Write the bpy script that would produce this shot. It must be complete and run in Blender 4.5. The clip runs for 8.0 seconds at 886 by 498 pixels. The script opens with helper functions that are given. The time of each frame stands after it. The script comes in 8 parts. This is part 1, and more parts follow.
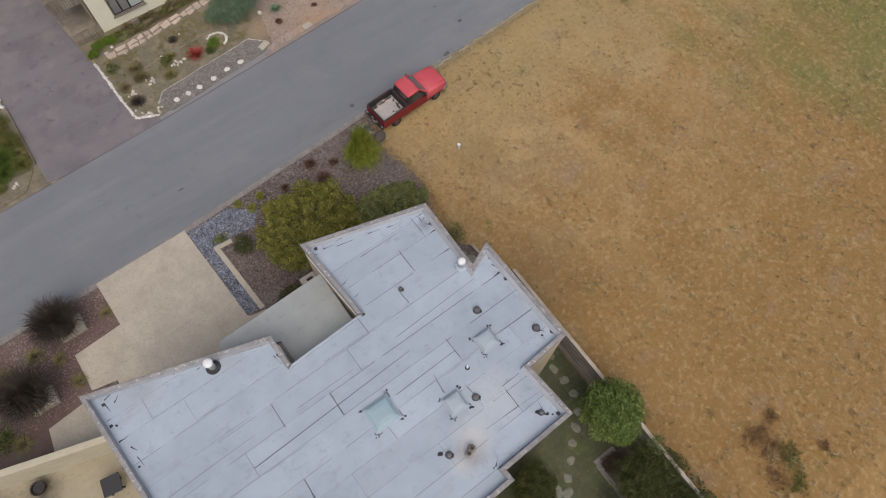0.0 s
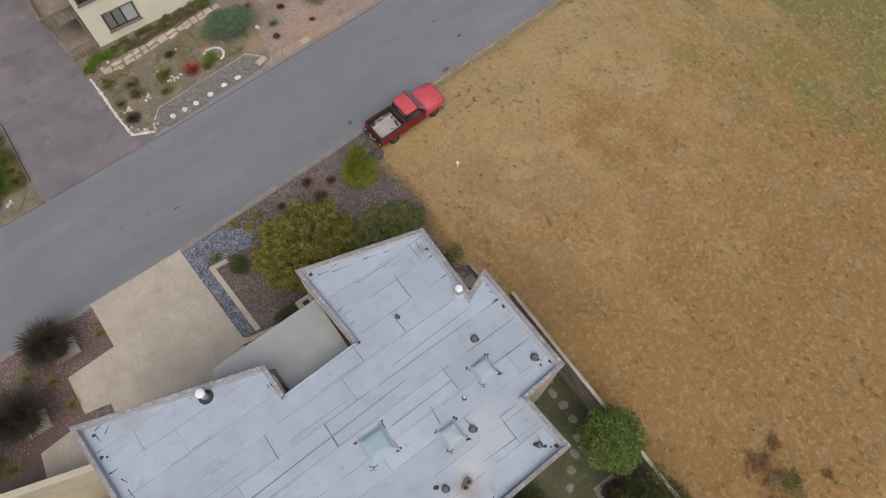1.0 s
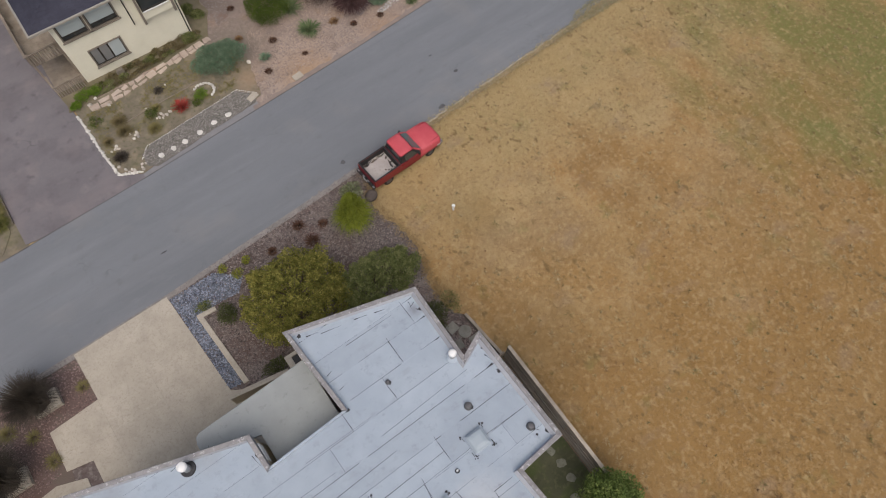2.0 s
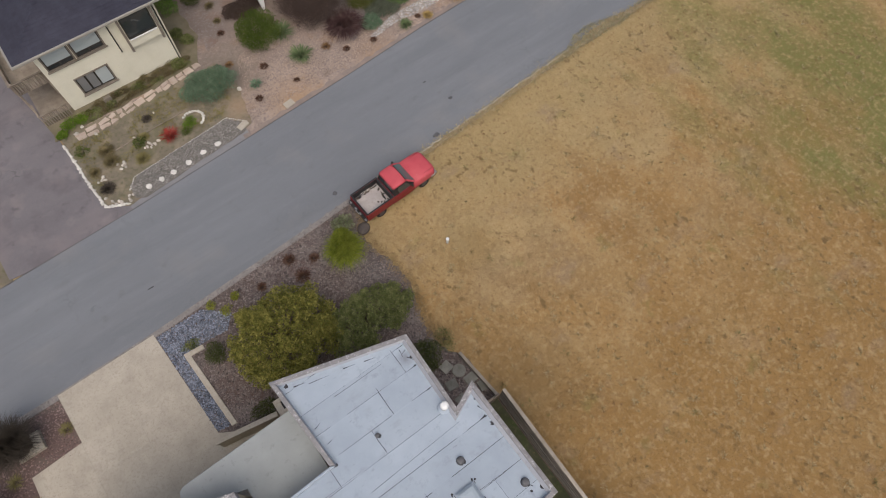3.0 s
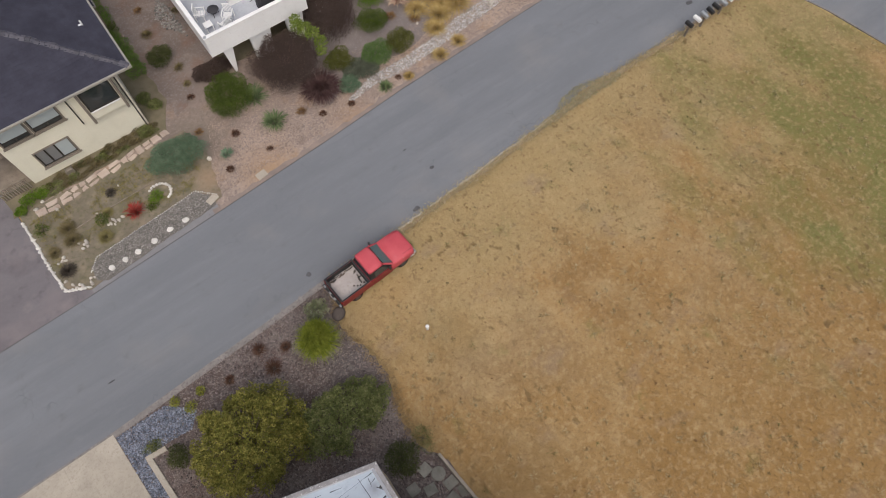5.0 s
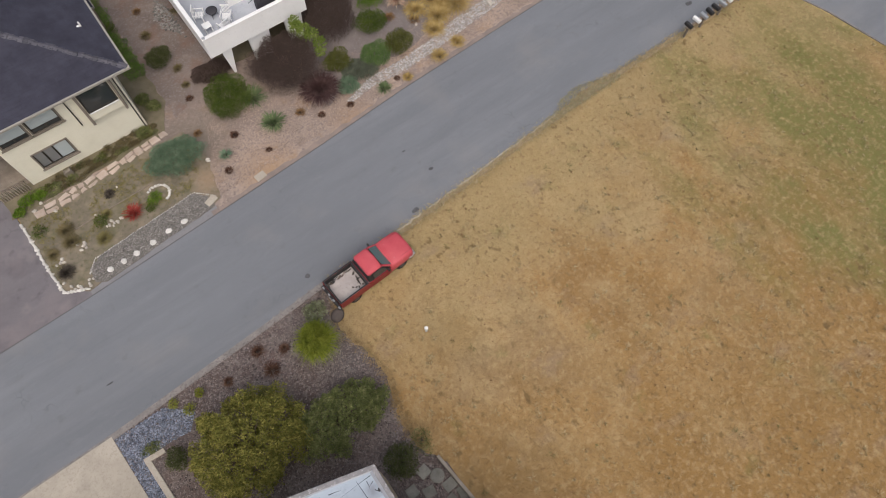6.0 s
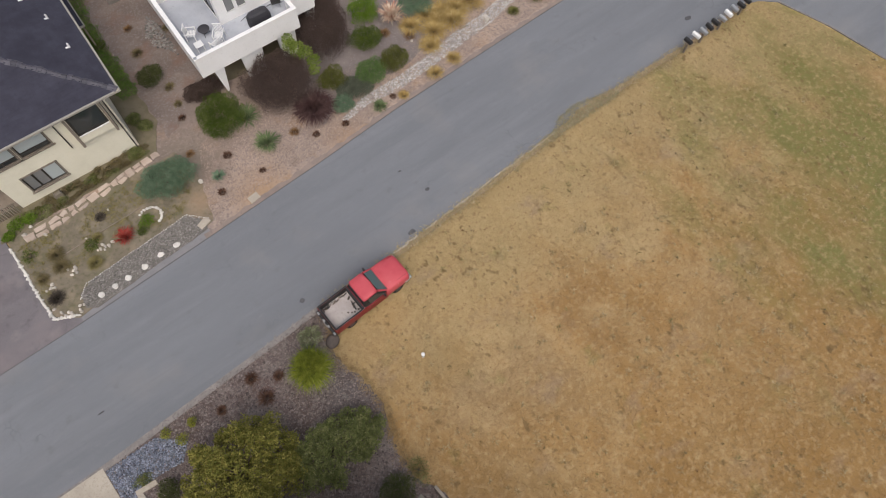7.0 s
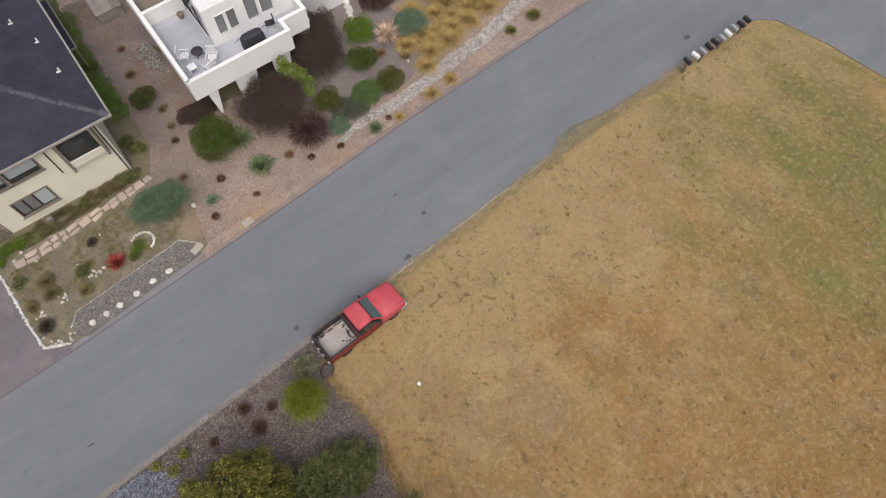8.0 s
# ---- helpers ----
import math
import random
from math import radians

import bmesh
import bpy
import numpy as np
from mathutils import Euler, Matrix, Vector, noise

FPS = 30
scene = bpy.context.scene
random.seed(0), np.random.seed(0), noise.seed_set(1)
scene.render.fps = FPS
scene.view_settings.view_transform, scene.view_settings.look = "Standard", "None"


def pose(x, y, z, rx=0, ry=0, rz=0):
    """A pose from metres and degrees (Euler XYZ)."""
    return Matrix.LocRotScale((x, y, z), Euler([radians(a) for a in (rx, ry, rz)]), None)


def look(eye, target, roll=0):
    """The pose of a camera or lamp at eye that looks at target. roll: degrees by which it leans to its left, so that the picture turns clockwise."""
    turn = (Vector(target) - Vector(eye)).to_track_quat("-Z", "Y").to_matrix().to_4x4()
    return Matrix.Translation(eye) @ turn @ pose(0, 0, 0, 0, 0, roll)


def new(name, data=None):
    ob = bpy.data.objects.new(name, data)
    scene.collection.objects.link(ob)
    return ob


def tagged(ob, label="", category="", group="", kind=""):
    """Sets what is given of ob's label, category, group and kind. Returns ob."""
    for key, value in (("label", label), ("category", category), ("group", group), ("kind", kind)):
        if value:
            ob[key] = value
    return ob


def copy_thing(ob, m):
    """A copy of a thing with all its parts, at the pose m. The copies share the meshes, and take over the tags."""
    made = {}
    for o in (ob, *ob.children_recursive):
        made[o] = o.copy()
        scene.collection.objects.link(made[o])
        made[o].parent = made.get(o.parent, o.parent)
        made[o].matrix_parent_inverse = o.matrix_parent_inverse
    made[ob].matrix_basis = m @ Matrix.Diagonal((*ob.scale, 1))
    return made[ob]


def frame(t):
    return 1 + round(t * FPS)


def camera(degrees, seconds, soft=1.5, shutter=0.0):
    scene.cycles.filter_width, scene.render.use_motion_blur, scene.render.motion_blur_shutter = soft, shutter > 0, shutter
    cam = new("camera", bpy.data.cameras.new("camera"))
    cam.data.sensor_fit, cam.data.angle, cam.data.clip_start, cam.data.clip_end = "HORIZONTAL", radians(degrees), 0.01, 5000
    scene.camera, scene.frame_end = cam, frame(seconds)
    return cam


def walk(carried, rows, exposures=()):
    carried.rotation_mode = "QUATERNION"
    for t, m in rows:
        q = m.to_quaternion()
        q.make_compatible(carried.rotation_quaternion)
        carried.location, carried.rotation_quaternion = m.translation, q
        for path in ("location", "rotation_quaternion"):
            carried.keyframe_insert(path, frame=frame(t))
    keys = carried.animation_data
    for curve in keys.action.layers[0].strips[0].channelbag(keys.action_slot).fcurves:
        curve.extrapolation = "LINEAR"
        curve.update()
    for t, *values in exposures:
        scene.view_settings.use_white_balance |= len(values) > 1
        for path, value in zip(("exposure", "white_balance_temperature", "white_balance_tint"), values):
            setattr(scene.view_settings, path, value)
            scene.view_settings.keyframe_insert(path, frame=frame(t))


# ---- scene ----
cam = camera(68.6, 8.0, soft=1.0)
PATH = [
    (0, (2.266, 1.276, 34.261), (2.751, 1.918, 32.43), 1.2),
    (0.5, (2.572, 1.561, 34.273), (3.055, 2.205, 32.442), 1.1),
    (1, (3.169, 2.173, 34.291), (3.65, 2.819, 32.46), 1.0),
    (1.5, (3.996, 3.115, 34.303), (4.477, 3.762, 32.473), 1.1),
    (2, (5.074, 4.276, 34.353), (5.555, 4.925, 32.523), 1.0),
    (2.2, (5.462, 4.672, 34.354), (5.943, 5.321, 32.524), 1.0),
    (3.3, (7.131, 6.376, 34.357), (7.613, 7.024, 32.527), 1.0),
    (3.5, (7.576, 6.831, 34.358), (8.059, 7.478, 32.528), 1.0),
    (4, (8.892, 8.15, 34.402), (9.373, 8.794, 32.571), 0.9),
    (4.5, (10.039, 9.233, 34.39), (10.521, 9.879, 32.56), 1.0),
    (4.7, (10.384, 9.38, 34.345), (10.867, 10.027, 32.515), 0.94),
    (5.8, (10.636, 9.487, 34.312), (11.119, 10.134, 32.482), 0.9),
    (6, (10.645, 9.491, 34.311), (11.128, 10.138, 32.481), 0.9),
    (6.5, (10.931, 9.823, 34.274), (11.415, 10.469, 32.444), 0.8),
    (7, (11.599, 10.617, 34.299), (12.084, 11.26, 32.469), 0.9),
    (7.5, (12.276, 11.398, 34.357), (12.763, 12.043, 32.527), 1.0),
    (8, (12.552, 11.588, 34.297), (13.044, 12.24, 32.471), 0.8),
]
walk(cam, [(t, look(eye, target, roll)) for t, eye, target, roll in PATH], [(0.0, 0.02), (2.0, 0.05), (3.5, 0.06), (4.5, 0.09), (6.0, 0.17), (8.0, 0.18)])

# ---- sky and light: an overcast day ----
world = bpy.data.worlds.new("overcast_sky")
scene.world = world
world.use_nodes = True
wn = world.node_tree.nodes
sky = wn.new("ShaderNodeTexSky")
sky.sky_type, sky.sun_disc = "NISHITA", False
sky.sun_elevation, sky.sun_rotation = radians(60), radians(204)
sky.air_density, sky.dust_density, sky.ozone_density = 1.0, 6.0, 0.6
world.node_tree.links.new(sky.outputs[0], wn["Background"].inputs[0])
wn["Background"].inputs[1].default_value = 0.10
sun = new("sun", bpy.data.lights.new("sun", "SUN"))
sun.data.energy, sun.data.angle, sun.data.color = 1.62, radians(75), (1.0, 0.975, 0.965)
sun.matrix_world = look((-14, -32, 60), (0, 0, 0))


# ---- materials ----
def ramp(nt, fac, stops):
    r = nt.nodes.new("ShaderNodeValToRGB")
    els = r.color_ramp.elements
    while len(els) < len(stops):
        els.new(0.5)
    for e, (p, c) in zip(els, stops):
        e.position, e.color = p, (*c, 1)
    nt.links.new(fac, r.inputs[0])
    return r.outputs[0]


def noise_tex(nt, scale, detail=4, rough=0.6, stretch=None, turn=0.0):
    n = nt.nodes.new("ShaderNodeTexNoise")
    n.inputs["Scale"].default_value, n.inputs["Detail"].default_value, n.inputs["Roughness"].default_value = scale, detail, rough
    g = nt.nodes.new("ShaderNodeNewGeometry").outputs["Position"]
    if stretch:
        m = nt.nodes.new("ShaderNodeMapping")
        m.inputs["Scale"].default_value, m.inputs["Rotation"].default_value = stretch, (0, 0, turn)
        nt.links.new(g, m.inputs[0])
        g = m.outputs[0]
    nt.links.new(g, n.inputs["Vector"])
    return n.outputs[0]


def blend(nt, fac, a, b, mode="MIX"):
    m = nt.nodes.new("ShaderNodeMix")
    m.data_type, m.blend_type = "RGBA", mode
    for value, slot in ((fac, m.inputs[0]), (a, m.inputs[6]), (b, m.inputs[7])):
        if isinstance(value, (int, float)):
            slot.default_value = value
        elif isinstance(value, tuple):
            slot.default_value = (*value, 1)
        else:
            nt.links.new(value, slot)
    return m.outputs[2]


def maths(nt, op, a, b=0.0):
    m = nt.nodes.new("ShaderNodeMath")
    m.operation, m.use_clamp = op, False
    for value, slot in ((a, m.inputs[0]), (b, m.inputs[1])):
        if isinstance(value, (int, float)):
            slot.default_value = value
        else:
            nt.links.new(value, slot)
    return m.outputs[0]


def shader(name):
    m = bpy.data.materials.new(name)
    m.use_nodes = True
    return m, m.node_tree, m.node_tree.nodes["Principled BSDF"]


def bumped(nt, bsdf, height, strength, distance):
    b = nt.nodes.new("ShaderNodeBump")
    b.inputs["Strength"].default_value, b.inputs["Distance"].default_value = strength, distance
    nt.links.new(height, b.inputs["Height"])
    nt.links.new(b.outputs[0], bsdf.inputs["Normal"])


def vary(nt, colour, amount, source="object"):
    """Shift the brightness of each piece a little."""
    if source == "object":
        r = nt.nodes.new("ShaderNodeObjectInfo").outputs["Random"]
    else:
        r = nt.nodes.new("ShaderNodeNewGeometry").outputs["Random Per Island"]
    v = maths(nt, "ADD", maths(nt, "MULTIPLY", r, 2 * amount), 1 - amount)
    h = nt.nodes.new("ShaderNodeHueSaturation")
    nt.links.new(v, h.inputs["Value"])
    nt.links.new(colour, h.inputs["Color"])
    return h.outputs[0]


def rough_mat(name, a, b, spot, big=0.6, fine=9.0, rough=0.85, bump=0.3, depth=0.01, piece=0.0, source="object", spots=(0.58, 0.75), stretch=None):
    """A surface with soft patches of a and b, and finer spots."""
    m, nt, bsdf = shader(name)
    c = ramp(nt, noise_tex(nt, big, 5, 0.6, stretch), [(0.35, a), (0.65, b)])
    f = noise_tex(nt, fine, 5, 0.65, stretch)
    c = blend(nt, ramp(nt, f, [(spots[0], (0, 0, 0)), (spots[1], (1, 1, 1))]), c, spot)
    if piece:
        c = vary(nt, c, piece, source)
    nt.links.new(c, bsdf.inputs["Base Color"])
    bsdf.inputs["Roughness"].default_value = rough
    bsdf.inputs["Specular IOR Level"].default_value = 0.25
    bumped(nt, bsdf, f, bump, depth)
    return m


def leaf_mat(name, dark, mid, light, rough=0.6):
    m, nt, bsdf = shader(name)
    r = nt.nodes.new("ShaderNodeNewGeometry").outputs["Random Per Island"]
    clump = maths(nt, "MULTIPLY", maths(nt, "ADD", noise_tex(nt, 3.0, 3, 0.5), -0.5), 1.9)
    f = maths(nt, "ADD", maths(nt, "ADD", maths(nt, "MULTIPLY", r, 0.34), 0.33), clump)
    # dark stop raised by a fifth: haze put into the leaf colours
    c = ramp(nt, f, [(0.0, tuple(v * 1.2 for v in dark)), (0.5, mid), (1.0, light)])
    nt.links.new(c, bsdf.inputs["Base Color"])
    bsdf.inputs["Roughness"].default_value = max(rough, 0.7)
    bsdf.inputs["Specular IOR Level"].default_value = 0.08
    return m


def plain_mat(name, colour, rough=0.5, metal=0.0, grain=0.12, scale=14.0):
    m, nt, bsdf = shader(name)
    c = blend(nt, maths(nt, "MULTIPLY", noise_tex(nt, scale, 4), grain * 2), colour, tuple(v * 0.55 for v in colour))
    nt.links.new(c, bsdf.inputs["Base Color"])
    nt.links.new(maths(nt, "ADD", maths(nt, "MULTIPLY", noise_tex(nt, scale * 2, 3), 0.25), rough - 0.12), bsdf.inputs["Roughness"])
    bsdf.inputs["Metallic"].default_value = metal
    return m


def field_mat(name, piece=False):
    """Dry summer grass: soft patches of straw, ochre and rust, bare thatch, greener towards the corner of the two roads."""
    m, nt, bsdf = shader(name)
    c = ramp(nt, noise_tex(nt, 0.11, 4, 0.5), [(0.40, FIELD[0]), (0.47, FIELD[1]), (0.53, FIELD[2]), (0.61, FIELD[3])])
    c = blend(nt, ramp(nt, noise_tex(nt, 0.38, 4, 0.55, (1, 0.6, 1), radians(35)), [(0.46, (0, 0, 0)), (0.64, (0.85, 0.85, 0.85))]), c, FIELD[4])
    c = blend(nt, ramp(nt, noise_tex(nt, 0.9, 4, 0.6), [(0.32, (0.6, 0.6, 0.6)), (0.50, (0, 0, 0))]), c, FIELD[5])
    pos = nt.nodes.new("ShaderNodeNewGeometry").outputs["Position"]
    axes = nt.nodes.new("ShaderNodeSeparateXYZ")
    nt.links.new(pos, axes.inputs[0])
    # rustier in the south
    south = maths(nt, "ADD", maths(nt, "MULTIPLY", axes.outputs[1], 0.02), maths(nt, "MULTIPLY", noise_tex(nt, 0.2, 5, 0.6), 0.6))
    c = blend(nt, ramp(nt, south, [(0.36, (0.85, 0.85, 0.85)), (0.70, (0, 0, 0))]), c, FIELD[8])
    # paler, drier straw along the street
    north = maths(nt, "ADD", maths(nt, "MULTIPLY", axes.outputs[1], 0.025), maths(nt, "MULTIPLY", noise_tex(nt, 0.16, 5, 0.6), 0.4))
    c = blend(nt, ramp(nt, north, [(0.58, (0, 0, 0)), (0.74, (0.8, 0.8, 0.8))]), c, (0.36, 0.278, 0.142))
    # bare grey thatch
    c = blend(nt, ramp(nt, noise_tex(nt, 0.33, 5, 0.6, (1, 1.4, 1), radians(-20)), [(0.58, (0, 0, 0)), (0.70, (0.5, 0.5, 0.5))]), c, FIELD[7])
    # greener, damper corner
    d = nt.nodes.new("ShaderNodeVectorMath")
    d.operation = "DISTANCE"
    nt.links.new(pos, d.inputs[0])
    d.inputs[1].default_value = (46.8, 11.8, 0.0)
    near = maths(nt, "ADD", maths(nt, "MULTIPLY", d.outputs["Value"], 0.019), maths(nt, "MULTIPLY", noise_tex(nt, 0.2, 6, 0.62, (1.3, 0.7, 1), radians(20)), 0.75))
    c = blend(nt, ramp(nt, near, [(0.45, (1, 1, 1)), (0.645, (0, 0, 0))]), c, FIELD[6])
    c = blend(nt, ramp(nt, noise_tex(nt, 0.5, 4, 0.6), [(0.62, (0, 0, 0)), (0.75, (0.6, 0.6, 0.6))]), c, FIELD[6])
    # tufts and grain
    c = blend(nt, ramp(nt, noise_tex(nt, 3.2, 4, 0.6), [(0.50, (0, 0, 0)), (0.70, (0.6, 0.6, 0.6))]), c, FIELD[4])
    c = blend(nt, ramp(nt, noise_tex(nt, 4.3, 4, 0.6), [(0.31, (0.7, 0.7, 0.7)), (0.45, (0, 0, 0))]), c, FIELD[5])
    c = blend(nt, ramp(nt, noise_tex(nt, 14, 4, 0.65), [(0.34, (0.35, 0.35, 0.35)), (0.5, (0, 0, 0))]), c, FIELD[5])
    # worn dark hollows in some stretches, combed pale streaks in others
    some = ramp(nt, noise_tex(nt, 0.25, 3, 0.5), [(0.44, (0, 0, 0)), (0.56, (1, 1, 1))])
    hollows = ramp(nt, noise_tex(nt, 2.4, 4, 0.55, (1, 0.75, 1), radians(40)), [(0.58, (0, 0, 0)), (0.68, (0.8, 0.8, 0.8))])
    c = blend(nt, blend(nt, 1.0, hollows, some, "MULTIPLY"), c, (0.17, 0.115, 0.055))
    c = blend(nt, ramp(nt, noise_tex(nt, 1.3, 5, 0.65, (1, 0.7, 1), radians(-50)), [(0.56, (0, 0, 0)), (0.72, (0.45, 0.45, 0.45))]), c, FIELD[4])
    if piece:
        c = vary(nt, c, 0.12, "island")
    nt.links.new(c, bsdf.inputs["Base Color"])
    bsdf.inputs["Roughness"].default_value = 0.9
    bsdf.inputs["Specular IOR Level"].default_value = 0.1
    bumped(nt, bsdf, noise_tex(nt, 9, 4, 0.6), 0.25, 0.04)
    return m


def road_mat(name, a, b, light):
    """Worn asphalt: wheel tracks along the road, patches, cracks and fine aggregate."""
    m, nt, bsdf = shader(name)
    c = ramp(nt, noise_tex(nt, 0.35, 6, 0.6, (0.22, 1, 1), radians(2)), [(0.35, a), (0.66, b)])
    c = blend(nt, ramp(nt, noise_tex(nt, 2.2, 6, 0.7, (0.35, 1, 1)), [(0.55, (0, 0, 0)), (0.8, (0.5, 0.5, 0.5))]), c, light)
    c = blend(nt, ramp(nt, noise_tex(nt, 60, 3, 0.7), [(0.45, (0.35, 0.35, 0.35)), (0.6, (0, 0, 0))]), c, tuple(v * 0.6 for v in a))
    v = nt.nodes.new("ShaderNodeTexVoronoi")
    v.feature = "DISTANCE_TO_EDGE"
    v.inputs["Scale"].default_value = 0.28
    warp = nt.nodes.new("ShaderNodeVectorMath")
    warp.operation = "MULTIPLY_ADD"
    n = nt.nodes.new("ShaderNodeTexNoise")
    n.inputs["Scale"].default_value = 0.9
    nt.links.new(nt.nodes.new("ShaderNodeNewGeometry").outputs["Position"], n.inputs["Vector"])
    nt.links.new(n.outputs["Color"], warp.inputs[0])
    warp.inputs[1].default_value = (2.2, 2.2, 2.2)
    nt.links.new(nt.nodes.new("ShaderNodeNewGeometry").outputs["Position"], warp.inputs[2])
    nt.links.new(warp.outputs[0], v.inputs["Vector"])
    crack = ramp(nt, v.outputs["Distance"], [(0.0, (0.55, 0.55, 0.55)), (0.012, (0, 0, 0))])
    some = ramp(nt, noise_tex(nt, 0.25, 3), [(0.55, (0, 0, 0)), (0.68, (1, 1, 1))])
    c = blend(nt, blend(nt, 1.0, crack, some, "MULTIPLY"), c, tuple(v * 0.45 for v in a))
    nt.links.new(c, bsdf.inputs["Base Color"])
    bsdf.inputs["Roughness"].default_value = 0.8
    bsdf.inputs["Specular IOR Level"].default_value = 0.3
    bumped(nt, bsdf, noise_tex(nt, 45, 4, 0.7), 0.25, 0.01)
    return m


def glass_mat(name, tint, rough=0.04):
    m, nt, bsdf = shader(name)
    bsdf.inputs["Base Color"].default_value = (*tint, 1)
    bsdf.inputs["Roughness"].default_value = rough
    bsdf.inputs["Specular IOR Level"].default_value = 0.9
    bsdf.inputs["IOR"].default_value = 1.55
    return m


def stained(m, at, reach, colour, most):
    """A soft sooty stain of uneven outline round a place on a surface."""
    nt = m.node_tree
    bsdf = nt.nodes["Principled BSDF"]
    was = bsdf.inputs["Base Color"].links[0].from_socket
    d = nt.nodes.new("ShaderNodeVectorMath")
    d.operation = "DISTANCE"
    nt.links.new(nt.nodes.new("ShaderNodeNewGeometry").outputs["Position"], d.inputs[0])
    d.inputs[1].default_value = at
    f = maths(nt, "ADD", maths(nt, "MULTIPLY", d.outputs["Value"], 0.6 / reach), maths(nt, "MULTIPLY", noise_tex(nt, 3.2, 5, 0.65), 0.5))
    c = blend(nt, ramp(nt, f, [(0.3, (most, most, most)), (0.8, (0, 0, 0))]), was, colour)
    nt.links.new(c, bsdf.inputs["Base Color"])


def mottle(m, scale, lo, hi, colour, most, stretch=None, turn=0.0, rough=0.6):
    """Lay uneven patches of another colour over a material."""
    nt = m.node_tree
    bsdf = nt.nodes["Principled BSDF"]
    was = bsdf.inputs["Base Color"].links[0].from_socket
    c = blend(nt, ramp(nt, noise_tex(nt, scale, 5, rough, stretch, turn), [(lo, (0, 0, 0)), (hi, (most, most, most))]), was, colour)
    nt.links.new(c, bsdf.inputs["Base Color"])


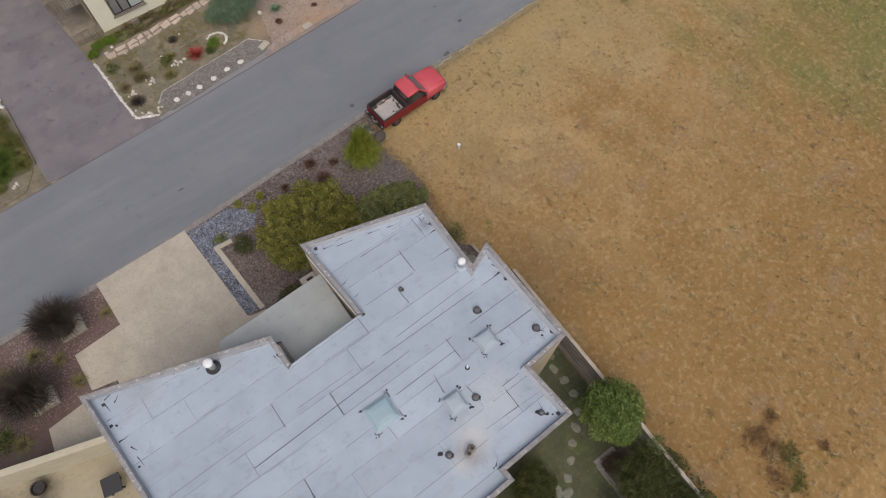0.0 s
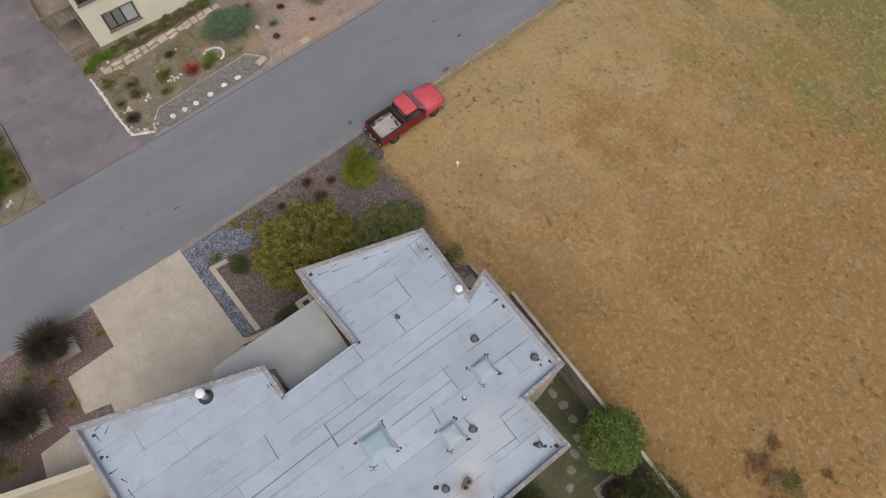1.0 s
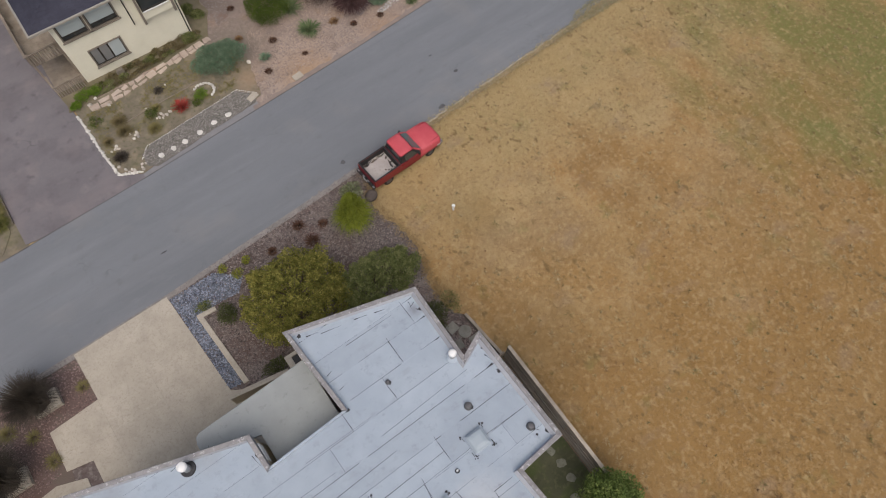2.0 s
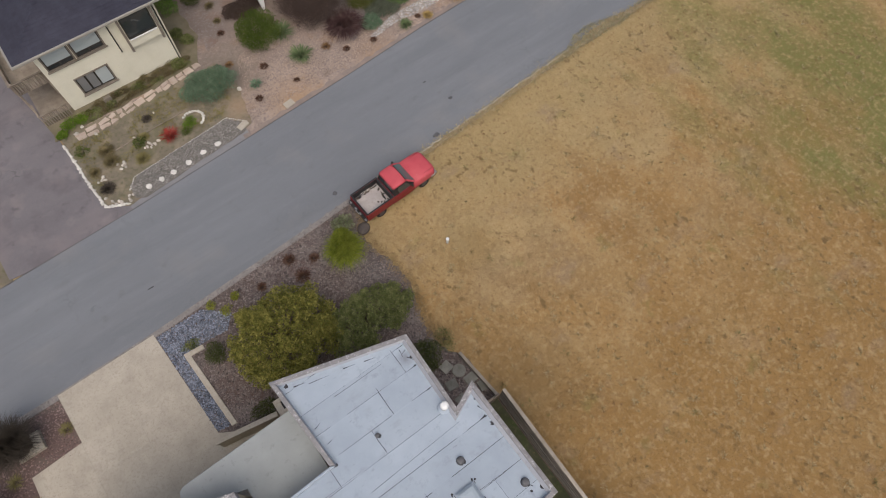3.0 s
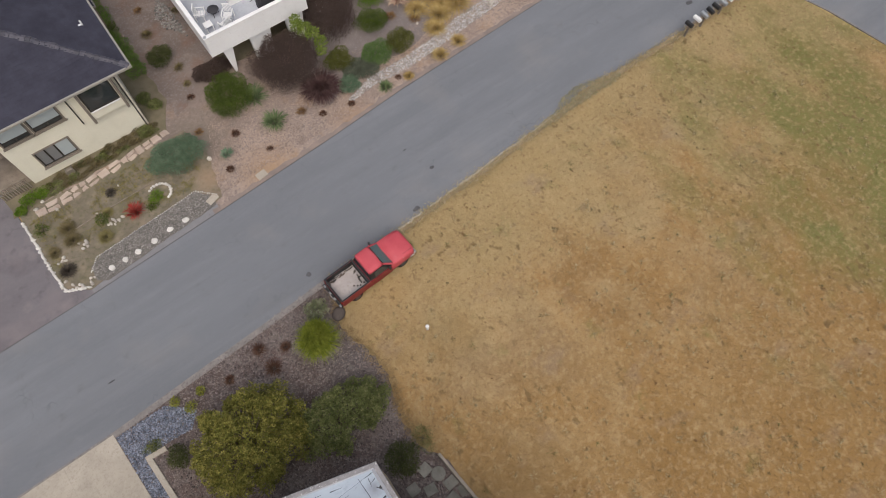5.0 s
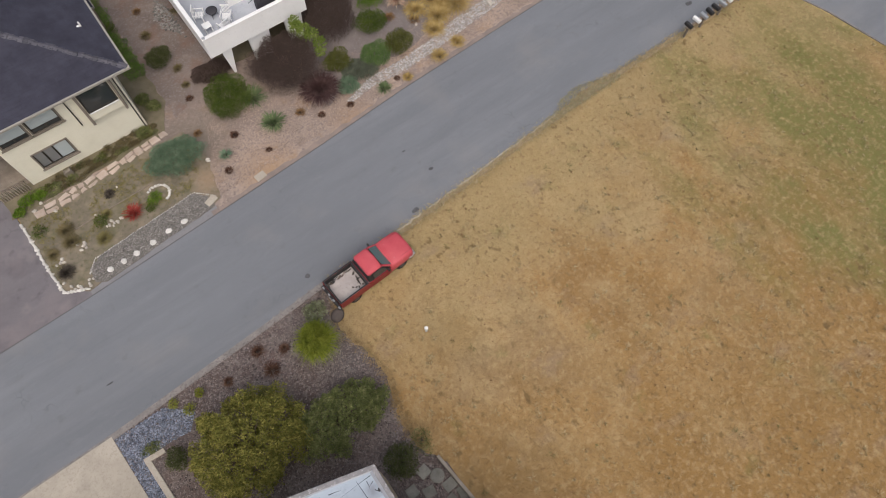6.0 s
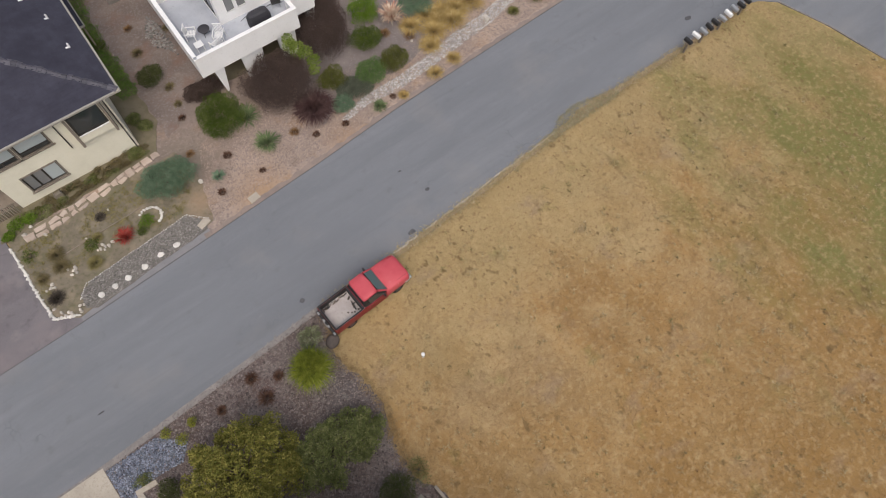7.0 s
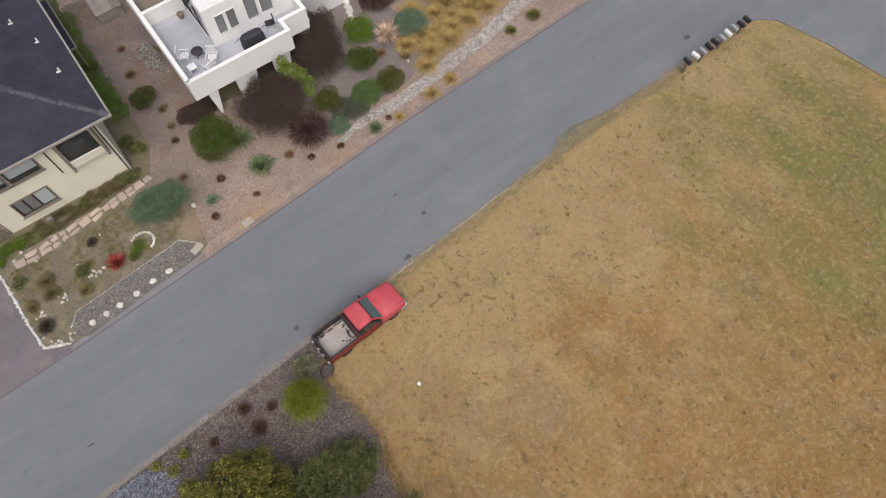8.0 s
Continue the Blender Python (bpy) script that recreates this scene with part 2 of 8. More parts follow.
FIELD = [(0.297, 0.184, 0.079), (0.352, 0.221, 0.094), (0.388, 0.257, 0.118), (0.345, 0.250, 0.138), (0.450, 0.335, 0.178), (0.245, 0.160, 0.078), (0.194, 0.186, 0.067), (0.285, 0.215, 0.152), (0.285, 0.171, 0.063)]
M = {
    "field": field_mat("dry_grass"),
    "field_tuft": field_mat("dry_grass_blades", True),
    "road": road_mat("asphalt", (0.171, 0.181, 0.197), (0.206, 0.217, 0.234), (0.248, 0.257, 0.271)),
    "apron": rough_mat("worn_asphalt_edge", (0.19, 0.188, 0.195), (0.235, 0.23, 0.235), (0.16, 0.152, 0.152), 0.7, 8, 0.85, 0.3),
    "drive": road_mat("purple_asphalt", (0.160, 0.147, 0.156), (0.20, 0.184, 0.193), (0.25, 0.227, 0.228)),
    "concrete": rough_mat("tan_concrete", (0.375, 0.335, 0.275), (0.44, 0.395, 0.33), (0.315, 0.28, 0.23), 0.7, 7, 0.85, 0.15, 0.005, 0.05),
    "kerb": rough_mat("grey_concrete", (0.195, 0.18, 0.17), (0.275, 0.25, 0.23), (0.15, 0.135, 0.128), 1.4, 9, 0.9, 0.3, 0.01, 0, "object", (0.5, 0.66)),
    "berm": rough_mat("asphalt_berm", (0.105, 0.10, 0.102), (0.15, 0.142, 0.142), (0.18, 0.16, 0.148), 0.9, 6, 0.9, 0.4),
    "membrane": rough_mat("aluminium_coated_roofing", (0.308, 0.358, 0.418), (0.362, 0.415, 0.476), (0.262, 0.298, 0.345), 0.5, 2.6, 0.55, 0.12, 0.004, 0.06, "object", (0.56, 0.8)),
    "backyard": rough_mat("grey_brown_gravel", (0.15, 0.12, 0.105), (0.215, 0.173, 0.152), (0.26, 0.228, 0.212), 0.35, 7, 0.95, 0.5, 0.02, 0, "object", (0.5, 0.74)),
    "tar": rough_mat("black_roof_tar", (0.02, 0.02, 0.022), (0.05, 0.05, 0.055), (0.10, 0.10, 0.11), 3, 20, 0.6, 0.5),
    "coping": rough_mat("mineral_cap_sheet", (0.205, 0.197, 0.2), (0.285, 0.273, 0.275), (0.44, 0.43, 0.43), 2.2, 7, 0.9, 0.4, 0.006, 0.1, "object", (0.56, 0.66)),
    "canopy": rough_mat("grey_roll_roofing", (0.262, 0.278, 0.278), (0.315, 0.332, 0.332), (0.225, 0.238, 0.238), 0.45, 3, 0.85, 0.2, 0.004),
    "stucco": rough_mat("cream_stucco", (0.665, 0.635, 0.515), (0.73, 0.70, 0.575), (0.60, 0.57, 0.455), 0.8, 18, 0.9, 0.25, 0.006),
    "stucco_tan": rough_mat("tan_stucco", (0.42, 0.36, 0.26), (0.50, 0.43, 0.32), (0.36, 0.30, 0.22), 0.8, 16, 0.9, 0.25, 0.006),
    "courtwall": rough_mat("beige_stucco", (0.40, 0.365, 0.275), (0.46, 0.42, 0.32), (0.33, 0.295, 0.22), 0.7, 6, 0.9, 0.25, 0.006),
    "courtfloor": rough_mat("beige_patio_concrete", (0.28, 0.245, 0.175), (0.335, 0.295, 0.215), (0.22, 0.19, 0.135), 0.6, 5, 0.9, 0.2, 0.006),
    "flashing": rough_mat("grey_coated_flashing", (0.33, 0.34, 0.37), (0.40, 0.41, 0.44), (0.25, 0.25, 0.27), 0.8, 6, 0.7, 0.2, 0.004, 0.12),
    "sealant": rough_mat("pale_sealant", (0.44, 0.44, 0.44), (0.52, 0.52, 0.52), (0.35, 0.35, 0.35), 2, 12, 0.7, 0.3, 0.004),
    "white": rough_mat("white_paint", (0.75, 0.745, 0.735), (0.80, 0.795, 0.785), (0.68, 0.672, 0.66), 0.9, 7, 0.6, 0.1, 0.003),
    "shingle": rough_mat("dark_slate_shingle", (0.034, 0.034, 0.049), (0.048, 0.048, 0.067), (0.028, 0.028, 0.040), 0.8, 9, 0.85, 0.3, 0.012, 0.06, "island"),
    "gutter": plain_mat("weathered_gutter_paint", (0.33, 0.31, 0.27), 0.55),
    "trim": plain_mat("grey_brown_trim", (0.21, 0.18, 0.145), 0.6),
    "ventmetal": plain_mat("weathered_vent_metal", (0.10, 0.10, 0.105), 0.5, 0.3),
    "bronze": plain_mat("dark_bronze_frame", (0.045, 0.04, 0.036), 0.4, 0.4),
    "wood": rough_mat("grey_weathered_wood", (0.20, 0.165, 0.13), (0.29, 0.245, 0.20), (0.14, 0.115, 0.09), 1.5, 12, 0.85, 0.4, 0.006, 0.2),
    "fence": rough_mat("silvered_fence_boards", (0.20, 0.18, 0.165), (0.30, 0.275, 0.25), (0.14, 0.12, 0.11), 1.5, 12, 0.85, 0.4, 0.006, 0.2),
    "mulch": rough_mat("brown_bark_mulch", (0.095, 0.07, 0.062), (0.148, 0.112, 0.10), (0.195, 0.167, 0.157), 0.3, 11, 0.95, 0.8, 0.03),
    "redmulch": rough_mat("reddish_mulch", (0.115, 0.078, 0.068), (0.18, 0.125, 0.112), (0.245, 0.19, 0.175), 0.5, 11, 0.95, 0.8, 0.03),
    "chip": rough_mat("bark_chips", (0.105, 0.084, 0.078), (0.185, 0.155, 0.145), (0.30, 0.265, 0.25), 0.4, 9, 0.95, 0.3, 0.01, 0.55, "island"),
    "shred": rough_mat("tan_bark_shreds", (0.13, 0.10, 0.088), (0.20, 0.165, 0.148), (0.33, 0.285, 0.255), 0.6, 9, 0.95, 0.2, 0.01, 0.6, "island", (0.48, 0.7)),
    "redchip": rough_mat("reddish_bark_chips", (0.16, 0.105, 0.095), (0.235, 0.17, 0.158), (0.32, 0.26, 0.245), 0.4, 11, 0.95, 0.3, 0.01, 0.4, "island"),
    "yard": rough_mat("pink_decomposed_granite", (0.25, 0.20, 0.17), (0.385, 0.295, 0.235), (0.25, 0.21, 0.19), 0.16, 5, 0.95, 0.5, 0.02, 0, "object", (0.48, 0.72)),
    "pebble": rough_mat("mixed_pebbles", (0.23, 0.178, 0.15), (0.35, 0.27, 0.222), (0.335, 0.29, 0.265), 0.5, 5, 0.9, 0.2, 0.01, 0.32, "island"),
    "soil": rough_mat("garden_soil", (0.152, 0.131, 0.096), (0.208, 0.178, 0.134), (0.115, 0.105, 0.06), 0.7, 4, 0.95, 0.6, 0.03, 0, "object", (0.50, 0.70)),
    # planted strip's soil; under the deck its dark colour stands for shade
    "soil_and_shade": rough_mat("ground_cover_and_deck_shade", (0.135, 0.118, 0.072), (0.195, 0.165, 0.115), (0.11, 0.118, 0.055), 0.8, 6, 0.95, 0.6, 0.03),
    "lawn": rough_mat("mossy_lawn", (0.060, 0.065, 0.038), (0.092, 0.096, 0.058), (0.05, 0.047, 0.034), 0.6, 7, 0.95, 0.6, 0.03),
    "bluegravel": rough_mat("blue_grey_gravel", (0.10, 0.11, 0.135), (0.15, 0.16, 0.19), (0.22, 0.23, 0.26), 0.8, 14, 0.9, 0.6, 0.02),
    "bluestone": rough_mat("blue_grey_stones", (0.12, 0.138, 0.178), (0.225, 0.245, 0.295), (0.36, 0.375, 0.415), 3, 8, 0.8, 0.2, 0.01, 0.6, "island"),
    "lilacgravel": rough_mat("lilac_grey_gravel", (0.165, 0.14, 0.132), (0.225, 0.195, 0.185), (0.15, 0.125, 0.11), 0.5, 7, 0.95, 0.5, 0.02),
    "lilacstone": rough_mat("lilac_grey_stones", (0.19, 0.165, 0.155), (0.27, 0.24, 0.228), (0.32, 0.295, 0.28), 3, 8, 0.9, 0.2, 0.01, 0.35, "island"),
    "greygravel": rough_mat("grey_gravel", (0.14, 0.128, 0.115), (0.185, 0.17, 0.155), (0.24, 0.22, 0.20), 0.8, 14, 0.9, 0.6, 0.02),
    "greystone": rough_mat("grey_stones", (0.165, 0.155, 0.142), (0.245, 0.232, 0.215), (0.33, 0.315, 0.295), 3, 8, 0.85, 0.2, 0.01, 0.5, "island"),
    "cobble": rough_mat("pale_river_cobbles", (0.28, 0.265, 0.25), (0.46, 0.445, 0.43), (0.56, 0.55, 0.54), 3, 8, 0.8, 0.2, 0.01, 0.5, "island"),
    "whitestone": rough_mat("whitewashed_stone", (0.52, 0.50, 0.46), (0.66, 0.64, 0.60), (0.36, 0.33, 0.28), 3, 9, 0.85, 0.3, 0.01, 0.1),
    "flagstone": rough_mat("pink_flagstone", (0.38, 0.305, 0.25), (0.48, 0.40, 0.34), (0.29, 0.235, 0.195), 1.5, 9, 0.9, 0.3, 0.01, 0.16),
    "paver": rough_mat("grey_paver", (0.17, 0.165, 0.14), (0.25, 0.24, 0.21), (0.12, 0.12, 0.09), 1.5, 9, 0.9, 0.3, 0.01, 0.15),
    # pale stone darkened: the side yard's shade is put into the colour
    "palestone": rough_mat("shaded_lichened_stone", (0.15, 0.155, 0.125), (0.22, 0.22, 0.18), (0.11, 0.12, 0.085), 3.5, 8, 0.9, 0.5, 0.02, 0.12),
    "palewood": rough_mat("bleached_timber", (0.30, 0.262, 0.215), (0.40, 0.355, 0.30), (0.22, 0.19, 0.155), 1.5, 10, 0.85, 0.4, 0.006, 0.15),
    "gardenrock": rough_mat("cream_garden_rock", (0.40, 0.365, 0.315), (0.56, 0.52, 0.465), (0.22, 0.185, 0.15), 4, 9, 0.9, 0.4, 0.02, 0.2),
    "rock": rough_mat("brown_boulder", (0.085, 0.07, 0.062), (0.12, 0.099, 0.088), (0.06, 0.05, 0.043), 1.8, 9, 0.9, 0.5, 0.03),
    "stain": rough_mat("oil_stained_asphalt", (0.06, 0.06, 0.063), (0.105, 0.107, 0.11), (0.14, 0.14, 0.143), 3, 10, 0.7, 0.2),
    "bark": rough_mat("grey_brown_bark", (0.09, 0.07, 0.055), (0.14, 0.11, 0.085), (0.06, 0.045, 0.035), 3, 20, 0.95, 0.6, 0.02),
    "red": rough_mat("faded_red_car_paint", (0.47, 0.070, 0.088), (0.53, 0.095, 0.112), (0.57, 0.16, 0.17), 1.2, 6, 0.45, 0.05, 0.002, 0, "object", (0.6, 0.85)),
    # darker red for the truck's sides: their shade is put into the colour
    "red_shaded": plain_mat("shaded_red_car_paint", (0.20, 0.013, 0.021), 0.38, 0.0, 0.12, 3.0),
    "black": plain_mat("black_plastic", (0.022, 0.021, 0.021), 0.6),
    "rubber": plain_mat("tyre_rubber", (0.02, 0.02, 0.02), 0.8),
    "chrome": plain_mat("dull_chrome", (0.55, 0.54, 0.52), 0.3, 0.9, 0.1),
    "steel": plain_mat("galvanised_steel", (0.50, 0.51, 0.52), 0.4, 0.7, 0.15),
    "liner": rough_mat("dusty_bed_liner", (0.36, 0.325, 0.31), (0.45, 0.41, 0.39), (0.26, 0.225, 0.21), 1.6, 9, 0.9, 0.3, 0.01),
    # teal tint, lightened in the colour for the sky reflected on it
    "screen": glass_mat("tinted_windscreen_glass", (0.085, 0.135, 0.135), 0.08),
    "glass": glass_mat("dark_window_glass", (0.035, 0.04, 0.044)),
    # pale blue-grey base: the sky's reflection is put into the pane colour
    "paleglass": glass_mat("sky_painted_window_glass", (0.42, 0.47, 0.475), 0.12),
    # grey base instead of black: reflection on the panes put into the colour
    "greyglass": glass_mat("reflection_grey_glass", (0.19, 0.195, 0.195), 0.12),
    "lens": glass_mat("lamp_lens", (0.55, 0.53, 0.50), 0.1),
    "redlens": glass_mat("red_lamp_lens", (0.35, 0.015, 0.015), 0.15),
    "skydome": plain_mat("frosted_skylight_dome", (0.285, 0.385, 0.43), 0.4, 0.0, 0.12, 3.0),
    "skydome_grey": plain_mat("grey_skylight_dome", (0.34, 0.395, 0.44), 0.45, 0.0, 0.12, 3.0),
    "whiteplastic": plain_mat("white_resin", (0.78, 0.78, 0.77), 0.45),
    "deckpaint": rough_mat("blue_grey_deck_paint", (0.36, 0.38, 0.42), (0.43, 0.45, 0.49), (0.31, 0.325, 0.36), 0.8, 5, 0.7, 0.15, 0.004),
    "darkcloth": plain_mat("dark_grill_cover", (0.035, 0.034, 0.04), 0.75),
    "olive": leaf_mat("olive_leaves", (0.062, 0.066, 0.015), (0.185, 0.178, 0.042), (0.38, 0.345, 0.10)),
    "hedge": leaf_mat("dark_green_leaves", (0.066, 0.08, 0.028), (0.152, 0.17, 0.06), (0.29, 0.30, 0.13)),
    "lime": leaf_mat("lime_needles", (0.085, 0.105, 0.014), (0.18, 0.21, 0.028), (0.28, 0.305, 0.055)),
    "clip": leaf_mat("clipped_green_leaves", (0.055, 0.085, 0.022), (0.135, 0.185, 0.05), (0.27, 0.32, 0.11)),
    "forest": leaf_mat("deep_green_leaves", (0.042, 0.048, 0.017), (0.076, 0.087, 0.032), (0.145, 0.152, 0.064)),
    "bronzeleaf": leaf_mat("bronze_leaves", (0.062, 0.043, 0.036), (0.084, 0.060, 0.051), (0.112, 0.082, 0.071)),
    "flax": leaf_mat("purple_flax_blades", (0.035, 0.018, 0.018), (0.075, 0.042, 0.040), (0.15, 0.095, 0.085)),
    "sage": leaf_mat("blue_green_leaves", (0.075, 0.122, 0.075), (0.145, 0.212, 0.135), (0.225, 0.295, 0.20)),
    "green": leaf_mat("mid_green_leaves", (0.035, 0.055, 0.012), (0.075, 0.105, 0.02), (0.13, 0.16, 0.035)),
    "bright": leaf_mat("bright_green_leaves", (0.055, 0.10, 0.012), (0.11, 0.18, 0.02), (0.20, 0.28, 0.045)),
    "teal": leaf_mat("grey_green_blades", (0.06, 0.088, 0.04), (0.125, 0.165, 0.075), (0.225, 0.26, 0.13)),
    "straw": leaf_mat("straw_blades", (0.24, 0.16, 0.055), (0.40, 0.285, 0.11), (0.56, 0.43, 0.20)),
    "redagave": leaf_mat("red_succulent_blades", (0.16, 0.024, 0.02), (0.29, 0.045, 0.035), (0.40, 0.11, 0.085)),
    "cream": leaf_mat("cream_and_red_blades", (0.28, 0.09, 0.07), (0.50, 0.37, 0.27), (0.66, 0.57, 0.45)),
    "fresh": leaf_mat("fresh_yellow_green_leaves", (0.085, 0.125, 0.02), (0.15, 0.20, 0.035), (0.27, 0.31, 0.10)),
    "straw_edge": leaf_mat("dull_straw_blades", (0.17, 0.115, 0.055), (0.27, 0.19, 0.095), (0.37, 0.28, 0.15), 0.9),
    "verge": leaf_mat("pale_dry_grass", (0.24, 0.19, 0.10), (0.34, 0.27, 0.15), (0.46, 0.38, 0.24), 0.9),
    "deadbrush": leaf_mat("dead_brush_stems", (0.12, 0.066, 0.032), (0.19, 0.112, 0.056), (0.26, 0.168, 0.09), 0.9),
    "olivegrass": leaf_mat("olive_grass_blades", (0.13, 0.11, 0.045), (0.19, 0.165, 0.07), (0.27, 0.235, 0.11), 0.9),
    "variegated": leaf_mat("cream_edged_leaves", (0.08, 0.095, 0.04), (0.19, 0.21, 0.11), (0.47, 0.48, 0.34)),
    "cover": leaf_mat("ground_cover_leaves", (0.08, 0.135, 0.03), (0.13, 0.205, 0.046), (0.195, 0.27, 0.075)),
    "olivegreen": leaf_mat("olive_green_leaves", (0.058, 0.062, 0.016), (0.10, 0.105, 0.028), (0.165, 0.165, 0.05)),
    "dustygreen": leaf_mat("dusty_grey_green_leaves", (0.07, 0.08, 0.055), (0.11, 0.122, 0.088), (0.165, 0.175, 0.13)),
    "bluegreen": leaf_mat("blue_green_broad_leaves", (0.05, 0.095, 0.03), (0.11, 0.175, 0.055), (0.19, 0.265, 0.10)),
    "weed": leaf_mat("dull_weed_leaves", (0.10, 0.08, 0.04), (0.145, 0.118, 0.058), (0.20, 0.16, 0.085)),
    "vergegreen": leaf_mat("grey_green_verge_blades", (0.19, 0.175, 0.10), (0.265, 0.24, 0.145), (0.36, 0.315, 0.205), 0.9),
    "brown": leaf_mat("dead_brown_leaves", (0.05, 0.026, 0.018), (0.10, 0.055, 0.038), (0.16, 0.10, 0.07)),
    "darkgrass": leaf_mat("dark_spiky_blades", (0.032, 0.026, 0.021), (0.058, 0.048, 0.038), (0.10, 0.086, 0.068)),
    "yellowgreen": leaf_mat("yellow_green_leaves", (0.14, 0.15, 0.02), (0.24, 0.25, 0.04), (0.33, 0.33, 0.09)),
    "greengrass": leaf_mat("mixed_green_blades", (0.06, 0.062, 0.018), (0.115, 0.115, 0.035), (0.19, 0.175, 0.06)),
}
stained(M["membrane"], (5.1, 2.9, 7.1), 0.9, (0.24, 0.215, 0.195), 0.85)
stained(M["membrane"], (5.6, 3.4, 7.1), 1.1, (0.48, 0.48, 0.48), 0.8)
stained(M["membrane"], (4.5, 2.7, 7.1), 0.6, (0.46, 0.46, 0.46), 0.7)
stained(M["membrane"], (7.3, 4.2, 7.1), 1.6, (0.45, 0.46, 0.48), 0.5)
stained(M["membrane"], (-4.5, 12.9, 7.1), 1.4, (0.24, 0.25, 0.275), 0.45)
stained(M["membrane"], (9.5, 12.3, 7.1), 0.5, (0.17, 0.18, 0.20), 0.7)
stained(M["membrane"], (-0.8, 12.0, 7.1), 1.0, (0.25, 0.26, 0.28), 0.4)
stained(M["mulch"], (3.0, 17.2, 0.0), 2.6, (0.11, 0.068, 0.055), 0.7)
stained(M["mulch"], (8.3, 21.3, 0.0), 1.3, (0.135, 0.075, 0.062), 0.75)
stained(M["mulch"], (11.6, 19.3, 0.0), 2.2, (0.105, 0.098, 0.098), 0.8)
for grass in (M["field"], M["field_tuft"]):
    stained(grass, (15.2, 9.0, 0.0), 4.5, (0.215, 0.145, 0.068), 0.55)
    stained(grass, (17.0, 17.5, 0.0), 3.0, (0.22, 0.165, 0.08), 0.4)
# blotches of the old driveway, streaks and patches of the street, smudges on the roof and the slabs
mottle(M["drive"], 0.45, 0.50, 0.70, (0.12, 0.108, 0.115), 0.75)
mottle(M["drive"], 0.7, 0.58, 0.75, (0.25, 0.215, 0.21), 0.6)
mottle(M["road"], 0.8, 0.50, 0.72, (0.15, 0.156, 0.168), 0.4, (0.10, 1, 1), radians(-2.5))
mottle(M["road"], 0.55, 0.52, 0.74, (0.25, 0.258, 0.27), 0.35, (0.12, 1, 1), radians(-2.5))
mottle(M["road"], 0.22, 0.55, 0.72, (0.235, 0.228, 0.222), 0.4)
mottle(M["membrane"], 1.3, 0.58, 0.78, (0.24, 0.255, 0.28), 0.5, (0.5, 1, 1))
mottle(M["membrane"], 5.0, 0.66, 0.76, (0.17, 0.175, 0.19), 0.55, (0.4, 1, 1))
mottle(M["concrete"], 1.6, 0.52, 0.75, (0.30, 0.265, 0.215), 0.5)
mottle(M["concrete"], 9, 0.5, 0.68, (0.285, 0.25, 0.20), 0.5)
mottle(M["concrete"], 3.2, 0.55, 0.7, (0.47, 0.425, 0.355), 0.5)
stained(M["courtfloor"], (-12.3, 14.2, 0.0), 1.3, (0.07, 0.06, 0.045), 0.9)
stained(M["courtfloor"], (-14.5, 14.6, 0.0), 1.6, (0.10, 0.085, 0.06), 0.8)
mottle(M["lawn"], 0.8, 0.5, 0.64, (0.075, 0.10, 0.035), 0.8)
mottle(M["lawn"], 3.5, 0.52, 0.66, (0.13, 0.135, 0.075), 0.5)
mottle(M["redmulch"], 0.5, 0.48, 0.62, (0.125, 0.105, 0.085), 0.75)
mottle(M["mulch"], 0.35, 0.50, 0.66, (0.215, 0.195, 0.188), 0.6)
mottle(M["yard"], 1.1, 0.5, 0.72, (0.19, 0.155, 0.135), 0.6)
mottle(M["yard"], 0.35, 0.50, 0.66, (0.215, 0.17, 0.15), 0.65)
mottle(M["yard"], 0.55, 0.54, 0.68, (0.37, 0.24, 0.14), 0.6)
mottle(M["yard"], 7.0, 0.52, 0.66, (0.44, 0.36, 0.31), 0.55)
mottle(M["yard"], 5.0, 0.54, 0.66, (0.15, 0.12, 0.105), 0.6)
# straw litter by the street, trodden grey soil between the houses, soil washed out of the beds
stained(M["yard"], (14.2, 31.9, 0.0), 2.6, (0.335, 0.215, 0.12), 0.7)
stained(M["yard"], (20.4, 32.4, 0.0), 2.2, (0.33, 0.215, 0.13), 0.55)
stained(M["yard"], (13.4, 41.0, 0.0), 6.5, (0.19, 0.152, 0.134), 0.95)
stained(M["yard"], (11.4, 36.2, 0.0), 3.4, (0.165, 0.138, 0.11), 0.9)
stained(M["yard"], (17.5, 37.6, 0.0), 3.2, (0.18, 0.14, 0.12), 0.7)
stained(M["soil"], (10.9, 33.6, 0.0), 1.7, (0.34, 0.235, 0.15), 0.6)
mottle(M["soil"], 1.4, 0.5, 0.68, (0.27, 0.215, 0.15), 0.6)
mottle(M["soil"], 0.6, 0.52, 0.68, (0.13, 0.125, 0.065), 0.6)
mottle(M["mulch"], 4.0, 0.50, 0.64, (0.25, 0.22, 0.21), 0.6)
mottle(M["mulch"], 3.0, 0.54, 0.66, (0.07, 0.055, 0.05), 0.65)
mottle(M["red"], 7.0, 0.69, 0.73, (0.72, 0.60, 0.60), 0.75)
mottle(M["backyard"], 0.6, 0.5, 0.68, (0.20, 0.115, 0.08), 0.6)
mottle(M["backyard"], 1.6, 0.55, 0.72, (0.27, 0.225, 0.195), 0.6)
mottle(M["road"], 2.6, 0.58, 0.72, (0.135, 0.14, 0.15), 0.28, (0.03, 1, 1), radians(-2.5))
mottle(M["road"], 1.2, 0.60, 0.72, (0.135, 0.137, 0.143), 0.45)
mottle(M["drive"], 1.3, 0.58, 0.70, (0.10, 0.09, 0.097), 0.6)
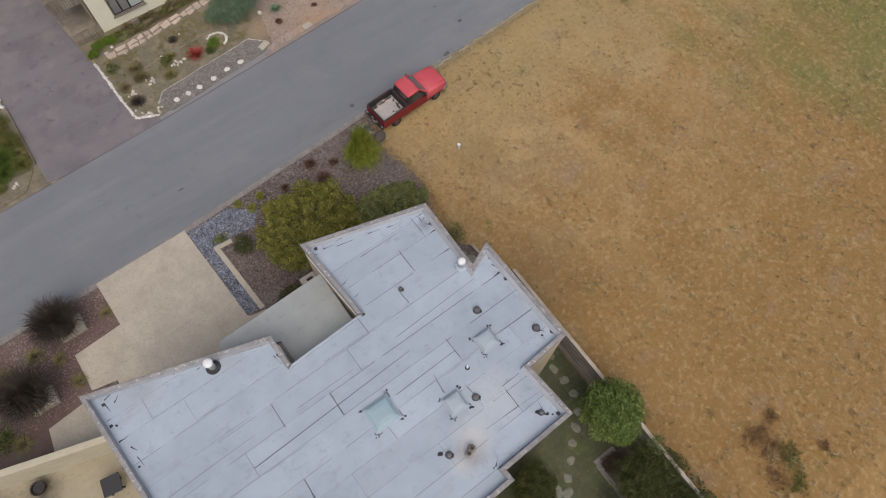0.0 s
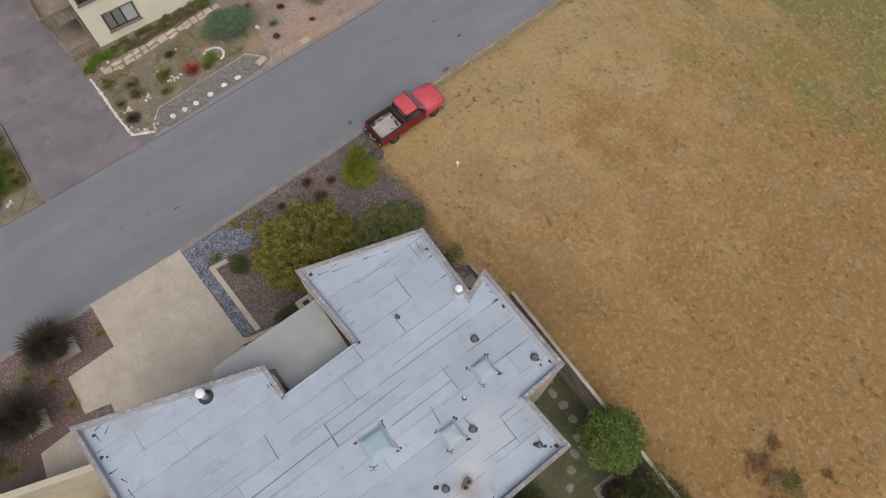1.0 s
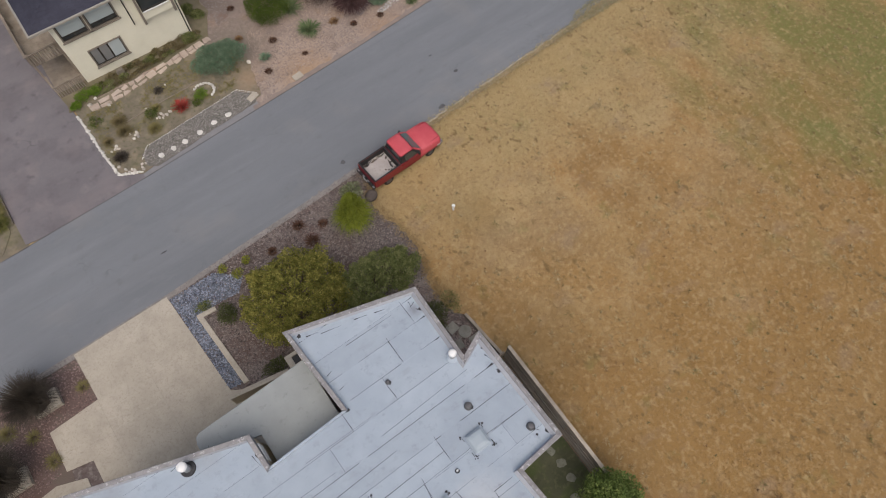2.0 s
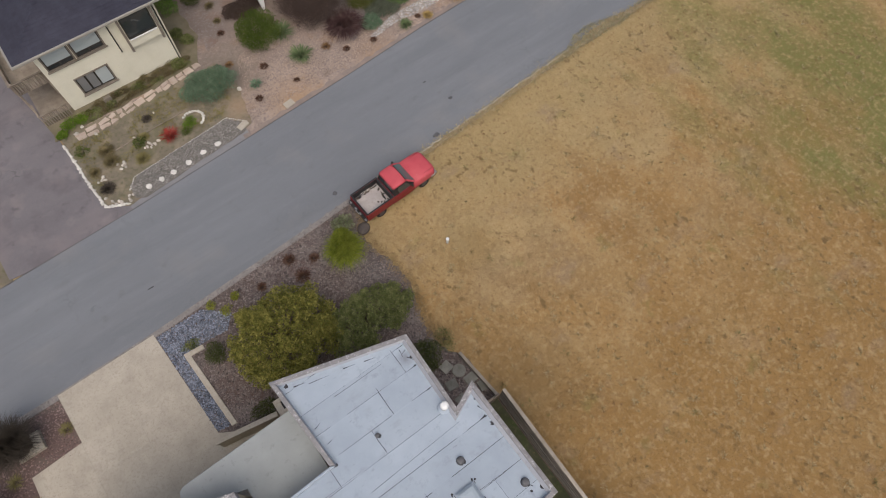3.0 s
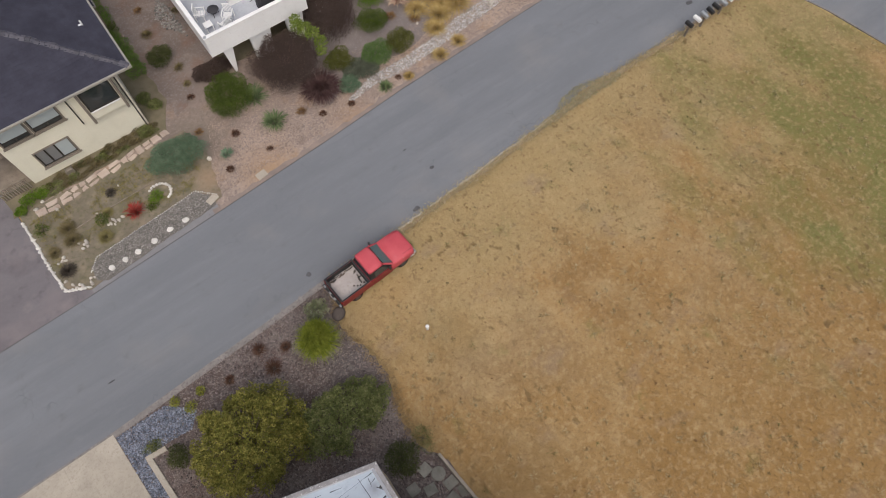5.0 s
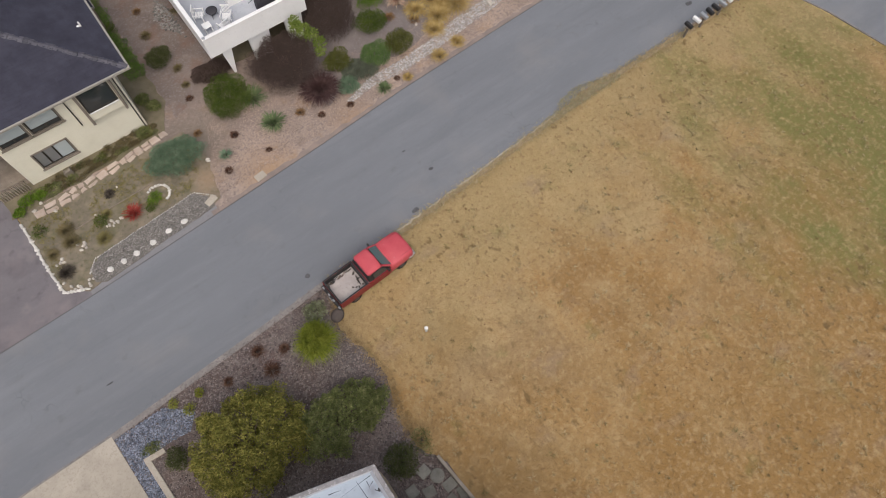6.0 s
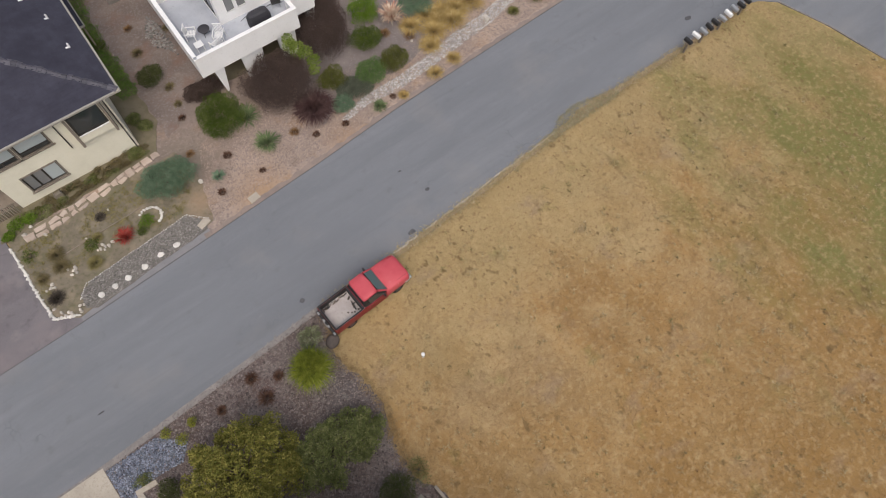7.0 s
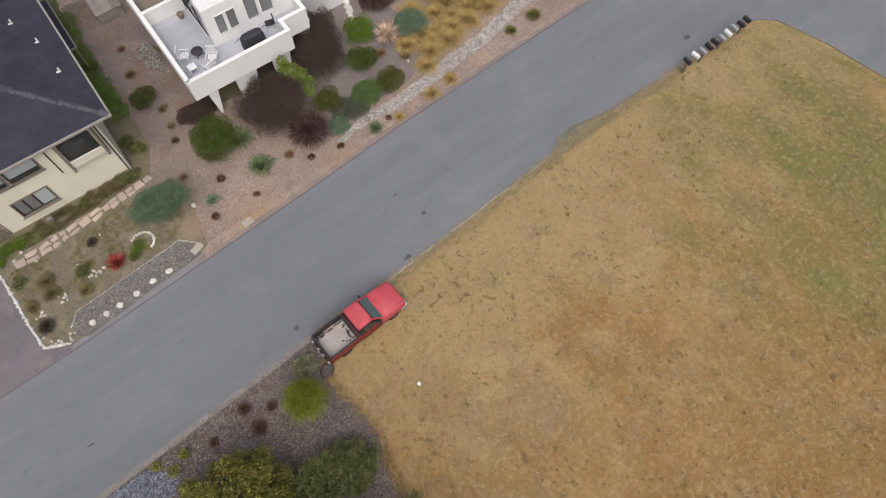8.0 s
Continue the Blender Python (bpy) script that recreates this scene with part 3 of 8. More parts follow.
mottle(M["drive"], 0.3, 0.50, 0.66, (0.215, 0.185, 0.188), 0.55)


# ---- builders ----
BASE = {}


def thing(name, label, category, at=(0, 0, 0), group="", turn=0.0):
    ob = new(name)
    ob.matrix_basis = pose(*at, 0, 0, turn)
    ob.empty_display_size = 0.2
    BASE[ob.name] = Vector(at)
    return tagged(ob, label, category, group)


def link_mesh(name, shape, material):
    if isinstance(shape, bmesh.types.BMesh):
        me = bpy.data.meshes.new(name)
        bmesh.ops.recalc_face_normals(shape, faces=shape.faces[:])
        shape.to_mesh(me)
        shape.free()
    else:
        me = shape
    if not me.materials:
        me.materials.append(material)
    return new(name, me)


def part(name, shape, material, parent=None, label="", local=False):
    """One mesh object under a thing or a part. Shapes are given in the world's axes unless local."""
    ob = link_mesh(name, shape, material)
    if parent:
        ob.parent = parent
        if not local and parent.name in BASE:
            ob.matrix_parent_inverse = Matrix.Translation(-BASE[parent.name])
    return tagged(ob, label)


def structure(name, shape, material, label, category):
    return tagged(link_mesh(name, shape, material), label, category, kind="structure")


def raw(name, verts, faces):
    me = bpy.data.meshes.new(name)
    me.from_pydata([tuple(v) for v in verts], [], faces)
    me.update()
    return me


def box(bm, x0, x1, y0, y1, z0, z1, bevel=0.0):
    made = bmesh.ops.create_cube(bm, size=1.0)["verts"]
    for v in made:
        v.co = Vector((x0 + (v.co.x + 0.5) * (x1 - x0), y0 + (v.co.y + 0.5) * (y1 - y0), z0 + (v.co.z + 0.5) * (z1 - z0)))
    if bevel:
        edges = {e for v in made for e in v.link_edges}
        bmesh.ops.bevel(bm, geom=list(edges), offset=bevel, segments=2, affect="EDGES", profile=0.6)
    return bm


def boxes(*rows, bevel=0.0):
    bm = bmesh.new()
    for r in rows:
        box(bm, *r, bevel=bevel)
    return bm


def prism(points, z0, z1, bm=None, bevel=0.0):
    """A slab over a plan outline; z1 may be one height or one a corner."""
    bm = bm or bmesh.new()
    tops = z1 if isinstance(z1, (list, tuple)) else [z1] * len(points)
    low = [bm.verts.new((x, y, z0)) for x, y in points]
    high = [bm.verts.new((x, y, z)) for (x, y), z in zip(points, tops)]
    n = len(points)
    top = bm.faces.new(high)
    bm.faces.new(low[::-1])
    for i in range(n):
        bm.faces.new((low[i], low[(i + 1) % n], high[(i + 1) % n], high[i]))
    if bevel:
        bmesh.ops.bevel(bm, geom=list(top.edges), offset=bevel, segments=1, affect="EDGES")
    return bm


def tube(path, radii, sides=8, bm=None, cap=True):
    bm = bm or bmesh.new()
    path = [Vector(p) for p in path]
    radii = radii if isinstance(radii, (list, tuple)) else [radii] * len(path)
    rings = []
    for i, (p, r) in enumerate(zip(path, radii)):
        d = (path[min(i + 1, len(path) - 1)] - path[max(i - 1, 0)]).normalized()
        a = d.orthogonal().normalized()
        b = d.cross(a)
        rings.append([bm.verts.new(p + r * (math.cos(k * math.tau / sides) * a + math.sin(k * math.tau / sides) * b)) for k in range(sides)])
    for r0, r1 in zip(rings, rings[1:]):
        # match the turn of one ring to the next
        s = min(range(sides), key=lambda k: (r1[k].co - r0[0].co).length)
        for k in range(sides):
            bm.faces.new((r0[k], r0[(k + 1) % sides], r1[(k + 1 + s) % sides], r1[(k + s) % sides]))
    if cap:
        bm.faces.new(rings[0][::-1])
        bm.faces.new(rings[-1])
    return bm


def lathe(profile, at=(0, 0, 0), sides=20, bm=None):
    """A turned shape: rows of radius, height."""
    bm = bm or bmesh.new()
    rings = [[bm.verts.new((at[0] + r * math.cos(k * math.tau / sides), at[1] + r * math.sin(k * math.tau / sides), at[2] + z)) for k in range(sides)] for r, z in profile]
    for a, b in zip(rings, rings[1:]):
        for k in range(sides):
            bm.faces.new((a[k], a[(k + 1) % sides], b[(k + 1) % sides], b[k]))
    bm.faces.new(rings[0][::-1])
    bm.faces.new(rings[-1])
    return bm


def loft(sections, bm=None, cap=True):
    bm = bm or bmesh.new()
    rings = [[bm.verts.new(p) for p in s] for s in sections]
    n = len(rings[0])
    for a, b in zip(rings, rings[1:]):
        for k in range(n):
            bm.faces.new((a[k], a[(k + 1) % n], b[(k + 1) % n], b[k]))
    if cap:
        bm.faces.new(rings[0][::-1])
        bm.faces.new(rings[-1])
    return bm


def smooth(ob):
    for p in ob.data.polygons:
        p.use_smooth = True
    return ob


def offset(points, d):
    """The outline moved inwards by d, or by one d for each side (outline counter-clockwise)."""
    out, n = [], len(points)
    ds = d if isinstance(d, (list, tuple)) else [d] * n
    for i in range(n):
        p0, p1, p2 = (Vector(points[k % n]).to_2d() for k in (i - 1, i, i + 1))
        a, b = (p1 - p0).normalized(), (p2 - p1).normalized()
        na, nb = Vector((-a.y, a.x)), Vector((-b.y, b.x))
        cross = a.x * b.y - a.y * b.x
        if abs(cross) < 0.05:
            out.append(tuple(p1 + ds[i] * (na + nb) / (1 + na.dot(nb))))
        else:
            q0, q1 = p1 + na * ds[i - 1], p1 + nb * ds[i]
            s = ((q1 - q0).x * b.y - (q1 - q0).y * b.x) / cross
            out.append(tuple(q0 + a * s))
    return out


def inside(x, y, pts):
    hit, n = False, len(pts)
    for i in range(n):
        (x0, y0), (x1, y1) = pts[i], pts[(i + 1) % n]
        if (y0 > y) != (y1 > y) and x < (x1 - x0) * (y - y0) / (y1 - y0) + x0:
            hit = not hit
    return hit


def scatter(pts, n, rng):
    """n places inside a plan outline."""
    xs, ys = [p[0] for p in pts], [p[1] for p in pts]
    out = []
    while len(out) < n:
        x, y = rng.uniform(min(xs), max(xs)), rng.uniform(min(ys), max(ys))
        if inside(x, y, pts):
            out.append((x, y))
    return out


def wobble(points, amount, rng, step=0.5):
    """The outline with more corners and an uneven edge."""
    out, n = [], len(points)
    for i in range(n):
        a, b = Vector(points[i]).to_2d(), Vector(points[(i + 1) % n]).to_2d()
        k = max(1, int((b - a).length / step))
        for j in range(k):
            p = a.lerp(b, j / k)
            out.append((p.x + rng.uniform(-amount, amount), p.y + rng.uniform(-amount, amount)))
    return out


def pebbles(name, places, z, size, rng, flat=0.6):
    """Many small eight-sided stones in one mesh."""
    verts, faces = [], []
    for x, y in places:
        s = rng.uniform(*size)
        a = rng.uniform(0, math.tau)
        sx, sy, sz = s * rng.uniform(0.7, 1.3), s * rng.uniform(0.6, 1.0), s * flat
        i, c, d = len(verts), math.cos(a), math.sin(a)
        zc = z + sz * 0.35
        for px, py, pz in ((sx, 0, 0), (0, sy, 0), (-sx, 0, 0), (0, -sy, 0), (0.1 * sx, 0, sz), (0, 0, -sz)):
            verts.append((x + px * c - py * d, y + px * d + py * c, zc + pz + (rng.uniform(-0.2, 0.2) * sz)))
        faces += [(i + k, i + (k + 1) % 4, i + 4) for k in range(4)] + [(i + (k + 1) % 4, i + k, i + 5) for k in range(4)]
    return raw(name, verts, faces)


def stone_shape(rx, ry, rz, rng, sides=7):
    """One rough flattish stone about the origin."""
    bm = bmesh.new()
    low, mid, top = [], [], []
    for k in range(sides):
        a = k * math.tau / sides + rng.uniform(-0.2, 0.2)
        r = rng.uniform(0.82, 1.12)
        for ring, f, z in ((low, 0.95, -0.3), (mid, 1.0, 0.45), (top, 0.68, 1.0)):
            ring.append(bm.verts.new((rx * r * f * math.cos(a), ry * r * f * math.sin(a), rz * (z + rng.uniform(-0.1, 0.1)))))
    for a, b in ((low, mid), (mid, top)):
        for k in range(sides):
            bm.faces.new((a[k], a[(k + 1) % sides], b[(k + 1) % sides], b[k]))
    bm.faces.new(top)
    bm.faces.new(low[::-1])
    return bm


def foliage(blobs, n, size, rng, inner=0.25, slim=0.5, upright=0.25, rough=0.16):
    """Leaves over a cluster of rounded clumps: rows of x, y, z, rx, ry, rz. Kite-shaped, folded, two triangles each."""
    g = np.random.default_rng(rng.randrange(10**6))
    b = np.array(blobs, float)
    area = b[:, 3] * b[:, 4] + b[:, 4] * b[:, 5] + b[:, 3] * b[:, 5]
    pick = g.choice(len(b), n, p=area / area.sum())
    d = g.normal(size=(n, 3))
    d[:, 2] = np.abs(d[:, 2]) * np.where(g.random(n) < 0.78, 1, -0.6)
    d /= np.linalg.norm(d, axis=1)[:, None]
    ph = g.uniform(0, 6, 6)
    bumps = 1 + rough * (np.sin(5 * d[:, 0] + ph[0] + pick) * np.sin(5 * d[:, 1] + ph[1]) + 0.7 * np.sin(11 * d[:, 0] + ph[2]) * np.sin(10 * d[:, 2] + ph[3] + 2 * pick))
    depth = np.where(g.random(n) < inner, g.uniform(0.35, 0.9, n), g.uniform(0.88, 1.06, n)) * bumps
    p = b[pick, :3] + d * depth[:, None] * b[pick, 3:]
    p[:, 2] = np.maximum(p[:, 2], 0.03)
    way = d * 0.6 + g.normal(size=(n, 3)) * 0.55
    way[:, 2] += upright
    way /= np.linalg.norm(way, axis=1)[:, None]
    side = np.cross(way, d + g.normal(size=(n, 3)) * 0.5)
    side /= np.linalg.norm(side, axis=1)[:, None] + 1e-9
    up = np.cross(side, way)
    s = (size * g.uniform(0.6, 1.35, n))[:, None]
    tip, left, right = p + way * s, p + way * s * 0.5 + side * s * slim * 0.5 - up * s * 0.08, p + way * s * 0.5 - side * s * slim * 0.5 - up * s * 0.08
    verts = np.stack([p, left, tip, right], 1).reshape(-1, 3)
    faces = [f for i in range(0, 4 * n, 4) for f in ((i, i + 1, i + 2), (i, i + 2, i + 3))]
    return raw("leaves", verts, faces)


def add_blades(verts, faces, n, reach, height, width, rng, droop=0.5, start=0.06, at=(0, 0), spread=1.0, foot=0.0):
    """Arching tapered blades of one tuft, added to lists of corners and faces."""
    first = len(verts)
    for _ in range(n):
        a = rng.uniform(0, math.tau)
        lean = math.sqrt(rng.random()) * spread
        r, h = reach * lean * rng.uniform(0.75, 1.15), height * (1.0 - 0.6 * lean * droop) * rng.uniform(0.7, 1.15)
        c, s = math.cos(a), math.sin(a)
        x0, y0 = at[0] + c * start * lean * 2, at[1] + s * start * lean * 2
        w, i = width * rng.uniform(0.7, 1.2), len(verts)
        for f, wf in ((0, 0.6), (0.4, 1.0), (0.75, 0.7)):
            k = r * f**1.2
            z = h * math.sin(min(1.0, f * (1.25 - 0.25 * droop)) * math.pi / 2 * (1 + droop * lean * 0.6))
            verts += [(x0 + c * k - s * w * wf, y0 + s * k + c * w * wf, z), (x0 + c * k + s * w * wf, y0 + s * k - c * w * wf, z)]
        verts.append((x0 + c * r, y0 + s * r, max(0.01, h * math.sin((1.25 - 0.25 * droop) * math.pi / 2 * (1 + droop * lean * 0.6)))))
        faces += [(i, i + 1, i + 3, i + 2), (i + 2, i + 3, i + 5, i + 4), (i + 4, i + 5, i + 6)]
    if foot:
        verts[first:] = [(x, y, z + foot) for x, y, z in verts[first:]]


def blades(n, reach, height, width, rng, droop=0.5, start=0.06, at=(0, 0), spread=1.0):
    """A tuft of arching tapered blades."""
    verts, faces = [], []
    add_blades(verts, faces, n, reach, height, width, rng, droop, start, at, spread)
    return raw("blades", verts, faces)


def stems(n, reach, height, thick, rng):
    """A few crooked tapering stems from one foot."""
    bm = bmesh.new()
    for k in range(n):
        a = k * math.tau / n + rng.uniform(-0.4, 0.4)
        r, h = reach * rng.uniform(0.4, 0.9), height * rng.uniform(0.7, 1.0)
        bend = rng.uniform(-0.3, 0.3)
        tube([(0, 0, -0.05), (0.3 * r * math.cos(a), 0.3 * r * math.sin(a), 0.35 * h), (0.7 * r * math.cos(a + bend), 0.7 * r * math.sin(a + bend), 0.7 * h), (r * math.cos(a + bend), r * math.sin(a + bend), h)], [thick, thick * 0.75, thick * 0.5, thick * 0.2], 5, bm)
    return bm


# ---- the ground, the roads and the beds ----
R = random.Random(7)


def near_edge(x):
    return float(np.interp(x, [-80, -11, -5.7, 0, 10.4, 13.1, 18.6, 30.1, 37.2, 43, 48.6], [22.4, 22.85, 22.9, 23.05, 23.68, 23.9, 24.08, 24.88, 25.25, 25.15, 25.35]))


def far_edge(x):
    return float(np.interp(x, [-80, -8.4, 2.3, 9.9, 18.1, 24.4, 39, 90], [27.8, 30.3, 30.72, 31.2, 31.75, 32.3, 33.0, 35.2]))


# one sheet to the horizon, finer and gently uneven near the houses
gx = [-1500, -500, -150, -60, -30] + [x * 0.75 for x in range(-26, 80)] + [70, 90, 160, 500, 1500]
gy = [-1500, -500, -150, -60, -25] + [y * 0.75 for y in range(-18, 34)] + [40, 60, 90, 160, 500, 1500]
gv, gf = [], []


def lie(x, y):
    """The gentle rise and fall of the field."""
    return 0.05 * noise.noise((x * 0.35, y * 0.35, 0)) + 0.02 * noise.noise((x * 1.0, y * 1.0, 4))


for y in gy:
    for x in gx:
        near = 1.0 if (13.5 < x < 58 and -14 < y < near_edge(min(x, 48)) - 0.8) else 0.0
        gv.append((x, y, -0.05 + near * lie(x, y)))
nx = len(gx)
for j in range(len(gy) - 1):
    for i in range(nx - 1):
        gf.append((j * nx + i, j * nx + i + 1, (j + 1) * nx + i + 1, (j + 1) * nx + i))
structure("ground", raw("ground", gv, gf), M["field"], "dry straw-coloured grass field with rusty and green patches", "field")

xs = [-80, -40] + list(range(-20, 49, 2)) + [48.6]
road_line = [(x, near_edge(x) + R.uniform(-0.03, 0.03)) for x in xs]
cross_west = [(49.6, 25.0), (50.7, 24.1), (51.2, 22.6), (51.9, 20.5), (52.7, 16.4), (54.0, 9.0), (56.5, -6), (66, -60)]
road_far = [(x, far_edge(x)) for x in [90, 60] + list(range(48, -21, -4)) + [-40, -80]]
structure("road", prism(road_line + cross_west + [(76, -60), (66, 0), (63, 20), (66, 27), (90, 29)] + road_far, -0.12, 0.0), M["road"], "worn grey asphalt street with faint cracks and a side street", "road")

# the field's ragged fringe creeping over the asphalt
lot = structure("lot", prism([(-60, -40), (13.0, -40), (13.0, 12), (12.1, 13), (12.2, 21), (12.3, 23.6), (0, 22.8), (-60, 22.2)], -0.1, -0.005), M["mulch"], "bare brown ground of the house lot", "ground")
structure("west_lot", prism([(-60, 29.2), (-5.2, 30.4), (-5.2, 90), (-60, 90)], -0.1, 0.0), M["soil"], "bare brown ground of the neighbouring lot", "ground")
fringe = [(x, near_edge(x) - 0.22 - 0.1 * (x % 2)) for x in range(14, 49)] + [(x, near_edge(x) + 0.03 + (0.3 * math.exp(-((x - 34) / 2.2) ** 2)) + R.uniform(-0.07, 0.10)) for x in [48.2 - 0.25 * k for k in range(136)]]
structure("road_verge", prism(fringe, -0.08, 0.012), rough_mat("dusty_verge", (0.26, 0.19, 0.115), (0.34, 0.255, 0.165), (0.20, 0.16, 0.09), 0.8, 7, 0.95, 0.5, 0.02), "pale dusty grass verge along the asphalt", "verge")

kerb = [(x, near_edge(x) - 0.26) for x in range(-20, 14)] + [(x, near_edge(x) + 0.08) for x in range(13, -21, -1)]
structure("kerb_near", prism(kerb, -0.1, 0.035, bevel=0.015), M["kerb"], "low worn concrete kerb strip beside the street", "kerb")
berm = [(x, far_edge(x)) for x in range(-20, 56, 2)] + [(x, far_edge(x) + 0.05) for x in range(54, -21, -2)]
structure("kerb_far", prism(berm, -0.1, 0.012), M["berm"], "low dark asphalt berm along the street", "kerb")

yard = [(x, far_edge(x) + 0.07) for x in [10.4] + list(range(12, 62, 2))] + [(60, 75), (0.2, 75), (0.6, 38), (10.4, 36)]
structure("yard", prism(yard, -0.1, 0.03), M["yard"], "pinkish decomposed granite front yard", "yard")
structure("driveway_far", prism([(-5.35, far_edge(-5) + 0.2), (-4.4, far_edge(-4) + 0.05), (2.3, far_edge(2.3) + 0.05), (2.3, 31.3), (1.0, 32.2), (0.8, 34.0), (0.45, 39), (0.3, 70), (-5.5, 70), (-5.4, 37)], -0.1, 0.012), M["drive"], "purplish grey asphalt driveway with patches and cracks", "driveway")
structure("road_apron", prism([(x, far_edge(x) + 0.06) for x in (2.2, 4, 6, 8, 10.6)] + [(10.6, 32.2), (3, 31.3), (2.2, 31.3)], -0.1, 0.016), M["apron"], "grey asphalt apron between street and gravel bed", "road")
structure("garden_bed", prism(wobble([(0.95, 31.9), (2.2, 31.1), (10.9, 32.0), (11.6, 35.2), (11.2, 37.6), (0.6, 37.9)], 0.06, R), -0.1, 0.05), M["soil"], "brown garden soil with sparse low plants", "garden bed")
structure("back_yard", prism(wobble([(11.25, 38.6), (13.0, 39.8), (14.4, 41.6), (16.5, 42.5), (16.5, 54), (11.25, 54)], 0.14, R, 0.5), -0.1, 0.034), M["backyard"], "grey-brown gravelly ground between the houses", "yard")
structure("shrub_strip", prism(wobble([(0.42, 37.75), (10.2, 38.2), (11.3, 40.3), (11.2, 56), (9.4, 56), (9.4, 39.6), (0.35, 39.6)], 0.12, R, 0.5), -0.1, 0.06), M["soil_and_shade"], "dark planted strip along the house wall", "garden bed")
structure("west_garden", prism([(-5.75, 31.9), (-5.75, 37.3), (-6.3, 60), (-30, 60), (-30, 29.5), (-12, 30.4), (-6.6, 30.75)][::-1], -0.1, 0.04), M["soil"], "brown soil garden with rough grass clumps", "garden bed")

drive_plan = [(-0.17, 23.0), (-5.68, 22.88), (-5.58, 19.92), (-8.28, 19.74), (-8.3, 17.45), (-7.0, 17.2), (-7.0, 12.0), (2.6, 12.0), (2.6, 15.0), (0.28, 16.3)]
mulch = [(-0.1, 22.85), (10.4, 23.52), (12.6, 23.78), (13.35, 23.88), (13.3, 23.2), (12.85, 22.3), (12.35, 21.7), (12.35, 20.7), (12.72, 19.2), (12.95, 17.8), (12.6, 16.5), (12.3, 15.3), (12.2, 14.2), (12.25, 13.3), (12.8, 12.3), (13.0, 6), (9, 6), (9, 11), (0.1, 11)]
structure("mulch_bed", prism(wobble(mulch, 0.14, R, 0.3), -0.1, 0.015), M["mulch"], "brown bark mulch bed strewn with chips", "garden bed")
structure("mulch_bed_west", prism(wobble([(-5.55, 22.62), (-5.5, 19.5), (-8.1, 19.3), (-8.1, 14), (-16, 16.5), (-30, 20), (-30, 22.2)], 0.04, R), -0.1, 0.014), M["redmulch"], "reddish bark mulch bed beside the driveway", "garden bed")
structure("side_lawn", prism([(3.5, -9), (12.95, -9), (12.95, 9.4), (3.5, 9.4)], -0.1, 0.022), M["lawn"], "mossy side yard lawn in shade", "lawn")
gravel_plan = [(-0.1, 22.75), (2.6, 22.8), (3.9, 21.7), (3.2, 20.9), (2.0, 21.05), (0.68, 21.05), (0.98, 16.3), (0.28, 16.42)]
structure("blue_gravel", prism(wobble(gravel_plan, 0.05, R), -0.1, 0.03), M["bluegravel"], "blue grey gravel strip along the driveway", "gravel")
bed_plan = [(2.7, 31.35), (2.75, 32.3), (3.6, 32.75), (9.7, 33.25), (10.6, 32.3), (10.3, 31.75), (3.2, 31.05)]
structure("grey_gravel", prism(wobble(bed_plan, 0.05, R), -0.1, 0.056), M["greygravel"], "grey gravel bed with white stepping stones", "gravel")
structure("court_floor", prism([(-16, 3), (-6.2, 3), (-6.2, 13.6), (-16, 16.2)], -0.1, 0.025), M["courtfloor"], "tan concrete courtyard floor", "patio")

for name, plan, n, z, size, m, label in (
    ("gravel", gravel_plan, 2600, 0.03, (0.035, 0.075), "bluestone", "blue grey gravel stones"),
    ("gravel", bed_plan, 3400, 0.056, (0.03, 0.06), "greystone", "grey gravel stones"),
    ("bark_chips", mulch, 17000, 0.015, (0.02, 0.075), "chip", "brown and grey bark chips"),
    ("pebbles", [(10.6, 32.2), (22, 32.6), (42, 33.6), (42, 35), (21, 37), (17, 38.2), (12.6, 37.2)], 22000, 0.03, (0.02, 0.048), "pebble", "pink and grey pebbles"),
    ("bark_chips", [(-5.6, 22.6), (-5.5, 19.5), (-8.4, 19.3), (-8.6, 17.4), (-11.2, 17.2), (-14, 17.5), (-14, 22.4)], 3600, 0.014, (0.03, 0.07), "redchip", "reddish bark chips"),
):
    tagged(link_mesh(name, pebbles(name, [q for q in scatter(plan, n, R) if plan is not mulch or q[1] > 9.6], z, size, R, 0.45 if "bark" in name else 0.65), M[m]), label, "gravel", kind="stuff")
shoulder = [(x, far_edge(x) + 0.05) for x in range(10, 55)] + [(x, far_edge(x) + 0.3 + R.uniform(-0.08, 0.12)) for x in [54 - 0.4 * k for k in range(111)]]
structure("road_shoulder", prism(shoulder, -0.1, 0.036), rough_mat("dusty_shoulder", (0.20, 0.165, 0.15), (0.27, 0.215, 0.185), (0.16, 0.14, 0.135), 0.8, 6, 0.95, 0.4, 0.01), "dusty brown shoulder between street and yard", "road")
# dark sheet added where only the deck's shade falls on the yard
structure("deck_soil", prism(wobble([(15.5, 40.4), (22.0, 40.4), (22.0, 43.4), (15.5, 43.4)], 0.1, R), -0.1, 0.038), M["soil_and_shade"], "dark ground sheet painted as the shade under the deck", "ground")
# thin shreds of bark lying every way over the mulch
sh = np.array([q for q in scatter(mulch, 42000, R) if q[1] > 9.6])
gs = np.random.default_rng(11)
n = len(sh)
sa_, sl, sw = gs.uniform(0, math.tau, n), gs.uniform(0.02, 0.06, n), gs.uniform(0.006, 0.014, n)
cx, cy, tilt = np.cos(sa_), np.sin(sa_), gs.uniform(-0.012, 0.012, n)
base = np.full(n, 0.034)
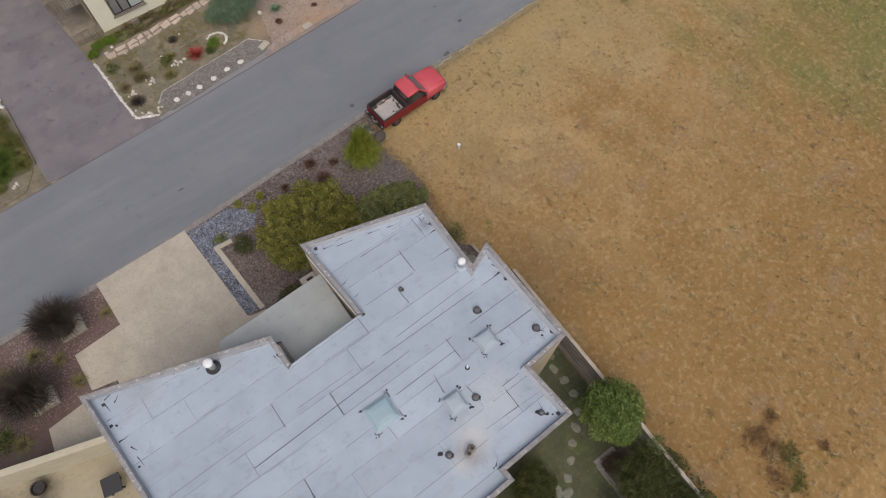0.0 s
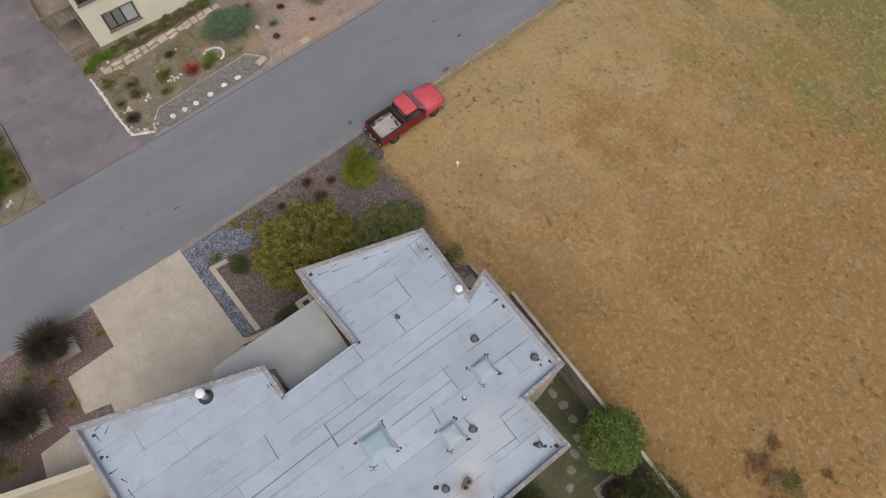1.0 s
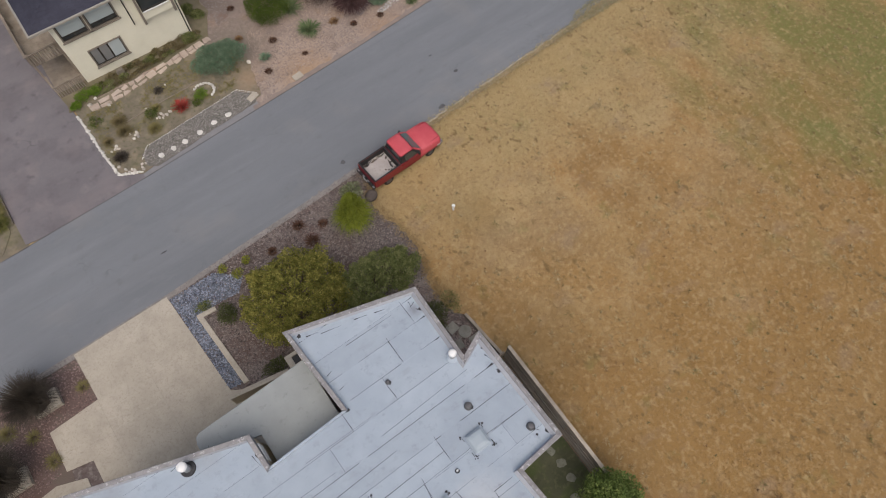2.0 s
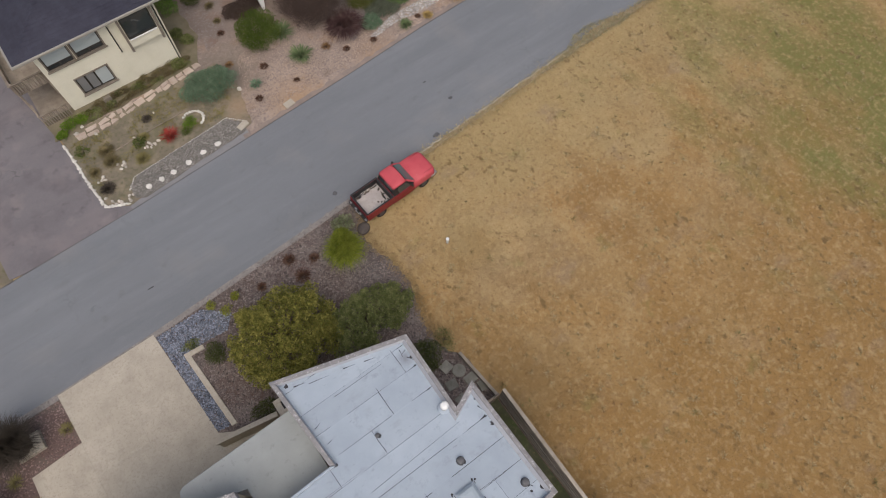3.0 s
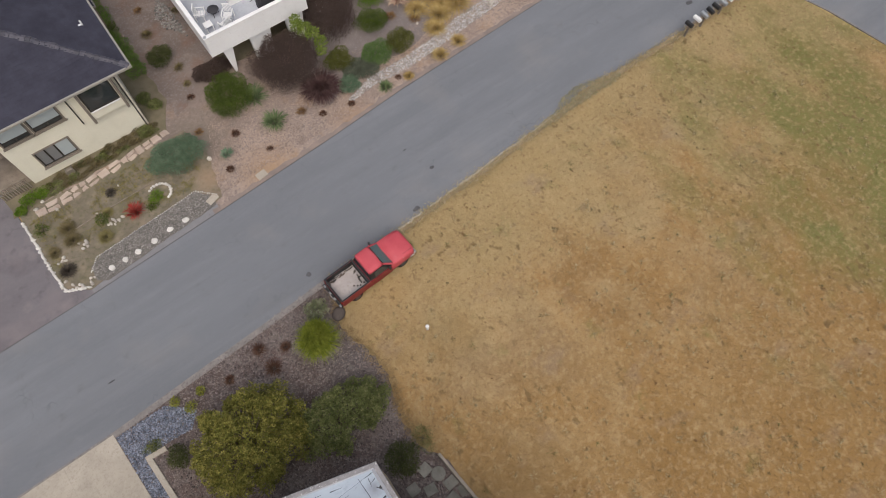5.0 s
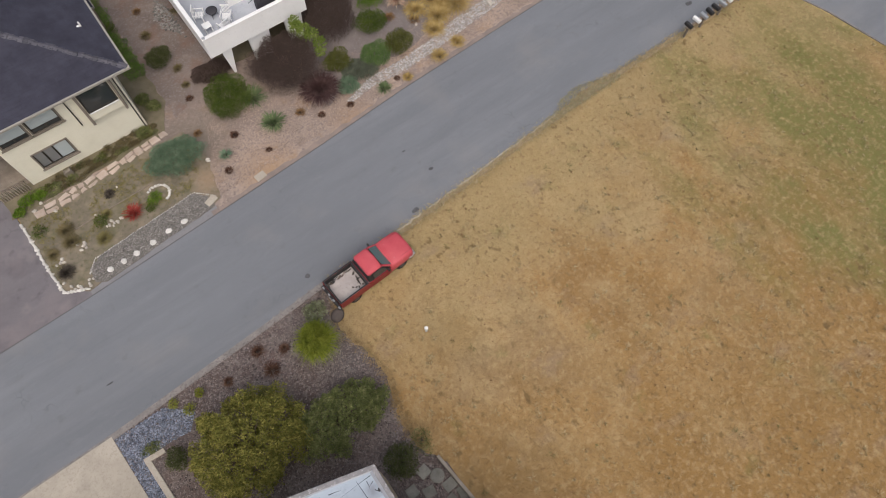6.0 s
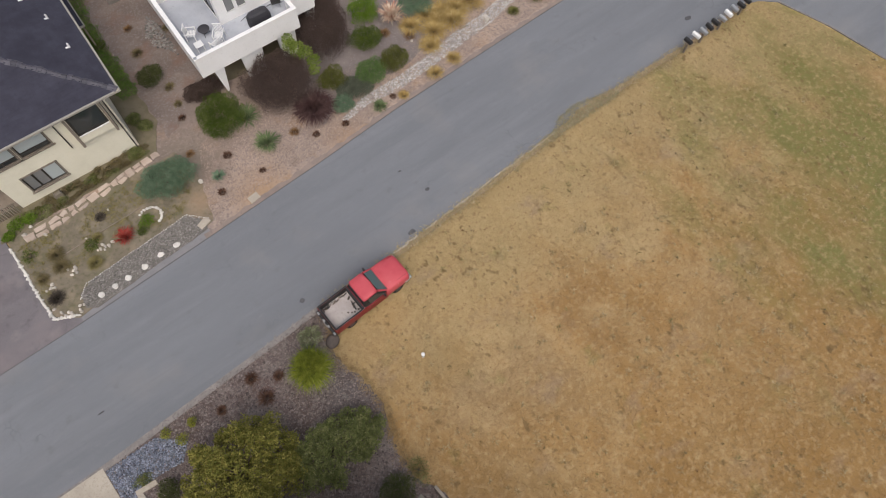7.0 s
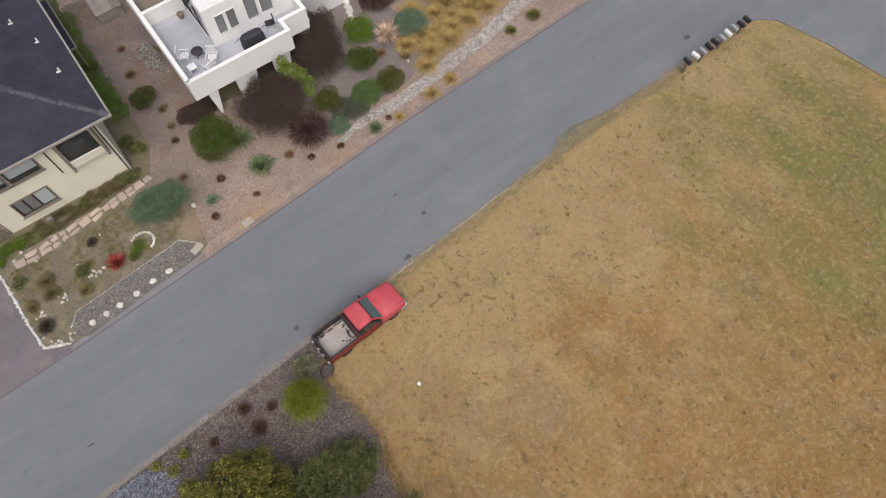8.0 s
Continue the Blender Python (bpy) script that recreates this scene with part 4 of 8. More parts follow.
shred = np.stack([np.stack([sh[:, 0] - cx * sl, sh[:, 1] - cy * sl, base - tilt], 1), np.stack([sh[:, 0] - cy * sw, sh[:, 1] + cx * sw, base + 0.004], 1), np.stack([sh[:, 0] + cx * sl, sh[:, 1] + cy * sl, base + tilt], 1), np.stack([sh[:, 0] + cy * sw, sh[:, 1] - cx * sw, base + 0.004], 1)], 1).reshape(-1, 3)
tagged(link_mesh("bark_shreds", raw("bark_shreds", shred, [f for i in range(0, 4 * n, 4) for f in ((i, i + 3, i + 2), (i, i + 2, i + 1))]), M["shred"]), "tan and grey shreds of bark mulch", "mulch", kind="stuff")
cobble_line = [(20.8, 33.6), (22.8, 34.3), (25.3, 34.3), (28.3, 34.6), (30.5, 35.1), (33.2, 35.3), (37.2, 36.3), (42, 37.2), (42, 36.4), (37.2, 35.3), (33.2, 34.3), (30.5, 34.0), (28.3, 33.7), (25.3, 33.4), (22.8, 33.6), (20.9, 33.3)]
tagged(link_mesh("cobbles", pebbles("cobbles", scatter(cobble_line, 6500, R), 0.03, (0.025, 0.07), R, 0.6), M["cobble"]), "pale river cobbles in a dry creek bed", "cobbles", kind="stuff")

structure("planting_gravel", prism(wobble([(19.6, 34.0), (22.5, 34.9), (25.3, 34.8), (28.2, 35.1), (30.3, 36.6), (29.5, 43.5), (24.0, 43.5), (21.0, 39.5), (19.0, 36.0)], 0.15, R), -0.1, 0.045), M["lilacgravel"], "lilac grey gravel between garden shrubs", "gravel")
tagged(link_mesh("gravel", pebbles("gravel", scatter([(20.0, 34.3), (22.5, 35.0), (28.0, 35.2), (30.0, 36.8), (29.2, 43), (24.2, 43), (21.3, 39.3)], 5000, R), 0.045, (0.015, 0.04), R), M["lilacstone"]), "lilac grey gravel stones", "gravel", kind="stuff")
tagged(link_mesh("cobbles", pebbles("cobbles", scatter([(13.7, 47.0), (14.5, 48.6), (14.9, 47.5), (14.9, 44.2), (13.9, 45.7)], 300, R), 0.02, (0.05, 0.15), R, 0.3), M["greystone"]), "flat pale stones beside the deck", "cobbles", kind="stuff")
# pale concrete lip along the side street
lip = [(50.7, 24.1), (51.2, 22.6), (51.9, 20.5), (52.7, 16.4), (54.0, 9.0)]
structure("side_kerb", prism([(x - 0.04, y) for x, y in lip] + [(x + 0.05, y) for x, y in lip[::-1]], -0.05, 0.03), M["kerb"], "thin pale concrete lip along the side street", "kerb")
# broken pale patches where the kerb meets the verge
for k in range(9):
    x = 9.6 + 0.36 * k + R.uniform(-0.1, 0.1)
    y, a, b = near_edge(x) + R.uniform(0.0, 0.22), R.uniform(0.06, 0.16), R.uniform(0.03, 0.07)
    structure("kerb_fragment", prism([(x + a * math.cos(u * math.tau / 8) * R.uniform(0.6, 1.3), y + b * math.sin(u * math.tau / 8) * R.uniform(0.6, 1.3) + 0.06 * math.cos(u * math.tau / 8)) for u in range(8)], -0.05, 0.012), M["kerb"], "broken pale concrete patch at the road edge", "kerb")

# dry grass blades over the field
gt = np.random.default_rng(5)
nt_ = 230000
tx, ty = gt.uniform(12.2, 53, nt_), gt.uniform(-9, 25.6, nt_)
edge_y = np.interp(tx, [13, 18.6, 30.1, 37.2, 48.6, 49.7, 51, 52.6, 53], [23.3, 24.0, 24.85, 25.3, 25.3, 24.9, 23.0, 16.4, 14.0])
edge_w = np.interp(ty, [-9, 11, 12.4, 13.4, 15.3, 16.5, 17.8, 19.2, 20.7, 21.7, 24], [13.3, 13.2, 12.9, 12.3, 12.4, 12.7, 13.0, 12.8, 12.5, 12.5, 13.0])
keep = (ty < edge_y + 0.15) & (tx > edge_w + gt.normal(0.0, 0.22, nt_))
tx, ty = tx[keep], ty[keep]
n = len(tx)
ang, hgt, wid = gt.uniform(0, math.tau, n), gt.gamma(3.0, 0.007, n), gt.uniform(0.007, 0.018, n)
lean = gt.uniform(2.5, 5.0, n) * hgt + 0.05
ca, sa = np.cos(ang), np.sin(ang)
z0 = np.array([-0.06 + lie(x, y) for x, y in zip(tx, ty)])
hgt = hgt + z0 + 0.05
quad = np.stack([np.stack([tx - sa * wid, ty + ca * wid, z0], 1), np.stack([tx + sa * wid, ty - ca * wid, z0], 1), np.stack([tx + ca * lean, ty + sa * lean, hgt], 1), np.stack([tx - ca * lean * 0.6 + sa * wid, ty - sa * lean * 0.6 - ca * wid, hgt * 0.7], 1)], 1).reshape(-1, 3)
tagged(link_mesh("grass", raw("grass", quad, [f for i in range(0, 4 * n, 4) for f in ((i, i + 1, i + 2), (i, i + 1, i + 3))]), M["field_tuft"]), "dry straw grass blades and tufts", "grass", kind="stuff")

# paler tufts hanging over the road's edge
ex = gt.uniform(13.2, 48.5, 5200)
ey = np.interp(ex, [13, 18.6, 30.1, 37.2, 43, 48.6], [23.85, 24.08, 24.88, 25.25, 25.15, 25.35]) + gt.normal(-0.15, 0.2, len(ex)) + 0.35 * np.exp(-((ex - 34) / 2.2) ** 2)
ea, eh = gt.uniform(0, math.tau, len(ex)), gt.uniform(0.04, 0.14, len(ex))
el, ew = gt.uniform(0.06, 0.2, len(ex)), 0.018
verge = np.stack([np.stack([ex - np.sin(ea) * ew, ey + np.cos(ea) * ew, ex * 0 + 0.0], 1), np.stack([ex + np.sin(ea) * ew, ey - np.cos(ea) * ew, ex * 0 + 0.0], 1), np.stack([ex + np.cos(ea) * el, ey + np.sin(ea) * el, eh], 1)], 1).reshape(-1, 3)
tagged(link_mesh("verge_grass", raw("verge_grass", verge, [(i, i + 1, i + 2) for i in range(0, 3 * len(ex), 3)]), M["verge"]), "pale dry grass along the road edge", "grass", kind="stuff")

# crumbled remains of a pale kerb along the field
rim = [(18.2 + 0.3 * k, near_edge(18.2 + 0.3 * k) + 0.05 + R.uniform(-0.05, 0.05)) for k in range(44)]
for (xa, ya), (xb, yb) in zip(rim, rim[1:]):
    if R.random() < 0.85:
        w = R.uniform(0.02, 0.075)
        structure("kerb_fragment", prism([(xa, ya - w), (xb - 0.03, yb - w), (xb - 0.02, yb + w), (xa, ya + w * 0.6)], -0.05, R.uniform(0.016, 0.035)), M["concrete"], "crumbled pale kerb fragment beside the grass", "kerb")

# oil marks on the asphalt
for x, y, a, b in ((22.25, 26.4, 0.16, 0.12), (19.85, 24.62, 0.26, 0.15), (44.5, 26.75, 0.3, 0.16), (12.5, 24.75, 0.16, 0.14), (21.6, 28.4, 0.12, 0.06), (0.9, 25.6, 0.2, 0.05)):
    pts = [(x + a * math.cos(k * math.tau / 14) * R.uniform(0.75, 1.15), y + b * math.sin(k * math.tau / 14) * R.uniform(0.75, 1.15)) for k in range(14)]
    structure("oil_stain", prism(pts, -0.02, 0.004), M["stain"], "dark oil spot on the street", "stain")


# ---- the flat-roofed house ----
plan = [(-6.6, 14.08), (-5.75, 3.6), (-5.4, -4.5), (3.9, -4.2), (3.7, 0.98), (5.87, 1.06), (5.84, 1.55), (9.4, 1.68), (9.2, 4.2), (11.33, 4.38), (11.2, 9.86), (10.03, 9.33), (10.1, 13.09), (4.25, 14.68), (4.58, 10.41), (1.12, 10.24), (1.06, 11.74)]
house = thing("flat_roofed_house", "two-storey tan stucco house with pale coated flat roof", "house", (2.0, 6.0, 0))
wall_plan, wall_in = offset(plan, 0.04), offset(plan, 0.30)
n = len(plan)
for i in range(n):
    j = (i + 1) % n
    part("wall", prism([wall_plan[i], wall_plan[j], wall_in[j], wall_in[i]], 0.0, 6.95), M["stucco_tan"], house)
roof = part("roof", prism(offset(plan, 0.2), 6.85, 7.085), M["tar"], house, "black tar under pale coated strips")
bare = {14}
dabs = []
wide = [0.12 if i in bare else 0.2 for i in range(n)]
broad = {7, 9, 11}
slope_w = [0.02 if i in bare else (0.13 if i in broad else 0.03) for i in range(n)]
cope_in, flash_in = offset(plan, wide), offset(plan, [w + f for w, f in zip(wide, slope_w)])
for i in range(n):
    j = (i + 1) % n
    low = i in bare
    bm = prism([plan[i], plan[j], cope_in[j], cope_in[i]], 6.955, 7.13 if low else 7.40, bevel=0.02)
    part("coping", bm, M["membrane" if low else "coping"], house)
    if not low:
        a, b, c, d = cope_in[i], cope_in[j], flash_in[j], flash_in[i]
        me = raw("flashing", [(*a, 7.36), (*b, 7.36), (*c, 7.115), (*d, 7.115), (*a, 7.08), (*b, 7.08)], [(0, 1, 2, 3), (3, 2, 5, 4)])
        part("flashing", me, M["flashing"], house)
        ab = Vector(plan[j]) - Vector(plan[i])
        k = R.uniform(0.2, 0.6)
        while k < ab.length - 0.2:
            q = Vector(plan[i]) + ab * (k / ab.length) + Vector((-ab.y, ab.x)).normalized() * R.uniform(0.03, 0.23)
            r_ = R.choice((0.012, 0.015, 0.02, 0.028))
            dabs.append([(q.x + r_ * R.uniform(0.6, 1.3) * math.cos(u * math.tau / 7), q.y + r_ * R.uniform(0.6, 1.3) * math.sin(u * math.tau / 7)) for u in range(7)])
            k += R.expovariate(1.6) + 0.12

for pts in dabs:
    part("sealant_dab", prism(pts, 7.395, 7.408), M["sealant"], house)

# roofing strips laid along the street, with open tarry joints between them
field_plan = offset(plan, [w + f - 0.012 for w, f in zip(wide, slope_w)])
bm = bmesh.new()
bm.faces.new([bm.verts.new((*p, 0)) for p in field_plan])
SLOPE = 0.016
seams = [13.9, 12.72, 11.68, 10.52, 9.4, 8.25, 7.15, 6.04, 5.05, 3.93, 2.85, 1.75, 0.65, -0.4, -1.5, -2.6, -3.7]
for y in seams:
    bmesh.ops.bisect_plane(bm, geom=bm.verts[:] + bm.edges[:] + bm.faces[:], plane_co=(2, y, 0), plane_no=(0.003 * R.uniform(-1, 1) - SLOPE, 1, 0))
# where one roll ends and the next begins
for x, y in ((1.8, 7.7), (-0.4, 8.7), (-3.2, 10.9), (-0.82, 5.5), (7.08, 6.7), (7.78, 11.3), (6.7, 9.9), (9.17, 12.4), (4.52, 9.9), (6.64, 4.6), (7.82, 3.5), (3.02, 5.5), (5.7, 5.8), (9.65, 5.2), (-2.2, 7.5), (0.82, 4.4), (-4.6, 12.0), (3.4, 8.7), (4.3, 3.4), (0.6, 2.4), (-3.0, 3.4)):
    piece = [g for g in bm.faces if g.is_valid and any(lo + SLOPE * (x - 2) < y < hi + SLOPE * (x - 2) and lo < g.calc_center_median().y - SLOPE * (g.calc_center_median().x - 2) < hi for hi, lo in zip(seams, seams[1:])) and min(v.co.x for v in g.verts) < x < max(v.co.x for v in g.verts)]
    geom = set(piece)
    for g in piece:
        geom |= set(g.verts) | set(g.edges)
    if piece:
        bmesh.ops.bisect_plane(bm, geom=list(geom), plane_co=(x, y, 0), plane_no=(1, 0.03, 0))
for f in bm.faces[:]:
    pts = [v.co.to_2d() for v in f.verts]
    if f.calc_area() < 0.04:
        continue
    gap = R.choice((0.004, 0.006, 0.007, 0.009, 0.013))
    c = f.calc_center_median().to_2d()
    turn = R.uniform(-0.0012, 0.0012)
    if f.normal.z < 0:
        pts.reverse()
    pts = [Vector(p) for p in offset([tuple(p) for p in pts], gap)]
    pts = [c + Matrix.Rotation(turn, 2) @ (p - c) for p in pts]
    part("roofing_strip", prism([tuple(p) for p in pts], 7.07, 7.1 + R.uniform(0, 0.004)), M["membrane"], roof)
bm.free()


def blot(x, y, z, r, name="tar_patch", parent=roof, m="tar", label=""):
    pts = [(x + r * R.uniform(0.55, 1.2) * math.cos(k * math.tau / 11), y + r * R.uniform(0.55, 1.2) * math.sin(k * math.tau / 11)) for k in range(11)]
    part(name, prism(pts, z - 0.02, z + 0.006), M[m], parent, label)


def skylight(x, y, sx, sy, turn, dome):
    s = part("skylight", boxes((x - sx, x + sx, y - sy, y + sy, 7.06, 7.2), bevel=0.02), M["membrane"], house, "square skylight with frosted dome")
    rings = []
    for f, z in ((0.93, 7.19), (0.90, 7.26), (0.72, 7.33), (0.4, 7.36)):
        rings.append([Vector((x + sx * f * px, y + sy * f * py, z)) for px, py in ((-1, -0.9), (-0.9, -1), (0.9, -1), (1, -0.9), (1, 0.9), (0.9, 1), (-0.9, 1), (-1, 0.9))])
    part("dome", loft(rings), M[dome], s, "pale frosted dome")
    for px, py, along in ((-1, 0, 1), (1, 0, 1), (0, -1, 0), (0, 1, 0)):
        for a, e in ((-1.0, R.uniform(-0.85, -0.4)), (R.uniform(0.45, 0.9), 1.0)):
            if R.random() < 0.3:
                continue
            w = R.uniform(0.01, 0.022)
            if along:
                q = (x + px * (sx + 0.06) - w, x + px * (sx + 0.06) + w, y + a * sy, y + e * sy)
            else:
                q = (x + a * sx, x + e * sx, y + py * (sy + 0.06) - w, y + py * (sy + 0.06) + w)
            part("curb_seal", boxes((*q, 7.09, 7.109)), M["tar"], s)
    for px, py in ((-1, -1), (1, -1), (1, 1), (-1, 1)):
        for _ in range(3):
            blot(x + px * (sx + 0.06) + R.uniform(-0.08, 0.08), y + py * (sy + 0.06) + R.uniform(-0.08, 0.08), 7.108, R.uniform(0.025, 0.06))
    return s


skylight(3.08, 6.28, 0.60, 0.58, 0, "skydome")
skylight(5.77, 4.86, 0.42, 0.43, 0, "skydome_grey")
skylight(8.44, 6.21, 0.42, 0.43, 0, "skydome_grey")

for x, y, h, r, white in ((9.62, 9.62, 0.68, 0.15, True), (-1.6, 12.05, 0.80, 0.17, True)):
    v = part("flue", lathe([(r * 1.0, 0), (r * 0.92, 0.1), (r * 0.82, h - 0.22), (r * 0.82, h - 0.15)], (x, y, 7.1)), M["steel"], house, "galvanised flue pipe with white cap")
    part("collar", lathe([(r * 1.9, 0), (r * 1.7, 0.06), (r * 1.05, 0.09)], (x, y, 7.1)), M["tar" if x < 0 else "membrane"], v)
    part("cap", lathe([(r * 1.0, h - 0.15), (r * 1.18, h - 0.12), (r * 1.18, h - 0.02), (r * 0.9, h + 0.03), (r * 0.3, h + 0.05)], (x, y, 7.1)), M["whiteplastic"], v, "white cap")
for x, y, r, h in ((6.78, 10.31, 0.09, 0.14), (8.94, 7.55, 0.15, 0.16), (10.54, 5.41, 0.15, 0.16), (6.61, 4.56, 0.14, 0.16), (4.36, 3.35, 0.13, 0.14), (8.42, 2.48, 0.11, 0.14)):
    v = part("roof_vent", lathe([(r * 1.25, 0), (r, 0.03), (r * 0.8, h), (r * 0.95, h + 0.01), (r * 0.9, h + 0.05), (r * 0.3, h + 0.07)], (x, y, 7.1), 16), M["ventmetal"], house, "low dark roof vent")
    blot(x + 0.05, y - 0.06, 7.107, r * 1.0)
pipe = part("vent_pipe", lathe([(0.05, 0), (0.045, 0.3), (0.035, 0.3), (0.035, 0.27)], (7.07, 5.75, 7.1), 12), M["whiteplastic"], house, "short white vent pipe")
part("collar", lathe([(0.1, 0), (0.08, 0.04), (0.055, 0.06)], (7.07, 5.75, 7.1), 12), M["tar"], pipe)
for x, y, r in ((5.02, 2.92, 0.11), (5.24, 3.02, 0.12)):
    v = part("flue", lathe([(r, 0), (r, 0.35), (r * 0.75, 0.35), (r * 0.75, 0.1)], (x, y, 7.1), 16), M["trim"], house, "rusty short flue pipe")
    part("collar", lathe([(r * 1.6, 0), (r * 1.4, 0.05), (r * 1.02, 0.08)], (x, y, 7.1), 16), M["coping"], v)
for x, y in ((10.55, 5.0), (11.0, 4.9), (8.6, 2.3), (8.75, 2.15), (8.3, 2.6), (9.0, 2.05), (5.5, 1.9), (5.75, 1.75), (9.9, 12.55), (9.75, 12.2), (4.75, 14.2), (10.95, 9.2), (11.0, 8.6), (10.9, 8.0), (9.95, 9.6), (0.95, 11.4), (0.9, 10.9), (-6.0, 13.3), (-5.9, 12.2), (-6.1, 12.3), (-5.85, 10.2), (4.8, 10.3), (4.1, 3.6)):
    blot(x, y, 7.106, R.uniform(0.05, 0.13))
# long black slashes of tar over cross joints
for x, y, l, a in ((1.8, 7.71, 1.06, 88), (-0.4, 8.69, 1.12, 90), (7.08, 6.86, 1.04, 92), (7.78, 11.39, 1.1, 90), (-0.82, 5.5, 0.87, 86), (9.17, 12.54, 0.87, 92), (7.82, 3.72, 1.0, 90), (6.7, 9.9, 0.6, 95), (4.52, 9.95, 0.8, 92), (6.64, 4.75, 0.85, 100), (5.7, 5.9, 0.85, 83), (8.25, 4.285, 0.9, 1), (7.45, 3.25, 0.8, 178), (10.95, 8.4, 1.1, 88)):
    ca_, sa_ = math.cos(radians(a)), math.sin(radians(a))
    w = 0.014
    part("tar_joint", prism([(x - ca_ * l / 2 - sa_ * w, y - sa_ * l / 2 + ca_ * w), (x - ca_ * l / 2 + sa_ * w, y - sa_ * l / 2 - ca_ * w), (x + ca_ * l / 2 + sa_ * w * 0.5, y + sa_ * l / 2 - ca_ * w * 0.5), (x + ca_ * l / 2 - sa_ * w * 0.5, y + sa_ * l / 2 + ca_ * w * 0.5)], 7.08, 7.109), M["tar"], roof)

# torn wedges of tar where joints meet the parapet, and loose streaks
def wedge(x, y, l, w, a):
    c_, s_ = math.cos(radians(a)), math.sin(radians(a))
    pts = [(0, -w * R.uniform(0.6, 1)), (l * 0.45, -w * R.uniform(0.1, 0.6)), (l, -0.004), (l * R.uniform(0.9, 1), 0.004), (l * 0.5, w * R.uniform(0.1, 0.4)), (0, w * R.uniform(0.2, 1))]
    part("tar_patch", prism([(x + c_ * u - s_ * v, y + s_ * u + c_ * v) for u, v in pts], 7.085, 7.1075), M["tar"], roof)


for y in seams:
    hits = [x for x in np.arange(-6.2, 11.2, 0.05) if inside(x, y + SLOPE * (x - 2), field_plan)]
    if not hits:
        continue
    if R.random() < 0.75:
        wedge(hits[0] + 0.05, y + SLOPE * (hits[0] - 2), R.uniform(0.15, 0.4), R.uniform(0.015, 0.05), R.uniform(-6, 6))
    if R.random() < 0.6:
        wedge(hits[-1] - 0.05, y + SLOPE * (hits[-1] - 2), R.uniform(0.15, 0.35), R.uniform(0.02, 0.07), 180 + R.uniform(-6, 6))
    # stretches where fresh coating bridges the joint
    x = hits[0] + R.uniform(0.2, 2)
    while x < hits[-1] - 1.2:
        l = R.uniform(0.3, 1.2)
        if inside(x, y + 0.15, field_plan) and inside(x + l, y - 0.15, field_plan) and inside(x + l, y + 0.2, field_plan):
            part("sealed_joint", prism([(x, y + SLOPE * (x - 2) - 0.03), (x + l, y + SLOPE * (x + l - 2) - 0.026), (x + l, y + SLOPE * (x + l - 2) + 0.03), (x, y + SLOPE * (x - 2) + 0.024)], 7.085, 7.1052), M["membrane"], roof)
        x += l + R.uniform(2.0, 6.0)
for x, y, l, w, a in ((-5.95, 13.35, 0.5, 0.05, -80), (-5.9, 13.45, 0.6, 0.04, 15), (-5.6, 13.1, 0.35, 0.06, 40), (-5.8, 11.1, 0.35, 0.12, -60), (-5.75, 10.6, 0.5, 0.03, -80), (-2.2, 12.35, 0.45, 0.02, 8), (-3.1, 12.75, 0.5, 0.015, 12), (5.0, 14.0, 0.55, 0.03, -14), (5.6, 13.75, 0.9, 0.02, -12), (7.1, 13.45, 0.6, 0.04, -14), (8.0, 13.2, 0.5, 0.05, -16), (9.5, 12.75, 0.35, 0.1, -100), (9.7, 12.6, 0.3, 0.08, 200), (9.6, 12.3, 0.5, 0.04, -60), (4.85, 12.0, 0.3, 0.03, 20), (4.95, 11.2, 0.25, 0.03, 10), (0.7, 11.0, 0.5, 0.03, -80), (-0.6, 12.0, 0.4, 0.03, 80), (8.5, 2.3, 0.6, 0.05, 80), (5.6, 1.9, 0.4, 0.06, 40), (10.7, 5.1, 0.4, 0.05, 120), (10.8, 8.9, 0.3, 0.05, -70)):
    wedge(x, y, l, min(w, 0.035), a)
# two deep laps in the middle of strips
for x0, x1, y0, y1, w in ((-2.2, 5.5, 7.47, 7.8, 0.016), (4.0, 7.1, 6.58, 6.67, 0.013), (8.9, 10.9, 6.21, 6.19, 0.007), (6.2, 9.0, 3.28, 3.19, 0.006), (-6.0, -1.5, 8.46, 8.6, 0.006), (5.4, 9.8, 8.62, 8.82, 0.009)):
    part("lap_joint", prism([(x0, y0 - w), (x1, y1 - w * 0.5), (x1, y1 + w * 0.5), (x0, y0 + w)], 7.08, 7.1087), M["tar"], roof)
# faint lap lines along the strips
for _ in range(9):
    x, y, l = R.uniform(-5.5, 9), R.uniform(1.5, 13), R.uniform(0.5, 3.2)
    if inside(x, y - 0.3, field_plan) and inside(x + l, y - 0.3, field_plan) and inside(x, y + 0.3, field_plan) and inside(x + l, y + 0.3, field_plan):
        w = R.uniform(0.004, 0.009)
        part("tar_joint", prism([(x, y - w), (x + l, y - w + 0.01 * l), (x + l, y + 0.01 * l), (x, y + w)], 7.08, 7.1085), M["tar"], roof)

# lower roof over the entry
porch = [(-1.2, 12.5), (-1.2, 13.1), (-1.1, 13.4), (-0.9, 13.52), (4.4, 13.68), (4.4, 10.4), (1.25, 10.3), (1.25, 11.9)]
part("porch_roof", prism(porch[::-1], 5.45, 5.7, bevel=0.02), M["canopy"], house, "smooth grey lower roof over the entry")
for x, y in ((-0.9, 13.4), (3.7, 13.5)):
    part("porch_post", boxes((x - 0.1, x + 0.1, y - 0.1, y + 0.1, 0.0, 5.46), bevel=0.015), M["stucco_tan"], house)
